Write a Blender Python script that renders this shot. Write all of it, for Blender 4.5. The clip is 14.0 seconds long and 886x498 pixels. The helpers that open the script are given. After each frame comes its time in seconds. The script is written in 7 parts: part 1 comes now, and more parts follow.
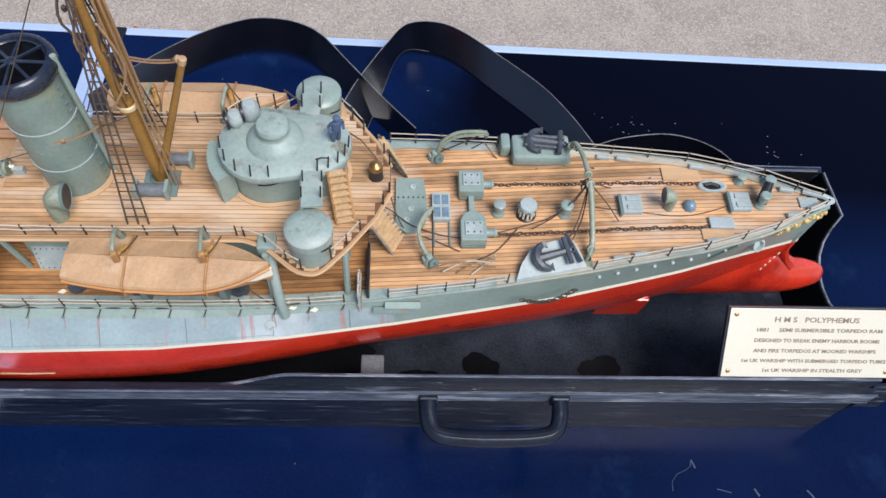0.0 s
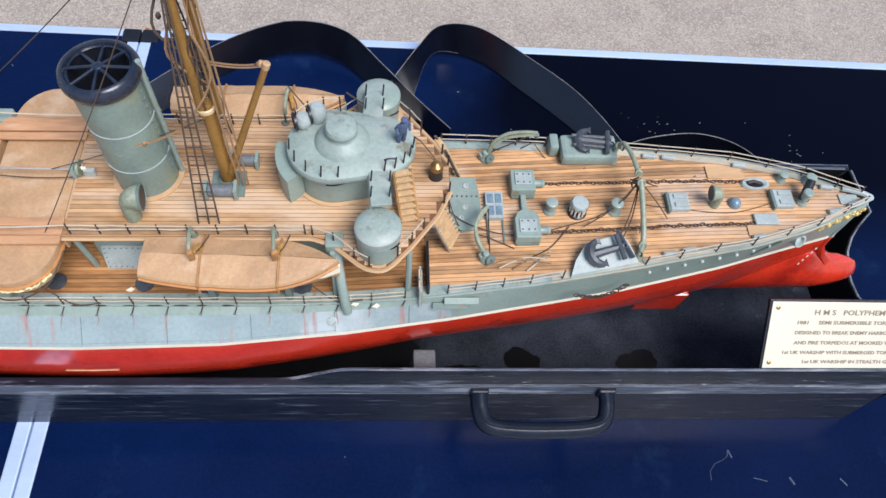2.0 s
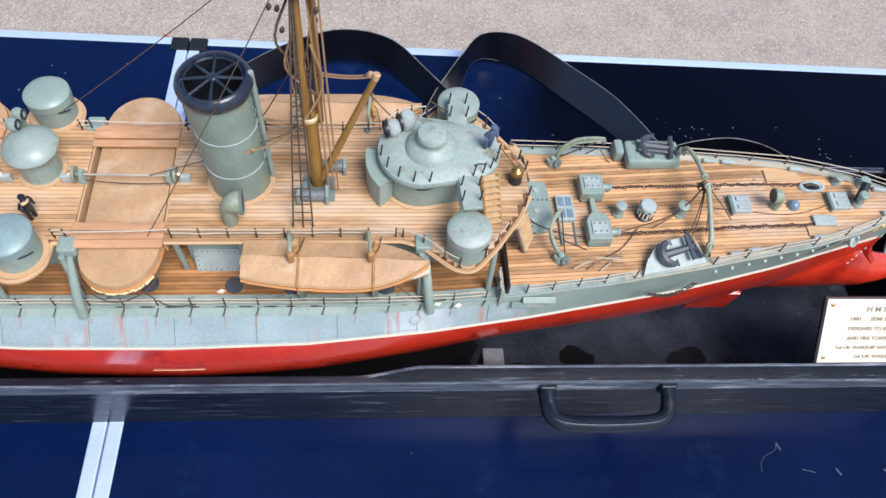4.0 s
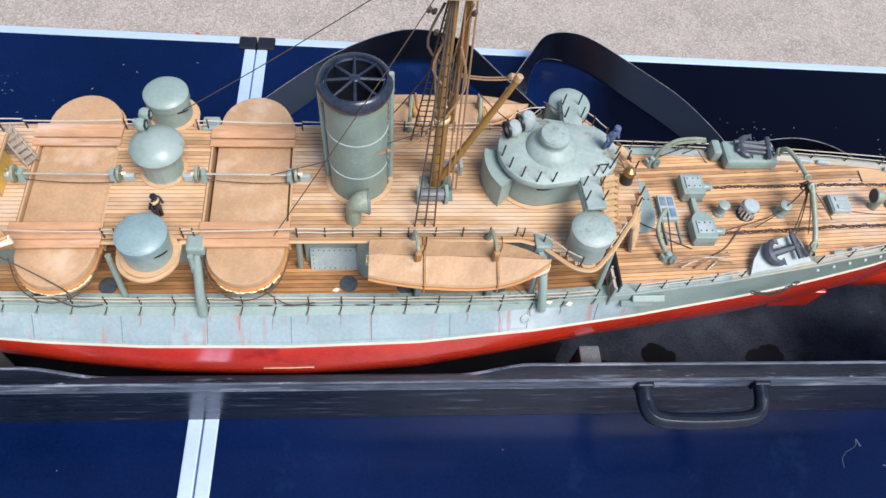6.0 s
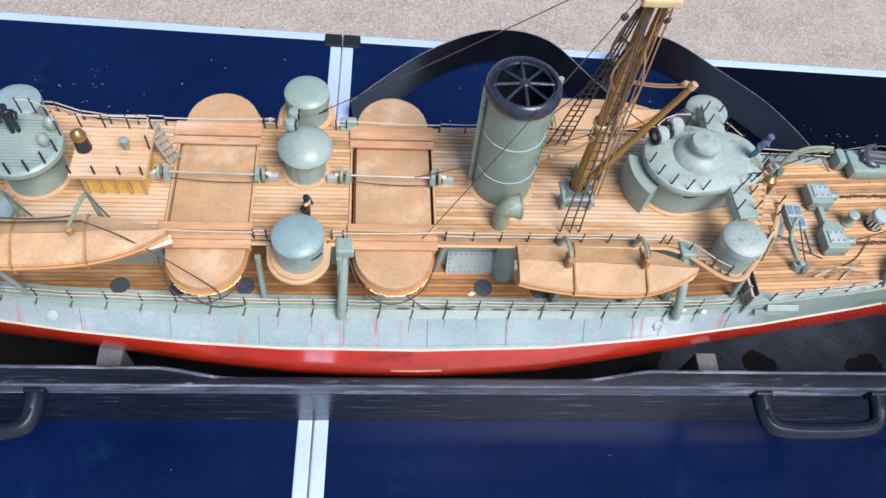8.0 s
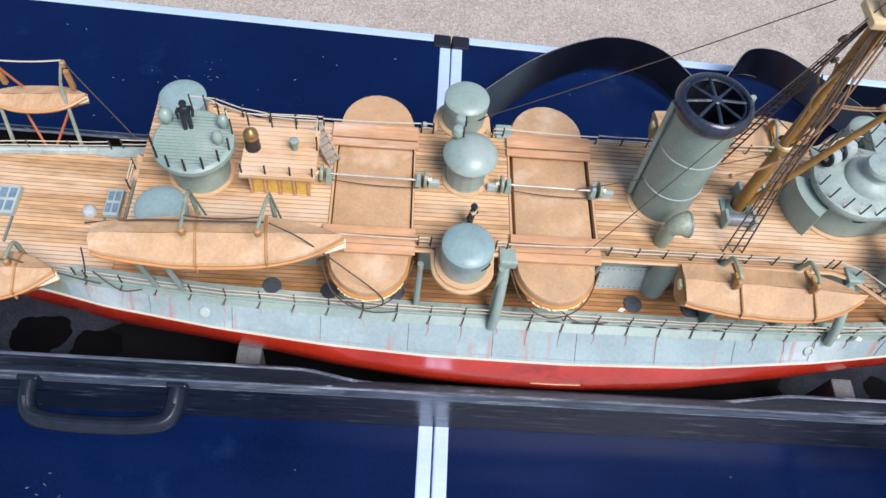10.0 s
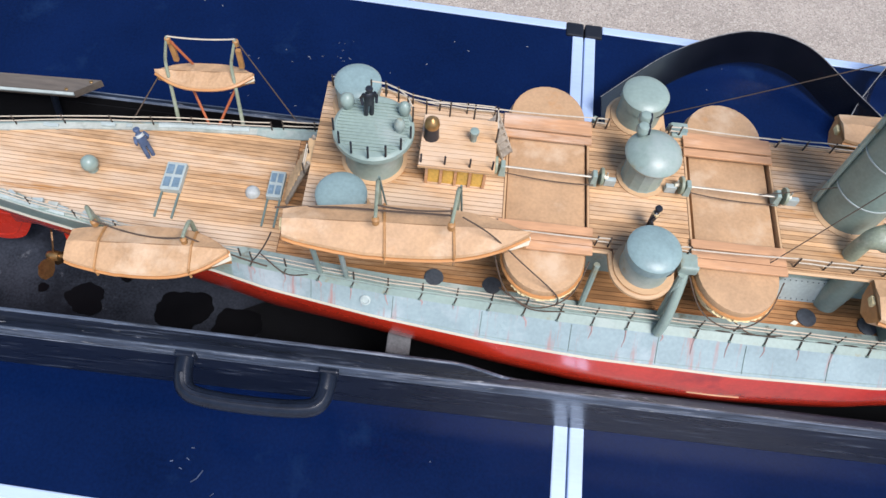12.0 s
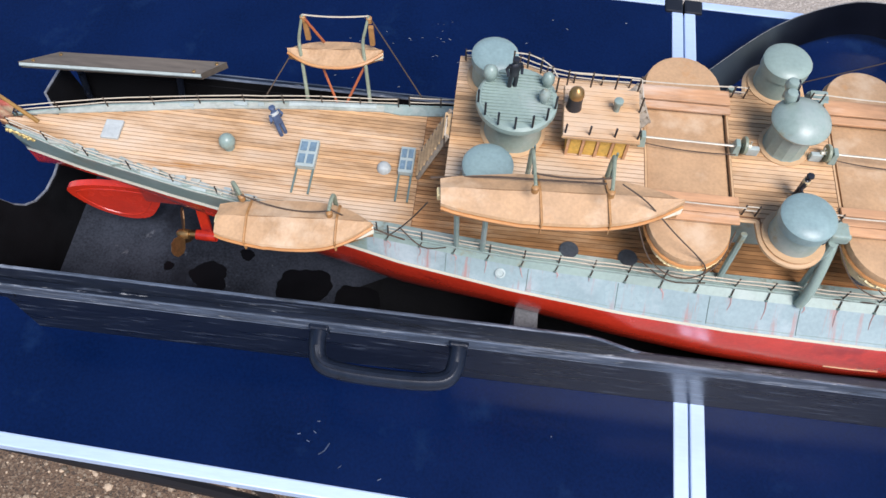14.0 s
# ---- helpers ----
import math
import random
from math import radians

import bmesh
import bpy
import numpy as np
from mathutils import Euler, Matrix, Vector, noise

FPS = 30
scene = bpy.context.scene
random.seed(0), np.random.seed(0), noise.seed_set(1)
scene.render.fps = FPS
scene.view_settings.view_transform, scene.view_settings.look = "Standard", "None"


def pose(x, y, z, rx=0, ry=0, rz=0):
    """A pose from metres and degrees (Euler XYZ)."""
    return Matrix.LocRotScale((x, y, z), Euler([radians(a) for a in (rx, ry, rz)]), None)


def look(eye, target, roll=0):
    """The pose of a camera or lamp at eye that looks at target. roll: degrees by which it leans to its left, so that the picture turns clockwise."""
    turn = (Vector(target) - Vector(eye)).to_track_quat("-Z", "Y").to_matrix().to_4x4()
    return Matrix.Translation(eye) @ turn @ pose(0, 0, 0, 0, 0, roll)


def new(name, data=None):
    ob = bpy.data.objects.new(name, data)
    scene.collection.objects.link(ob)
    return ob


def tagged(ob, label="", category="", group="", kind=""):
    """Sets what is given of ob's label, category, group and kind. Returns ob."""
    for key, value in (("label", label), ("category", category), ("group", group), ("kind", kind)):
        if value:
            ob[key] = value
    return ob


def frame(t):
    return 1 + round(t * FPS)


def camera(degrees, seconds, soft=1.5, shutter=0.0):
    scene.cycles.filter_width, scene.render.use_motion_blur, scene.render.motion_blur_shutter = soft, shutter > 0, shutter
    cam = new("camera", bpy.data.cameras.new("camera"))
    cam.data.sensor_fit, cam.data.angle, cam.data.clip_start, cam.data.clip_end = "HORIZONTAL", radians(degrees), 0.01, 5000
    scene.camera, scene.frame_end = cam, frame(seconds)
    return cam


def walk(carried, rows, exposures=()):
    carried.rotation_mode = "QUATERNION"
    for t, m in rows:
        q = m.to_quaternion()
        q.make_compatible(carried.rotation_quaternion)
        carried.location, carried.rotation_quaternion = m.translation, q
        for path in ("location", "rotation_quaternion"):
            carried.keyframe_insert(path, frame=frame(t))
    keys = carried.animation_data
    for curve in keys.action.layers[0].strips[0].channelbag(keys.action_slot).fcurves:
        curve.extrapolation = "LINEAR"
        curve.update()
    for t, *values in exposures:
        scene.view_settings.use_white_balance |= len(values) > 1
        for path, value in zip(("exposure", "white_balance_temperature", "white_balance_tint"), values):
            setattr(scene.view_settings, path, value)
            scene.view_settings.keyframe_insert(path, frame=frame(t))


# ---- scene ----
EXPOSURES = [(0.0, 0.58, 6300, 13), (2.5, 0.70, 6300, 13), (6.0, 0.84, 6300, 13), (14.0, 0.80, 6300, 13)]
cam = camera(60.9, 14.0, soft=1.5)
PATH = [
    (0.0, (0.3067, -0.3736, 0.7914), (0.3775, 0.0370, 0.1085), 9.75),
    (0.5, (0.2910, -0.3722, 0.7939), (0.3664, 0.0350, 0.1094), 9.99),
    (1.0, (0.2875, -0.3781, 0.7966), (0.3665, 0.0290, 0.1125), 10.06),
    (1.5, (0.2750, -0.3839, 0.8002), (0.3548, 0.0246, 0.1170), 10.28),
    (2.0, (0.2476, -0.3838, 0.8026), (0.3281, 0.0259, 0.1202), 10.54),
    (2.5, (0.2290, -0.3893, 0.8066), (0.3119, 0.0217, 0.1252), 10.39),
    (2.7, (0.2238, -0.3929, 0.8098), (0.3081, 0.0198, 0.1297), 10.31),
    (5.0, (0.1035, -0.3961, 0.8173), (0.2065, 0.0159, 0.1393), 12.89),
    (5.5, (0.0781, -0.3947, 0.8160), (0.1833, 0.0169, 0.1382), 12.95),
    (6.0, (0.0542, -0.3935, 0.8120), (0.1565, 0.0167, 0.1328), 12.69),
    (6.5, (0.0321, -0.3878, 0.8091), (0.1353, 0.0214, 0.1295), 13.29),
    (7.0, (-0.0036, -0.3850, 0.8064), (0.1060, 0.0222, 0.1265), 14.25),
    (7.5, (-0.0365, -0.3838, 0.8029), (0.0743, 0.0233, 0.1232), 14.48),
    (8.0, (-0.0693, -0.3789, 0.7963), (0.0364, 0.0280, 0.1156), 14.17),
    (8.2, (-0.0821, -0.3784, 0.7943), (0.0212, 0.0301, 0.1143), 14.05),
    (10.5, (-0.2072, -0.3550, 0.7744), (-0.1353, 0.0451, 0.0854), 13.82),
    (11.0, (-0.2301, -0.3493, 0.7693), (-0.1740, 0.0452, 0.0756), 12.81),
    (11.5, (-0.2504, -0.3483, 0.7664), (-0.2060, 0.0417, 0.0694), 12.00),
    (12.0, (-0.2771, -0.3492, 0.7591), (-0.2461, 0.0372, 0.0593), 11.18),
    (12.5, (-0.2999, -0.3518, 0.7550), (-0.2887, 0.0289, 0.0515), 8.47),
    (13.0, (-0.3196, -0.3600, 0.7522), (-0.3214, 0.0172, 0.0467), 6.24),
    (13.5, (-0.3416, -0.3666, 0.7509), (-0.3503, 0.0086, 0.0444), 5.42),
    (14.0, (-0.3521, -0.3717, 0.7490), (-0.3646, 0.0022, 0.0419), 5.05),
]
walk(cam, [(t, look(eye, target, roll)) for t, eye, target, roll in PATH], EXPOSURES)

# world and sun: bright, thinly clouded sky
world = bpy.data.worlds.new("sky")
scene.world = world
world.use_nodes = True
wn, wl = world.node_tree.nodes, world.node_tree.links
sky = wn.new("ShaderNodeTexSky")
sky.sky_type = "NISHITA"
sky.sun_disc = False
sky.sun_elevation, sky.sun_rotation = radians(59), radians(146)
wn["Background"].inputs["Strength"].default_value = 0.095
wl.new(sky.outputs["Color"], wn["Background"].inputs["Color"])
sun = new("sun", bpy.data.lights.new("sun", "SUN"))
sun.data.energy, sun.data.angle, sun.data.color = 2.8, radians(30), (1.0, 0.975, 0.955)
sun.matrix_world = look((0.43, -0.64, 1.30), (0, 0, 0))

# materials
def mat(name, color, rough=0.6, metal=0.0, vary=0.25, scale=40.0, fine=400.0, bump=0.15, stain=None, stain_at=0.62, stain_scale=9.0, island=0.0, coat=0.0, aniso=None, seed=0.0, spec=0.5, stain2=None, at2=0.66, scale2=30.0, aniso2=None):
    """Paint, wood, metal or stone: two scales of mottling, optional stains of another colour, fine relief."""
    m = bpy.data.materials.new(name)
    m.use_nodes = True
    n, l = m.node_tree.nodes, m.node_tree.links
    b = n["Principled BSDF"]
    tc = n.new("ShaderNodeTexCoord")
    mp = n.new("ShaderNodeMapping")
    mp.inputs["Location"].default_value = (seed, seed * 1.7, seed * 0.3)
    if aniso:
        mp.inputs["Scale"].default_value = aniso
    l.new(tc.outputs["Object"], mp.inputs["Vector"])
    big, small = n.new("ShaderNodeTexNoise"), n.new("ShaderNodeTexNoise")
    big.inputs["Scale"].default_value, big.inputs["Detail"].default_value = scale, 5
    small.inputs["Scale"].default_value, small.inputs["Detail"].default_value = fine, 4
    l.new(mp.outputs[0], big.inputs["Vector"])
    l.new(mp.outputs[0], small.inputs["Vector"])
    add = n.new("ShaderNodeMath")
    add.operation = "MULTIPLY_ADD"
    add.inputs[1].default_value = 0.45
    l.new(small.outputs["Fac"], add.inputs[0])
    half = n.new("ShaderNodeMath")
    half.operation = "MULTIPLY"
    half.inputs[1].default_value = 0.55
    l.new(big.outputs["Fac"], half.inputs[0])
    l.new(half.outputs[0], add.inputs[2])
    last = add.outputs[0]
    if island:
        geo = n.new("ShaderNodeNewGeometry")
        isl = n.new("ShaderNodeMath")
        isl.operation = "MULTIPLY_ADD"
        isl.inputs[1].default_value = island
        l.new(geo.outputs["Random Per Island"], isl.inputs[0])
        sub = n.new("ShaderNodeMath")
        sub.operation = "SUBTRACT"
        sub.inputs[1].default_value = island / 2
        l.new(last, sub.inputs[0])
        l.new(sub.outputs[0], isl.inputs[2])
        last = isl.outputs[0]
    ramp = n.new("ShaderNodeValToRGB")
    e = ramp.color_ramp.elements
    e[0].position, e[1].position = 0.3, 0.7
    e[0].color = (*[c * (1 - vary) for c in color], 1)
    e[1].color = (*[min(1, c * (1 + vary)) for c in color], 1)
    l.new(last, ramp.inputs["Fac"])
    col = ramp.outputs["Color"]
    if stain:
        st = n.new("ShaderNodeTexNoise")
        st.inputs["Scale"].default_value, st.inputs["Detail"].default_value, st.inputs["Roughness"].default_value = stain_scale, 8, 0.65
        l.new(mp.outputs[0], st.inputs["Vector"])
        sr = n.new("ShaderNodeValToRGB")
        sr.color_ramp.elements[0].position, sr.color_ramp.elements[1].position = stain_at, stain_at + 0.12
        l.new(st.outputs["Fac"], sr.inputs["Fac"])
        mix = n.new("ShaderNodeMix")
        mix.data_type = "RGBA"
        l.new(sr.outputs["Color"], mix.inputs["Factor"])
        l.new(col, mix.inputs["A"])
        mix.inputs["B"].default_value = (*stain, 1)
        col = mix.outputs["Result"]
    if stain2:
        st = n.new("ShaderNodeTexNoise")
        st.inputs["Scale"].default_value, st.inputs["Detail"].default_value, st.inputs["Roughness"].default_value = scale2, 9, 0.7
        shift = n.new("ShaderNodeMapping")
        shift.inputs["Location"].default_value = (3.1, 7.7, 1.3)
        if aniso2:
            shift.inputs["Scale"].default_value = aniso2
        l.new(mp.outputs[0], shift.inputs["Vector"])
        l.new(shift.outputs[0], st.inputs["Vector"])
        sr = n.new("ShaderNodeValToRGB")
        sr.color_ramp.elements[0].position, sr.color_ramp.elements[1].position = at2, at2 + 0.10
        l.new(st.outputs["Fac"], sr.inputs["Fac"])
        mix = n.new("ShaderNodeMix")
        mix.data_type = "RGBA"
        l.new(sr.outputs["Color"], mix.inputs["Factor"])
        l.new(col, mix.inputs["A"])
        mix.inputs["B"].default_value = (*stain2, 1)
        col = mix.outputs["Result"]
    l.new(col, b.inputs["Base Color"])
    b.inputs["Metallic"].default_value = metal
    b.inputs["Specular IOR Level"].default_value = spec
    b.inputs["Coat Weight"].default_value, b.inputs["Coat Roughness"].default_value = coat, 0.13
    rr = n.new("ShaderNodeMapRange")
    rr.inputs["To Min"].default_value, rr.inputs["To Max"].default_value = max(0.03, rough - 0.12), min(1, rough + 0.12)
    l.new(big.outputs["Fac"], rr.inputs["Value"])
    l.new(rr.outputs[0], b.inputs["Roughness"])
    if bump:
        bp = n.new("ShaderNodeBump")
        bp.inputs["Strength"].default_value, bp.inputs["Distance"].default_value = bump, 0.0006
        l.new(small.outputs["Fac"], bp.inputs["Height"])
        l.new(bp.outputs[0], b.inputs["Normal"])
    return m


def speckled(name, base, dark, light, scale):
    """Concrete or grit: a mottled ground with dark and light grains."""
    m = mat(name, base, 0.95, vary=0.25, scale=9, fine=scale * 1.3, bump=0.0, stain=tuple(c * 0.72 for c in base), stain_at=0.58, stain_scale=4)
    n, l = m.node_tree.nodes, m.node_tree.links
    b = n["Principled BSDF"]
    col = b.inputs["Base Color"].links[0].from_socket
    tc = n.new("ShaderNodeTexCoord")
    for tone, sc, pos in ((dark, scale * 1.25, 0.70), (light, scale * 0.9, 0.74)):
        vo = n.new("ShaderNodeTexVoronoi")
        vo.inputs["Scale"].default_value = sc
        l.new(tc.outputs["Object"], vo.inputs["Vector"])
        sep = n.new("ShaderNodeSeparateColor")
        l.new(vo.outputs["Color"], sep.inputs[0])
        rp = n.new("ShaderNodeValToRGB")
        rp.color_ramp.elements[0].position, rp.color_ramp.elements[1].position = pos, pos + 0.12
        l.new(sep.outputs[0], rp.inputs["Fac"])
        mx = n.new("ShaderNodeMix")
        mx.data_type = "RGBA"
        l.new(rp.outputs["Color"], mx.inputs["Factor"])
        l.new(col, mx.inputs["A"])
        mx.inputs["B"].default_value = (*tone, 1)
        col = mx.outputs["Result"]
    l.new(col, b.inputs["Base Color"])
    bp = n.new("ShaderNodeBump")
    bp.inputs["Strength"].default_value, bp.inputs["Distance"].default_value = 0.8, 0.003
    vo = n.new("ShaderNodeTexVoronoi")
    vo.inputs["Scale"].default_value = scale
    l.new(tc.outputs["Object"], vo.inputs["Vector"])
    l.new(vo.outputs["Distance"], bp.inputs["Height"])
    l.new(bp.outputs[0], b.inputs["Normal"])
    return m


M_GROUND = speckled("pale_concrete", (0.350, 0.300, 0.250), (0.235, 0.200, 0.170), (0.44, 0.385, 0.325), 260)
M_EARTH = speckled("brown_grit", (0.125, 0.078, 0.048), (0.060, 0.040, 0.028), (0.21, 0.15, 0.10), 260)
M_STONE = mat("gravel_stone", (0.27, 0.20, 0.135), 0.6, vary=0.7, scale=30, fine=300, island=0.9, bump=0.4)
M_NAVY = mat("navy_laminate", (0.0015, 0.0080, 0.042), 0.22, vary=0.35, scale=7, fine=300, bump=0.03, stain=(0.005, 0.017, 0.060), stain_at=0.58, stain_scale=12, spec=0.17, stain2=(0.035, 0.05, 0.10), at2=0.70, scale2=60)
M_ALU = mat("brushed_aluminium", (0.50, 0.62, 0.82), 0.5, metal=0.35, vary=0.08, scale=12, fine=300, bump=0.05, aniso=(0.2, 1, 1))
M_CAP = mat("black_plastic", (0.004, 0.005, 0.009), 0.5, vary=0.3, bump=0.1)
M_CASE = mat("black_stained_wood", (0.0090, 0.0125, 0.0215), 0.30, vary=0.6, scale=110, fine=520, bump=0.30, stain=(0.082, 0.096, 0.125), stain_at=0.575, stain_scale=150, aniso=(0.10, 1, 1), stain2=(0.40, 0.40, 0.41), at2=0.63, scale2=330, aniso2=(1.2, 1, 1), spec=0.30)
M_CASEIN = mat("black_case_lining", (0.028, 0.032, 0.042), 0.6, vary=0.6, scale=26, spec=0.05, bump=0.25, stain=(0.012, 0.013, 0.017), stain_at=0.54, stain_scale=11, stain2=(0.12, 0.125, 0.14), at2=0.64, scale2=38)
M_WORN = mat("worn_rim_wood", (0.060, 0.076, 0.105), 0.5, vary=0.9, scale=150, fine=500, bump=0.9, stain=(0.25, 0.27, 0.31), stain_at=0.52, stain_scale=80, aniso=(0.12, 1, 1), stain2=(0.46, 0.45, 0.42), at2=0.62, scale2=140, aniso2=(2, 1, 1))
M_STRAP = mat("black_strap_webbing", (0.003, 0.004, 0.008), 0.20, vary=0.3, scale=20, fine=500, bump=0.06, spec=0.9, stain2=(0.05, 0.055, 0.065), at2=0.68, scale2=60)
M_STRAPEDGE = mat("strap_edge_highlight", (0.16, 0.16, 0.16), 0.6, vary=0.7, scale=60, fine=300)
M_GREY = mat("grey_green_paint", (0.234, 0.300, 0.262), 0.37, vary=0.15, scale=30, fine=300, bump=0.10, stain=(0.31, 0.355, 0.325), stain_at=0.565, stain_scale=14, stain2=(0.235, 0.200, 0.110), at2=0.585, scale2=26)
M_GREYD = mat("dark_grey_green_paint", (0.13, 0.18, 0.16), 0.52, vary=0.2, scale=45, fine=380, bump=0.15, stain=(0.20, 0.14, 0.08), stain_at=0.62, stain_scale=40)
M_PLATE = mat("pale_blue_grey_paint", (0.255, 0.325, 0.330), 0.24, vary=0.16, scale=24, fine=300, bump=0.06, stain=(0.39, 0.44, 0.45), stain_at=0.49, stain_scale=8, stain2=(0.35, 0.21, 0.19), at2=0.55, scale2=75, aniso2=(1, 0.08, 0.08))
M_RED = mat("red_antifouling_paint", (0.57, 0.035, 0.014), 0.22, coat=0.7, vary=0.22, scale=26, fine=300, bump=0.06, stain=(0.30, 0.016, 0.010), stain_at=0.57, stain_scale=12, stain2=(0.60, 0.16, 0.11), at2=0.72, scale2=50)
M_RUDDER = mat("bright_red_rudder_paint", (0.66, 0.036, 0.014), 0.25, coat=0.5, vary=0.15, scale=40, fine=300, bump=0.05)
M_WHITE = mat("cream_white_paint", (0.78, 0.72, 0.56), 0.5, vary=0.08)
M_PLANK = mat("deck_plank_wood", (0.49, 0.292, 0.145), 0.52, vary=0.38, scale=22, fine=190, bump=0.3, island=0.30, aniso=(0.3, 1, 1), stain=(0.60, 0.445, 0.305), stain_at=0.49, stain_scale=11, stain2=(0.40, 0.195, 0.065), at2=0.585, scale2=21, aniso2=(0.8, 1.8, 1))
M_PLANKFORE = mat("orange_deck_plank_wood", (0.50, 0.284, 0.134), 0.50, vary=0.44, scale=24, fine=200, bump=0.3, island=0.36, aniso=(0.3, 1, 1), stain=(0.61, 0.450, 0.32), stain_at=0.49, stain_scale=13, stain2=(0.37, 0.165, 0.055), at2=0.575, scale2=24, aniso2=(0.8, 1.8, 1))
# waist planks: shade beside the raised deck is put into this darker, oranger colour
M_PLANKWAIST = mat("shaded_deck_plank_wood", (0.42, 0.205, 0.078), 0.48, vary=0.42, scale=24, fine=200, bump=0.3, island=0.34, aniso=(0.3, 1, 1), stain=(0.52, 0.33, 0.18), stain_at=0.545, stain_scale=14, stain2=(0.30, 0.115, 0.035), at2=0.56, scale2=24, aniso2=(0.8, 1.8, 1))
M_CAULK = mat("dark_deck_caulking", (0.15, 0.068, 0.032), 0.8, vary=0.4, scale=60)
M_TAN = mat("tan_canvas", (0.445, 0.272, 0.142), 0.62, vary=0.20, scale=40, fine=420, bump=0.25, stain=(0.55, 0.39, 0.25), stain_at=0.53, stain_scale=17, stain2=(0.47, 0.24, 0.095), at2=0.63, scale2=26)
M_BROWN = mat("reddish_brown_wood", (0.49, 0.265, 0.135), 0.55, vary=0.35, scale=40, fine=260, bump=0.2, aniso=(0.2, 1, 1), stain=(0.60, 0.43, 0.31), stain_at=0.52, stain_scale=30)
M_HEM = mat("frayed_cream_canvas", (0.74, 0.60, 0.32), 0.8, vary=0.3, scale=200)
M_WOOD = mat("yellow_varnished_wood", (0.64, 0.40, 0.085), 0.5, vary=0.3, scale=60, fine=400, bump=0.15)
M_MAST = mat("ochre_mast_paint", (0.26, 0.135, 0.03), 0.45, vary=0.3, scale=60, fine=400, bump=0.15)
M_BLACK = mat("black_paint", (0.012, 0.014, 0.02), 0.4, vary=0.4, scale=60, bump=0.15)
M_ROPE = mat("brown_rope", (0.075, 0.050, 0.034), 0.85, vary=0.4, fine=900)
M_TANROPE = mat("tan_rope", (0.27, 0.16, 0.08), 0.8, vary=0.4, fine=900)
M_LINE = mat("pale_rope", (0.50, 0.43, 0.33), 0.8, vary=0.2)
M_IRON = mat("dark_rusty_iron", (0.06, 0.045, 0.035), 0.6, metal=0.3, vary=0.5, bump=0.3)
M_BRASS = mat("brass", (0.36, 0.215, 0.085), 0.38, metal=0.85, vary=0.25, scale=80)
M_PLAQUE = mat("pale_engraved_brass", (0.66, 0.61, 0.48), 0.4, metal=0.25, vary=0.05, scale=9, bump=0.03)
M_INK = mat("engraved_letters", (0.24, 0.19, 0.13), 0.7, vary=0.3)
M_BLOCK = mat("grey_felted_block", (0.11, 0.115, 0.12), 0.9, vary=0.4, scale=60, fine=400, bump=0.6)
M_GOLD = mat("gilt_scrollwork", (0.52, 0.39, 0.15), 0.45, metal=0.4, vary=0.4, scale=160)
M_DENIM = mat("blue_figure_paint", (0.06, 0.09, 0.16), 0.6, vary=0.5, scale=120)
M_BOARD = mat("weathered_grey_wood", (0.095, 0.078, 0.062), 0.7, vary=0.45, scale=30, fine=260, bump=0.5, aniso=(0.15, 1, 1), stain=(0.06, 0.055, 0.05), stain_at=0.55, stain_scale=24, stain2=(0.36, 0.27, 0.18), at2=0.62, scale2=30)
M_CREAM = mat("cream_paint", (0.56, 0.42, 0.23), 0.5, vary=0.2, scale=90)
M_HANDLE = mat("black_moulded_plastic", (0.008, 0.012, 0.022), 0.32, vary=0.4, scale=60, bump=0.1, stain=(0.030, 0.038, 0.055), stain_at=0.64, stain_scale=60, spec=0.28)
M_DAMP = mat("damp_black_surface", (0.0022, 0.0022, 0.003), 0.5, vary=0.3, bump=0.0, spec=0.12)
M_DECKHATCH = mat("pale_worn_hatch_paint", (0.40, 0.42, 0.40), 0.6, vary=0.25, scale=80)
M_PANE = mat("blue_skylight_pane", (0.15, 0.22, 0.27), 0.25, vary=0.25, scale=90, bump=0.02)
M_FUNTOP = mat("blue_black_funnel_top", (0.016, 0.022, 0.038), 0.26, vary=0.5, scale=70, fine=300, bump=0.2)
M_ANCHOR = mat("dark_grey_anchor_paint", (0.055, 0.062, 0.073), 0.36, vary=0.45, scale=80, bump=0.2)
M_BED = mat("pale_grey_paint", (0.345, 0.395, 0.375), 0.5, vary=0.2, scale=60, bump=0.15)
M_REDBROWN = mat("red_brown_spar_paint", (0.34, 0.09, 0.03), 0.5, vary=0.25)
M_SHAFT = mat("pale_steel_shaft", (0.55, 0.50, 0.40), 0.4, metal=0.5, vary=0.2)
M_PALEDECK = mat("bare_pale_wood", (0.50, 0.315, 0.165), 0.55, vary=0.15, scale=40, aniso=(0.2, 1, 1))
M_FLAG = mat("faded_red_cloth", (0.36, 0.07, 0.05), 0.8, vary=0.3, scale=60, stain=(0.50, 0.36, 0.22), stain_at=0.47, stain_scale=28)
M_SCUFF = mat("pale_scuff", (0.050, 0.070, 0.125), 0.7, vary=0.6, scale=120)


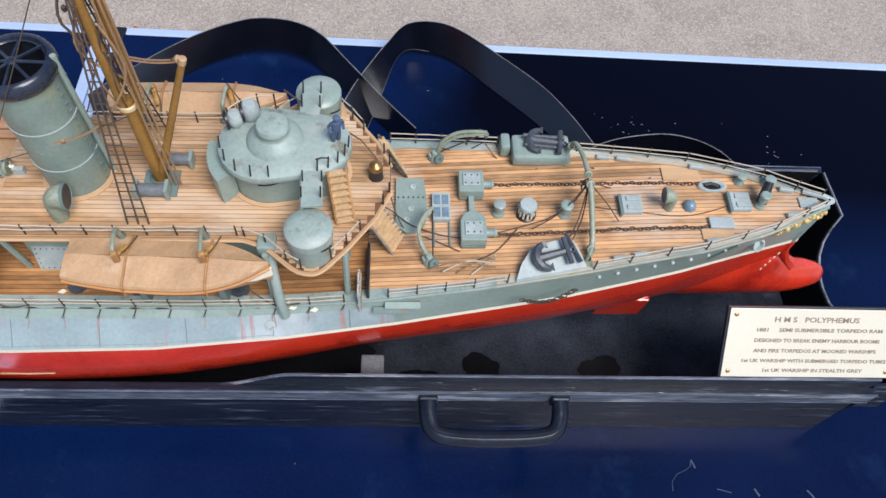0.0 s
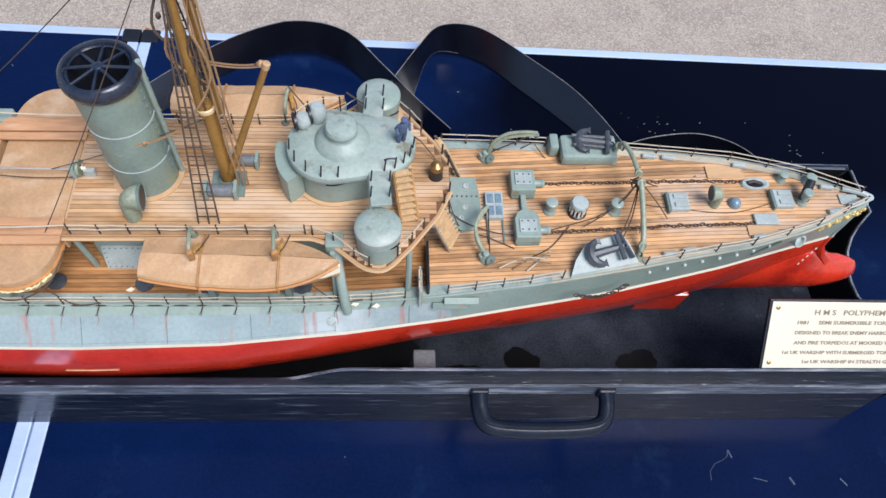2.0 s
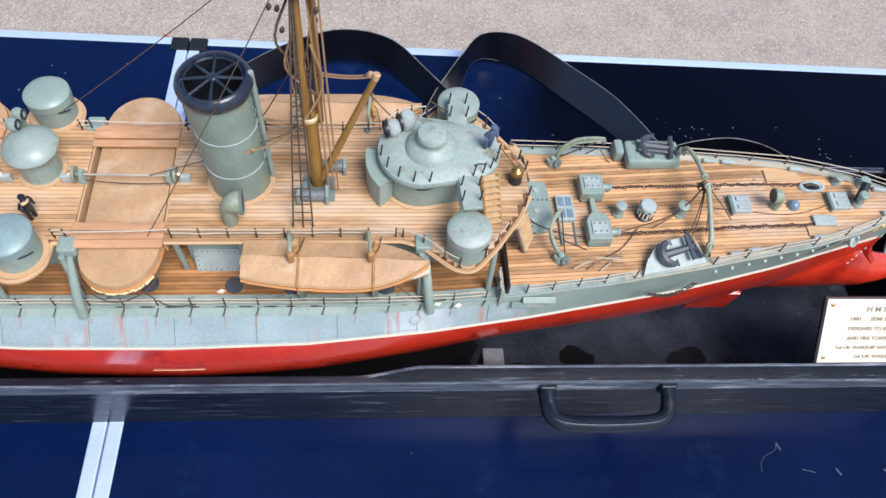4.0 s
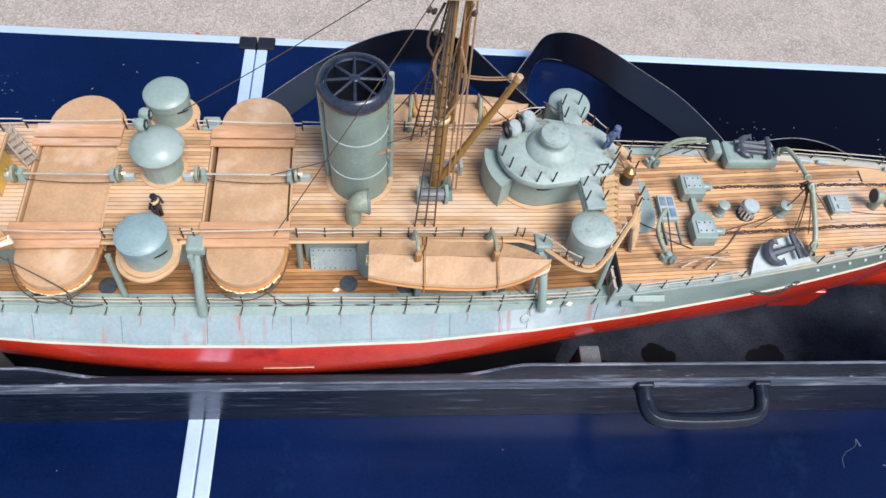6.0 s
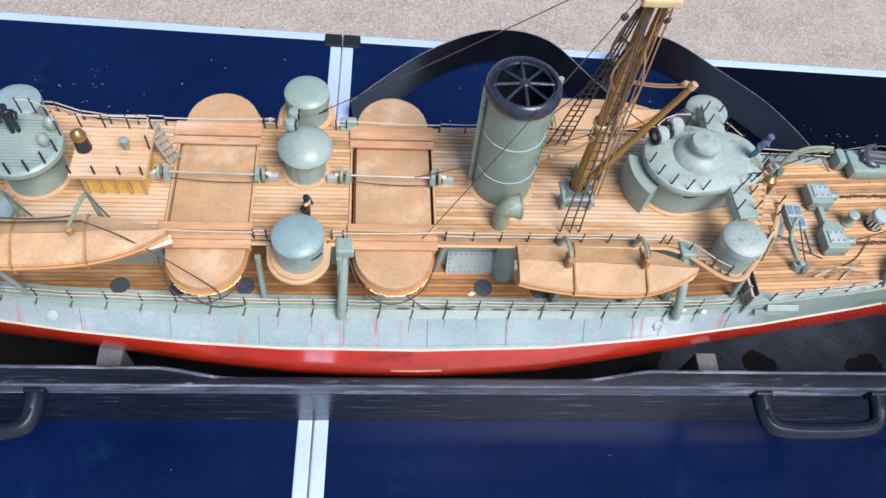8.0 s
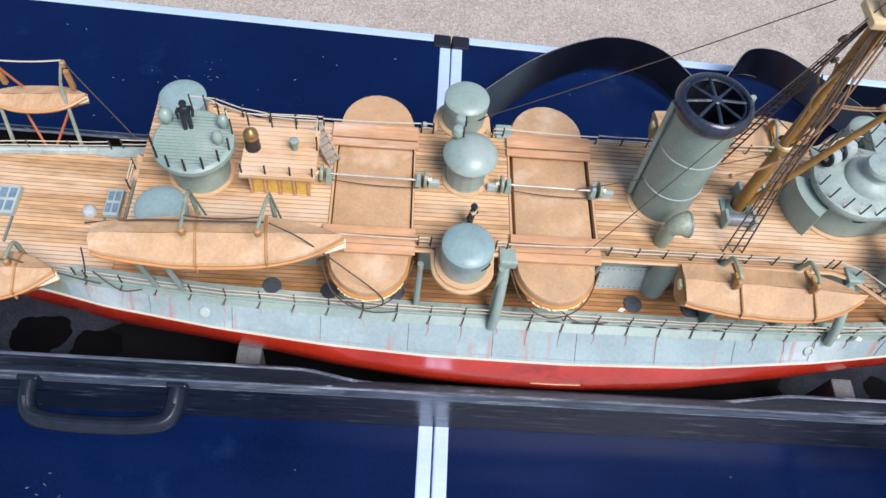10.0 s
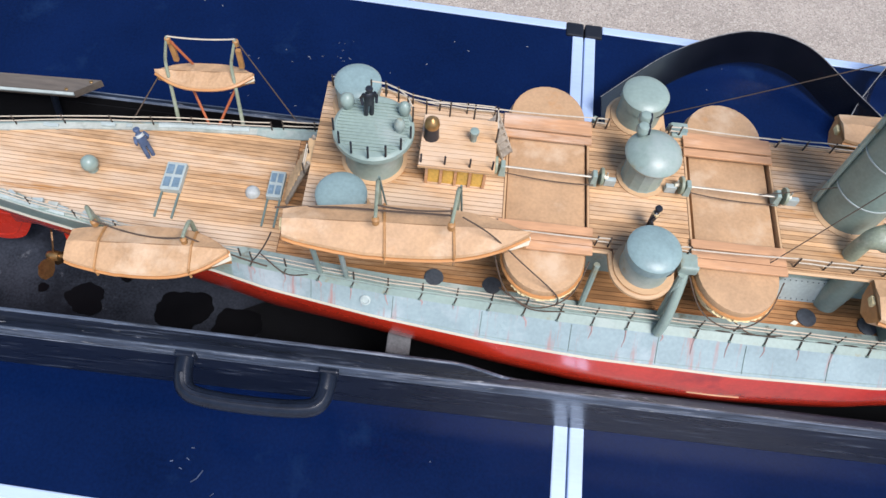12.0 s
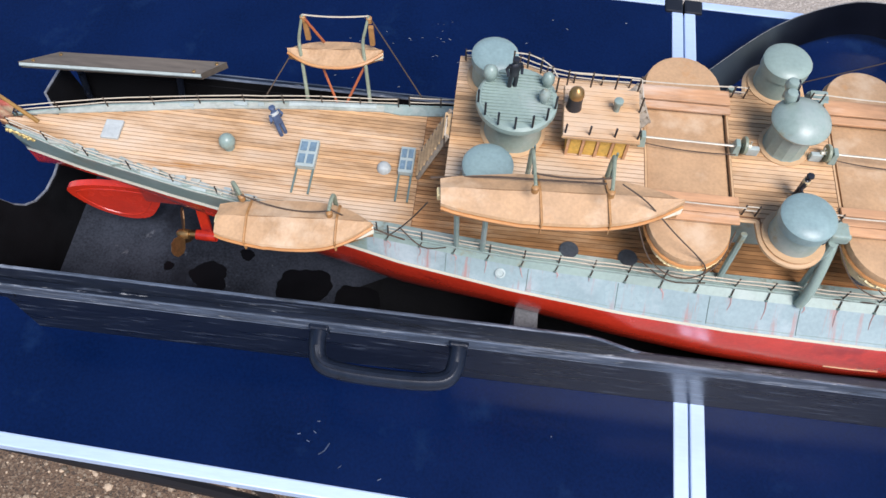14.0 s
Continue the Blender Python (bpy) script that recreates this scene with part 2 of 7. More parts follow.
def paint_dark_end(m, x0, x1, y_min, tone):
    """A dark reflection painted into one end of the laminate's colour, with a ragged edge."""
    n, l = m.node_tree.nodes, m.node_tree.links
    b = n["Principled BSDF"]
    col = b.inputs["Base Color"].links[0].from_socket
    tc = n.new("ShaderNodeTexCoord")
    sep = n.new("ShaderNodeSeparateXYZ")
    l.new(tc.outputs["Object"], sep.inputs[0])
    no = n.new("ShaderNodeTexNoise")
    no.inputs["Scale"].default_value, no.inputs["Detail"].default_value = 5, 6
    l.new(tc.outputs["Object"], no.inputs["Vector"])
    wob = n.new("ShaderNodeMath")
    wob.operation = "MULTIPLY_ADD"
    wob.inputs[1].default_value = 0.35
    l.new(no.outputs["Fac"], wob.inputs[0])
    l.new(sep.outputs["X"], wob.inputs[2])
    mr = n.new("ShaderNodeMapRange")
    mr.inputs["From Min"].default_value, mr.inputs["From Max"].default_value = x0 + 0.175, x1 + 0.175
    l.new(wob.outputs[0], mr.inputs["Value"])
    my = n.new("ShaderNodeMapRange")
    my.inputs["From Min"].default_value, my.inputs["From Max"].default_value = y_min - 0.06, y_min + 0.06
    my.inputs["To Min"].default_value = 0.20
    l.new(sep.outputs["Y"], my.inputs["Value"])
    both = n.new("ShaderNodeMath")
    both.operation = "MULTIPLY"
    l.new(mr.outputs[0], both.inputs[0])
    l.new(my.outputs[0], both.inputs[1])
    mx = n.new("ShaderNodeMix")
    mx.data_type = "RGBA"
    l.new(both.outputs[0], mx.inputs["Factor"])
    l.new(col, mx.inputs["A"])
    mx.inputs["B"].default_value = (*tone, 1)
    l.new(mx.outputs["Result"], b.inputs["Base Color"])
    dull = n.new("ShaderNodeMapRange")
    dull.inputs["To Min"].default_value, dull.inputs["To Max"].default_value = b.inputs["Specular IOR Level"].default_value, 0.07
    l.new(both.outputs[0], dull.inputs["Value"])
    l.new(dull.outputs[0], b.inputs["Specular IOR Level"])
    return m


M_NAVYBOW = mat("dark_end_navy_laminate", (0.0015, 0.0080, 0.042), 0.22, vary=0.35, scale=7, fine=300, bump=0.03, stain=(0.005, 0.017, 0.060), stain_at=0.58, stain_scale=12, spec=0.17, stain2=(0.035, 0.05, 0.10), at2=0.70, scale2=60)
# far bow end: its dark reflection is put into the colour
paint_dark_end(M_NAVYBOW, 0.36, 0.56, -0.30, (0.0012, 0.0018, 0.0065))
M_FUNNEL = mat("weathered_funnel_paint", (0.185, 0.245, 0.210), 0.42, vary=0.2, scale=40, fine=380, bump=0.14, stain=(0.28, 0.285, 0.155), stain_at=0.53, stain_scale=13, stain2=(0.36, 0.40, 0.37), at2=0.63, scale2=34)
M_DRUM = mat("grey_winch_drum", (0.15, 0.165, 0.175), 0.45, vary=0.35, scale=80, bump=0.2)
M_DOMEBLUE = mat("blue_painted_dome", (0.212, 0.295, 0.288), 0.4, vary=0.18, scale=60, bump=0.1)
M_MARGIN = mat("worn_pale_margin_wood", (0.42, 0.37, 0.275), 0.6, vary=0.3, scale=50, fine=300, bump=0.3, aniso=(0.3, 1, 1), stain=(0.26, 0.27, 0.215), stain_at=0.53, stain_scale=30)
M_QUARTER = mat("bleached_grey_paint", (0.37, 0.385, 0.335), 0.6, vary=0.25, scale=60, fine=300, bump=0.3, stain=(0.25, 0.27, 0.225), stain_at=0.55, stain_scale=40)
M_FALL = mat("golden_brown_cord", (0.46, 0.245, 0.060), 0.6, vary=0.4, scale=200, bump=0.3)
M_RUN = mat("pinkish_rust_run", (0.345, 0.235, 0.220), 0.4, vary=0.25, scale=120)
M_OCHRE = mat("ochre_brown_wood", (0.33, 0.165, 0.055), 0.55, vary=0.35, scale=90, bump=0.2)
M_LINING = mat("matt_black_lining", (0.0035, 0.0036, 0.0045), 0.8, vary=0.5, scale=60, bump=0.4, spec=0.15)
M_LADDER = mat("ochre_brown_ladder_wood", (0.42, 0.235, 0.095), 0.55, vary=0.35, scale=90, bump=0.2)
M_TREAD = mat("pale_tread_wood", (0.50, 0.33, 0.17), 0.55, vary=0.3, scale=90, bump=0.2)
M_SPECK = mat("white_speck", (0.15, 0.16, 0.18), 0.7, vary=0.5, scale=300)
M_BRONZE = mat("dark_bronze", (0.16, 0.085, 0.035), 0.4, metal=0.6, vary=0.4, scale=120)
M_PALEEDGE = mat("rubbed_pale_wood_edge", (0.19, 0.20, 0.22), 0.5, vary=0.7, scale=60, fine=300)
M_TOWER = mat("worn_pale_grey_green_paint", (0.272, 0.335, 0.298), 0.48, vary=0.20, scale=40, fine=300, bump=0.16, stain=(0.38, 0.405, 0.36), stain_at=0.54, stain_scale=22, stain2=(0.165, 0.155, 0.105), at2=0.555, scale2=44)

M_GREYWOOD = mat("grey_weathered_ladder_wood", (0.30, 0.25, 0.19), 0.6, vary=0.35, scale=90, bump=0.2)
M_BOATSIDE = mat("varnished_orange_wood", (0.46, 0.21, 0.07), 0.4, vary=0.25, scale=40, fine=300, bump=0.12, aniso=(0.2, 1, 1), stain=(0.58, 0.34, 0.15), stain_at=0.55, stain_scale=20)
M_OLIVE = mat("worn_olive_grey_paint", (0.23, 0.26, 0.185), 0.45, vary=0.3, scale=90, fine=500, bump=0.2, stain=(0.36, 0.38, 0.30), stain_at=0.54, stain_scale=70, stain2=(0.16, 0.11, 0.05), at2=0.62, scale2=90)
M_RUST = mat("rusty_chain_iron", (0.10, 0.062, 0.045), 0.65, metal=0.2, vary=0.5, scale=150, bump=0.3)

# building tools
def part(name, bm, material, parent=None, label="", smooth=False, extra=()):
    me = bpy.data.meshes.new(name)
    bmesh.ops.recalc_face_normals(bm, faces=bm.faces)
    bm.to_mesh(me)
    bm.free()
    me.materials.append(material)
    for x in extra:
        me.materials.append(x)
    if smooth:
        me.shade_smooth()
        me.set_sharp_from_angle(angle=radians(38))
    ob = new(name, me)
    if parent is not None:
        ob.parent = parent
    if label:
        ob["label"] = label
    return ob


def thing(name, label, category, group="", m=None):
    ob = new(name)
    ob.empty_display_size = 0.02
    if m is not None:
        ob.matrix_world = m
    return tagged(ob, label, category, group)


def box(sx, sy, sz, x=0, y=0, z=0, rx=0, ry=0, rz=0, bevel=0.0, bm=None, taper=None):
    """A box of that size, centred at x, y and standing on z, turned about its base centre."""
    bm = bm or bmesh.new()
    m = pose(x, y, z, rx, ry, rz) @ Matrix.Translation((0, 0, sz / 2))
    made = bmesh.ops.create_cube(bm, size=1, matrix=Matrix.Diagonal((sx, sy, sz, 1)))["verts"]
    if taper:
        for v in made:
            if v.co.z > 0:
                v.co.x *= taper[0]
                v.co.y *= taper[1]
    if bevel:
        es = list({e for v in made for e in v.link_edges})
        made = list({v for v in bmesh.ops.bevel(bm, geom=es, offset=bevel, segments=2, affect="EDGES", profile=0.6)["verts"]} | {v for v in made if v.is_valid})
    bmesh.ops.transform(bm, matrix=m, verts=made)
    return bm


def lathe(profile, x=0, y=0, z=0, seg=24, rx=0, ry=0, rz=0, bm=None, sx=1.0, sy=1.0):
    """A turned form from (radius, height) pairs, closed where the radius is 0."""
    bm = bm or bmesh.new()
    m = pose(x, y, z, rx, ry, rz)
    rings = []
    for r, h in profile:
        if r < 1e-6:
            rings.append([bm.verts.new(m @ Vector((0, 0, h)))])
        else:
            rings.append([bm.verts.new(m @ Vector((sx * r * math.cos(a), sy * r * math.sin(a), h))) for a in (2 * math.pi * i / seg for i in range(seg))])
    for a, b in zip(rings, rings[1:]):
        for i in range(seg):
            j = (i + 1) % seg
            q = [a[i % len(a)], a[j % len(a)], b[j % len(b)], b[i % len(b)]]
            u = []
            for v in q:
                if v not in u:
                    u.append(v)
            if len(u) > 2:
                bm.faces.new(u)
    return bm


def tube(points, r, seg=6, bm=None, flat=1.0, caps=True):
    """A round bar along points; r may be a number or one for each point."""
    bm = bm or bmesh.new()
    pts = [Vector(p) for p in points]
    rs = r if isinstance(r, (list, tuple)) else [r] * len(pts)
    rings, side = [], None
    for i, p in enumerate(pts):
        d = (pts[min(i + 1, len(pts) - 1)] - pts[max(i - 1, 0)]).normalized()
        if side is None:
            side = d.orthogonal().normalized()
        side = (side - d * side.dot(d))
        side = side.normalized() if side.length > 1e-6 else d.orthogonal().normalized()
        up = d.cross(side)
        rings.append([bm.verts.new(p + rs[i] * (math.cos(a) * side + flat * math.sin(a) * up)) for a in (2 * math.pi * k / seg for k in range(seg))])
    for a, b in zip(rings, rings[1:]):
        for i in range(seg):
            bm.faces.new([a[i], a[(i + 1) % seg], b[(i + 1) % seg], b[i]])
    if caps:
        bm.faces.new(rings[0])
        bm.faces.new(list(reversed(rings[-1])))
    return bm


def curve(points, n=8):
    """Points on a smooth line through the given ones."""
    p = [Vector(q) for q in points]
    out = []
    for i in range(len(p) - 1):
        a, b, c, d = p[max(i - 1, 0)], p[i], p[i + 1], p[min(i + 2, len(p) - 1)]
        for k in range(n):
            t = k / n
            out.append(0.5 * ((2 * b) + (c - a) * t + (2 * a - 5 * b + 4 * c - d) * t * t + (3 * b - a - 3 * c + d) * t ** 3))
    out.append(p[-1])
    return out


def sag(a, b, drop, n=10):
    """A slack line from a to b."""
    a, b = Vector(a), Vector(b)
    return [a.lerp(b, i / n) - Vector((0, 0, drop * 4 * (i / n) * (1 - i / n))) for i in range(n + 1)]


def slab(outline, z0, z1, bm=None, lift=None):
    """A flat plate with that outline, from z0 to z1."""
    bm = bm or bmesh.new()
    lo = [bm.verts.new((x, y, z0 + (lift(x) if lift else 0))) for x, y in outline]
    hi = [bm.verts.new((x, y, z1 + (lift(x) if lift else 0))) for x, y in outline]
    n = len(outline)
    for i in range(n):
        bm.faces.new([lo[i], lo[(i + 1) % n], hi[(i + 1) % n], hi[i]])
    bm.faces.new(list(reversed(lo)))
    bm.faces.new(hi)
    return bm


def lin(table, x):
    """Reads a table of (x, value) pairs, smoothly."""
    if x <= table[0][0]:
        return table[0][1]
    for (a, u), (b, v) in zip(table, table[1:]):
        if x <= b:
            return u + (v - u) * (x - a) / (b - a)
    return table[-1][1]

# ground
GZ = -0.72
bm = bmesh.new()
bmesh.ops.create_grid(bm, x_segments=60, y_segments=60, size=30)
ground = part("ground", bm, M_GROUND)
ground.location = (0, 0, GZ)
tagged(ground, "pale rough concrete ground with scattered grit", "ground", kind="structure")


# folding tables, a little out of square
def folding_table(m, length, label, s, skew, draw):
    """A folding table with a laminate top, aluminium edging, plastic corners and tubular legs; origin at the corner by the joint, far edge at y 0."""
    t = thing("folding_table", label, "table", "folding tables", m)
    depth, w, ws, th = 0.727, 0.0135, 0.0158, 0.022

    def put(name, bm, material, text):
        for v in bm.verts:
            y = v.co.y * (1 + draw * v.co.x)
            v.co.x, v.co.y = v.co.x + skew * v.co.y, y
        return part(name, bm, material, t, text)

    cx = s * length / 2
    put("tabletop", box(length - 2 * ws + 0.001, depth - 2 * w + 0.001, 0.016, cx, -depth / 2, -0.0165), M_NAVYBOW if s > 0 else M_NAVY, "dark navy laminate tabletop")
    for y in (-w / 2, -depth + w / 2):
        put("edge_trim", box(length - 0.050, w, th, cx, y, -th + 0.0008, bevel=0.0015), M_ALU, "aluminium edging")
    for k, x in enumerate((s * ws / 2, s * (length - ws / 2))):
        put("edge_trim", box(ws - 0.0006, depth - 0.050, th, x, -depth / 2, -th + 0.0008, bevel=0.0015), M_ALU, "aluminium edging")
        for y in (-0.0125, -depth + 0.0125):
            put("corner_cap", box(0.0248, 0.0255, 0.026, s * 0.0125 if k == 0 else s * (length - 0.0125), y, -0.024, bevel=0.003), M_CAP, "black plastic corner")
    for x in (0.09, length - 0.09):
        for y in (-0.06, -depth + 0.06):
            put("leg", tube([(s * x, y, -0.02), (s * x, y * 1.0, GZ + 0.001)], 0.0125, 10), M_ALU, "aluminium tube leg")
    return t


def scratch(t, pts, w=0.0007, material=None):
    """A pale scuff on a table top, given in the world's x and y."""
    o = t.matrix_world.translation
    part("scratch", tube([(x - o.x, y - o.y, -0.0003) for x, y in pts], w, 4, flat=0.5), material or M_SCUFF, t, "pale scuff")


SEAM = (-0.0785, 0.4560, 0)
stern_table = folding_table(pose(*SEAM), 1.20, "folding table with navy top and aluminium edging, under the stern", -1, 0.029, 0.053)
bow_table = folding_table(pose(SEAM[0] + 0.0012, SEAM[1], 0), 1.20, "folding table with navy top and aluminium edging, under the bow", 1, 0.029, 0.0)
bpy.context.view_layer.update()
# folded leg and its brace under the stern table's front edge
under = part("brace_leg", tube([(-0.585 - SEAM[0], -0.200 - SEAM[1], -0.018), (-0.585 - SEAM[0], -0.200 - SEAM[1], GZ + 0.001)], 0.0085, 10), M_CAP, stern_table, "black tube leg")
part("brace", tube([(-0.790 - SEAM[0], -0.236 - SEAM[1], -0.020), (-0.745 - SEAM[0], -0.229 - SEAM[1], -0.12), (-0.590 - SEAM[0], -0.202 - SEAM[1], -0.485)], 0.0085, 8), M_CAP, under, "black diagonal brace")
scratch(bow_table, [(0.652, -0.157), (0.650, -0.164), (0.644, -0.168), (0.634, -0.172), (0.627, -0.180), (0.626, -0.190)])
scratch(bow_table, [(0.652, -0.157), (0.655, -0.166)], 0.0012)
scratch(bow_table, [(0.716, -0.188), (0.720, -0.196)], 0.0014)
scratch(bow_table, [(0.775, -0.190), (0.781, -0.198)], 0.0010)
scratch(bow_table, [(0.675, -0.188), (0.690, -0.192)], 0.0005)
scratch(bow_table, [(0.228, -0.160), (0.229, -0.1612)], 0.0009)
scratch(stern_table, [(-0.235, -0.172), (-0.2338, -0.1725)], 0.0010)
scratch(stern_table, [(-0.452, -0.205), (-0.456, -0.213), (-0.461, -0.217)], 0.0012)
for k, (x, y) in enumerate(((-0.47, -0.195), (-0.475, -0.205), (-0.468, -0.185), (-0.485, -0.20), (-0.40, -0.235), (-0.44, -0.228))):
    scratch(stern_table, [(x, y), (x + 0.003, y - 0.002 + 0.001 * k)], 0.0007)
rs = random.Random(17)
for k in range(50):
    t, x0, x1, y0, y1 = (stern_table, -0.62, -0.15, 0.20, 0.42) if k % 2 else (bow_table, 0.05, 0.85, 0.20, 0.42)
    x, y = rs.uniform(x0, x1), rs.uniform(y0, y1)
    scratch(t, [(x, y), (x + rs.uniform(-0.003, 0.003), y + rs.uniform(-0.002, 0.002))], rs.uniform(0.0003, 0.0007), M_SPECK)
for cx, cy, n in ((0.66, 0.30, 16), (0.78, 0.20, 14), (-0.42, 0.33, 16), (0.86, 0.27, 8)):
    for k in range(n):
        x, y = cx + rs.gauss(0, 0.022), cy + rs.gauss(0, 0.020)
        scratch(bow_table if x > -0.07 else stern_table, [(x, y), (x + rs.uniform(-0.004, 0.004), y + rs.uniform(-0.002, 0.002))], rs.uniform(0.00025, 0.00055), M_SPECK)

# carrying case, open, with the ship lying in it
case = thing("carrying_case", "open black-painted wooden carrying case with worn edges, lying on the tables", "case")
CX0, CX1, CY0, CY1 = -0.772, 0.800, -0.120, 0.152
part("bottom", slab([(CX0, CY0), (CX1, CY0), (CX1, CY1 - 0.005), (CX0, CY1 - 0.025)], 0.001, 0.013), M_CASEIN, case, "black case floor with wet patches")
RIM = 0.120
for y, s in ((CY0, 1), (CY1, -1)):
    made = set(case.children)
    X1 = CX1 if s > 0 else 0.824
    part("side_wall", box(CX1 - CX0, 0.0045, 0.106, (CX0 + CX1) / 2, y + s * 0.0010, 0.0), M_CASE, case)
    part("rim_lip", box(X1 - CX0 + 0.008, 0.0086, 0.0215, (CX0 + X1) / 2, y - s * 0.0027, RIM - 0.0215, bevel=0.0016), M_CASE, case, "black lip with rubbed pale edges")
    part("rim_wear", box(X1 - CX0 + 0.006, 0.0020, 0.0180, (CX0 + X1) / 2, y - s * 0.0062, RIM - 0.0192, bevel=0.0006), M_WORN, case, "pale edge")
    # liner: high towards the ends, dipped amidships
    HIGH = 0.142 if s > 0 else RIM + 0.002
    prof = [(CX0 + 0.01, 0.05), (CX0 + 0.01, HIGH)]
    for k in range(9):
        u = k / 8
        prof.append((-0.235 + 0.07 * u, HIGH + (RIM - 0.004 - HIGH) * (3 * u * u - 2 * u ** 3)))
    for k in range(9):
        u = k / 8
        prof.append((0.165 + 0.07 * u, RIM - 0.004 + (HIGH - RIM + 0.004) * (3 * u * u - 2 * u ** 3)))
    prof += [(X1 - 0.004, HIGH), (X1 - 0.022, 0.05)]
    bm = bmesh.new()
    ya, yb = y - s * 0.0008, y + s * 0.0028
    fa = [bm.verts.new((x, ya, z)) for x, z in prof]
    fb = [bm.verts.new((x, yb, z)) for x, z in prof]
    bm.faces.new(fa)
    bm.faces.new(list(reversed(fb)))
    for i in range(len(prof)):
        j = (i + 1) % len(prof)
        bm.faces.new([fa[i], fa[j], fb[j], fb[i]])
    part("liner", bm, M_CASE if s > 0 else M_LINING, case, "raised black liner board")
    part("lining", box(CX1 - CX0 - 0.004, 0.0012, RIM - 0.020, (CX0 + CX1) / 2, y + s * 0.0040, 0.0128), M_LINING, case, "black lining")
    part("rim_edge", tube([(CX0 - 0.006, y - s * 0.0064, RIM - 0.0012), (X1 + 0.004, y - s * 0.0064, RIM - 0.0012)], 0.0013, 6), M_WORN, case, "pale edge")
    part("rim_edge", tube([(CX0 - 0.006, y - s * 0.0066, RIM - 0.0203), (CX1 + 0.004, y - s * 0.0066, RIM - 0.0203)], 0.0008, 6), M_WORN, case, "pale edge")
    part("liner_edge", tube([(x, (ya + yb) / 2, z) for x, z in prof[1:-1]], 0.0016, 6), M_WORN, case, "rubbed liner edge")
    # the far side stands a little askew, closer in at the stern
    for o in set(case.children) - made if s < 0 else ():
        for v in o.data.vertices:
            v.co.y += 0.0126 * v.co.x - 0.0137
# end boards flare outwards and are scooped for the ram and the rudder
SCOOP = ((0.0, 0.0695), (0.020, 0.0715), (0.038, 0.079), (0.050, 0.090), (0.058, 0.104), (0.064, 0.124))
for base, top in ((-0.768, -0.788), (0.802, 0.830)):
    prof = [(CY0 + 0.004, 0.002), (CY0 + 0.004, 0.120), (0.020 - 0.1, 0.120)]
    prof += [(0.020 - d, z) for d, z in reversed(SCOOP)] + [(0.020 + d, z) for d, z in SCOOP[1:]]
    far = CY1 - 0.0157 + 0.0126 * base
    prof += [(far - 0.012, 0.1205), (far, 0.120), (far, 0.002)]
    bm = bmesh.new()
    g = 1 if top > 0 else -1
    fa = [bm.verts.new((base + (top - base) * z / 0.12, y, z)) for y, z in prof]
    fb = [bm.verts.new((v.co.x - g * 0.004, v.co.y, v.co.z)) for v in fa]
    bm.faces.new(fa)
    bm.faces.new(list(reversed(fb)))
    for i in range(len(prof)):
        j = (i + 1) % len(prof)
        bm.faces.new([fa[i], fa[j], fb[j], fb[i]])
    wall = part("end_wall", bm, M_LINING, case, "scooped black end board")
    part("end_edge", tube([(base + (top - base) * z / 0.12 - g * 0.0012, y, z + 0.0006) for y, z in prof[1:-1]], 0.0014, 6), M_PALEEDGE, wall, "pale edge")
    part("corner_block", box(0.028, 0.010, 0.043, top - g * 0.0135, CY0 + 0.002, 0.0765, bevel=0.0015), M_CASE, case)
for hx in (0.4225, -0.402):
    pts = curve([(hx - 0.0635, CY0 - 0.004, 0.107), (hx - 0.0635, CY0 - 0.022, 0.104), (hx - 0.058, CY0 - 0.037, 0.100), (hx - 0.040, CY0 - 0.0425, 0.098), (hx, CY0 - 0.044, 0.0975), (hx + 0.040, CY0 - 0.0425, 0.098), (hx + 0.058, CY0 - 0.037, 0.100), (hx + 0.0635, CY0 - 0.022, 0.104), (hx + 0.0635, CY0 - 0.004, 0.107)], 5)
    grip = part("handle", tube(pts, 0.0090, 12, flat=0.85), M_HANDLE, case, "black moulded plastic handle", smooth=True)
    part("grip_rib", tube([p + Vector((0, 0, 0.0072)) for p in pts[6:-6]], 0.0026, 6), M_HANDLE, grip, "raised rib along the grip", smooth=True)
    for sx in (-1, 1):
        part("mount", box(0.018, 0.008, 0.016, hx + sx * 0.0635, CY0 - 0.008, 0.099, bevel=0.002), M_HANDLE, grip)
for bx in (0.306, -0.280):
    for s in (-1, 1):
        part("cradle_block", box(0.022, 0.020, 0.100, bx, s * 0.096, 0.0128, bevel=0.002), M_BLOCK, case, "grey padded cradle block")
for bx, h in ((0.306, 0.0385), (-0.280, 0.0175)):
    part("keel_block", box(0.034, 0.030, h, bx, 0, 0.0128, bevel=0.002), M_BLOCK, case, "grey padded keel block")
# board on two brackets by the stern, with screws
board = part("support_board", slab([(-0.804, 0.0935), (-0.6234, 0.1045), (-0.602, 0.1228), (-0.768, 0.1117)], 0.1495, 0.158), M_BOARD, case, "weathered wooden board with brass screws")
part("board_edge", tube([(-0.803, 0.0932, 0.1555), (-0.6235, 0.1042, 0.1555)], 0.0022, 6, flat=0.8), M_BED, board, "bleached front edge")
for x, y in ((-0.790, 0.0975), (-0.766, 0.1085), (-0.631, 0.1065), (-0.611, 0.1190)):
    part("screw", lathe([(0.0018, 0.1578), (0.0018, 0.1586), (0.001, 0.1591), (0, 0.1591)], x, y, 0, 10), M_BRASS, board, "small brass screw", smooth=True)
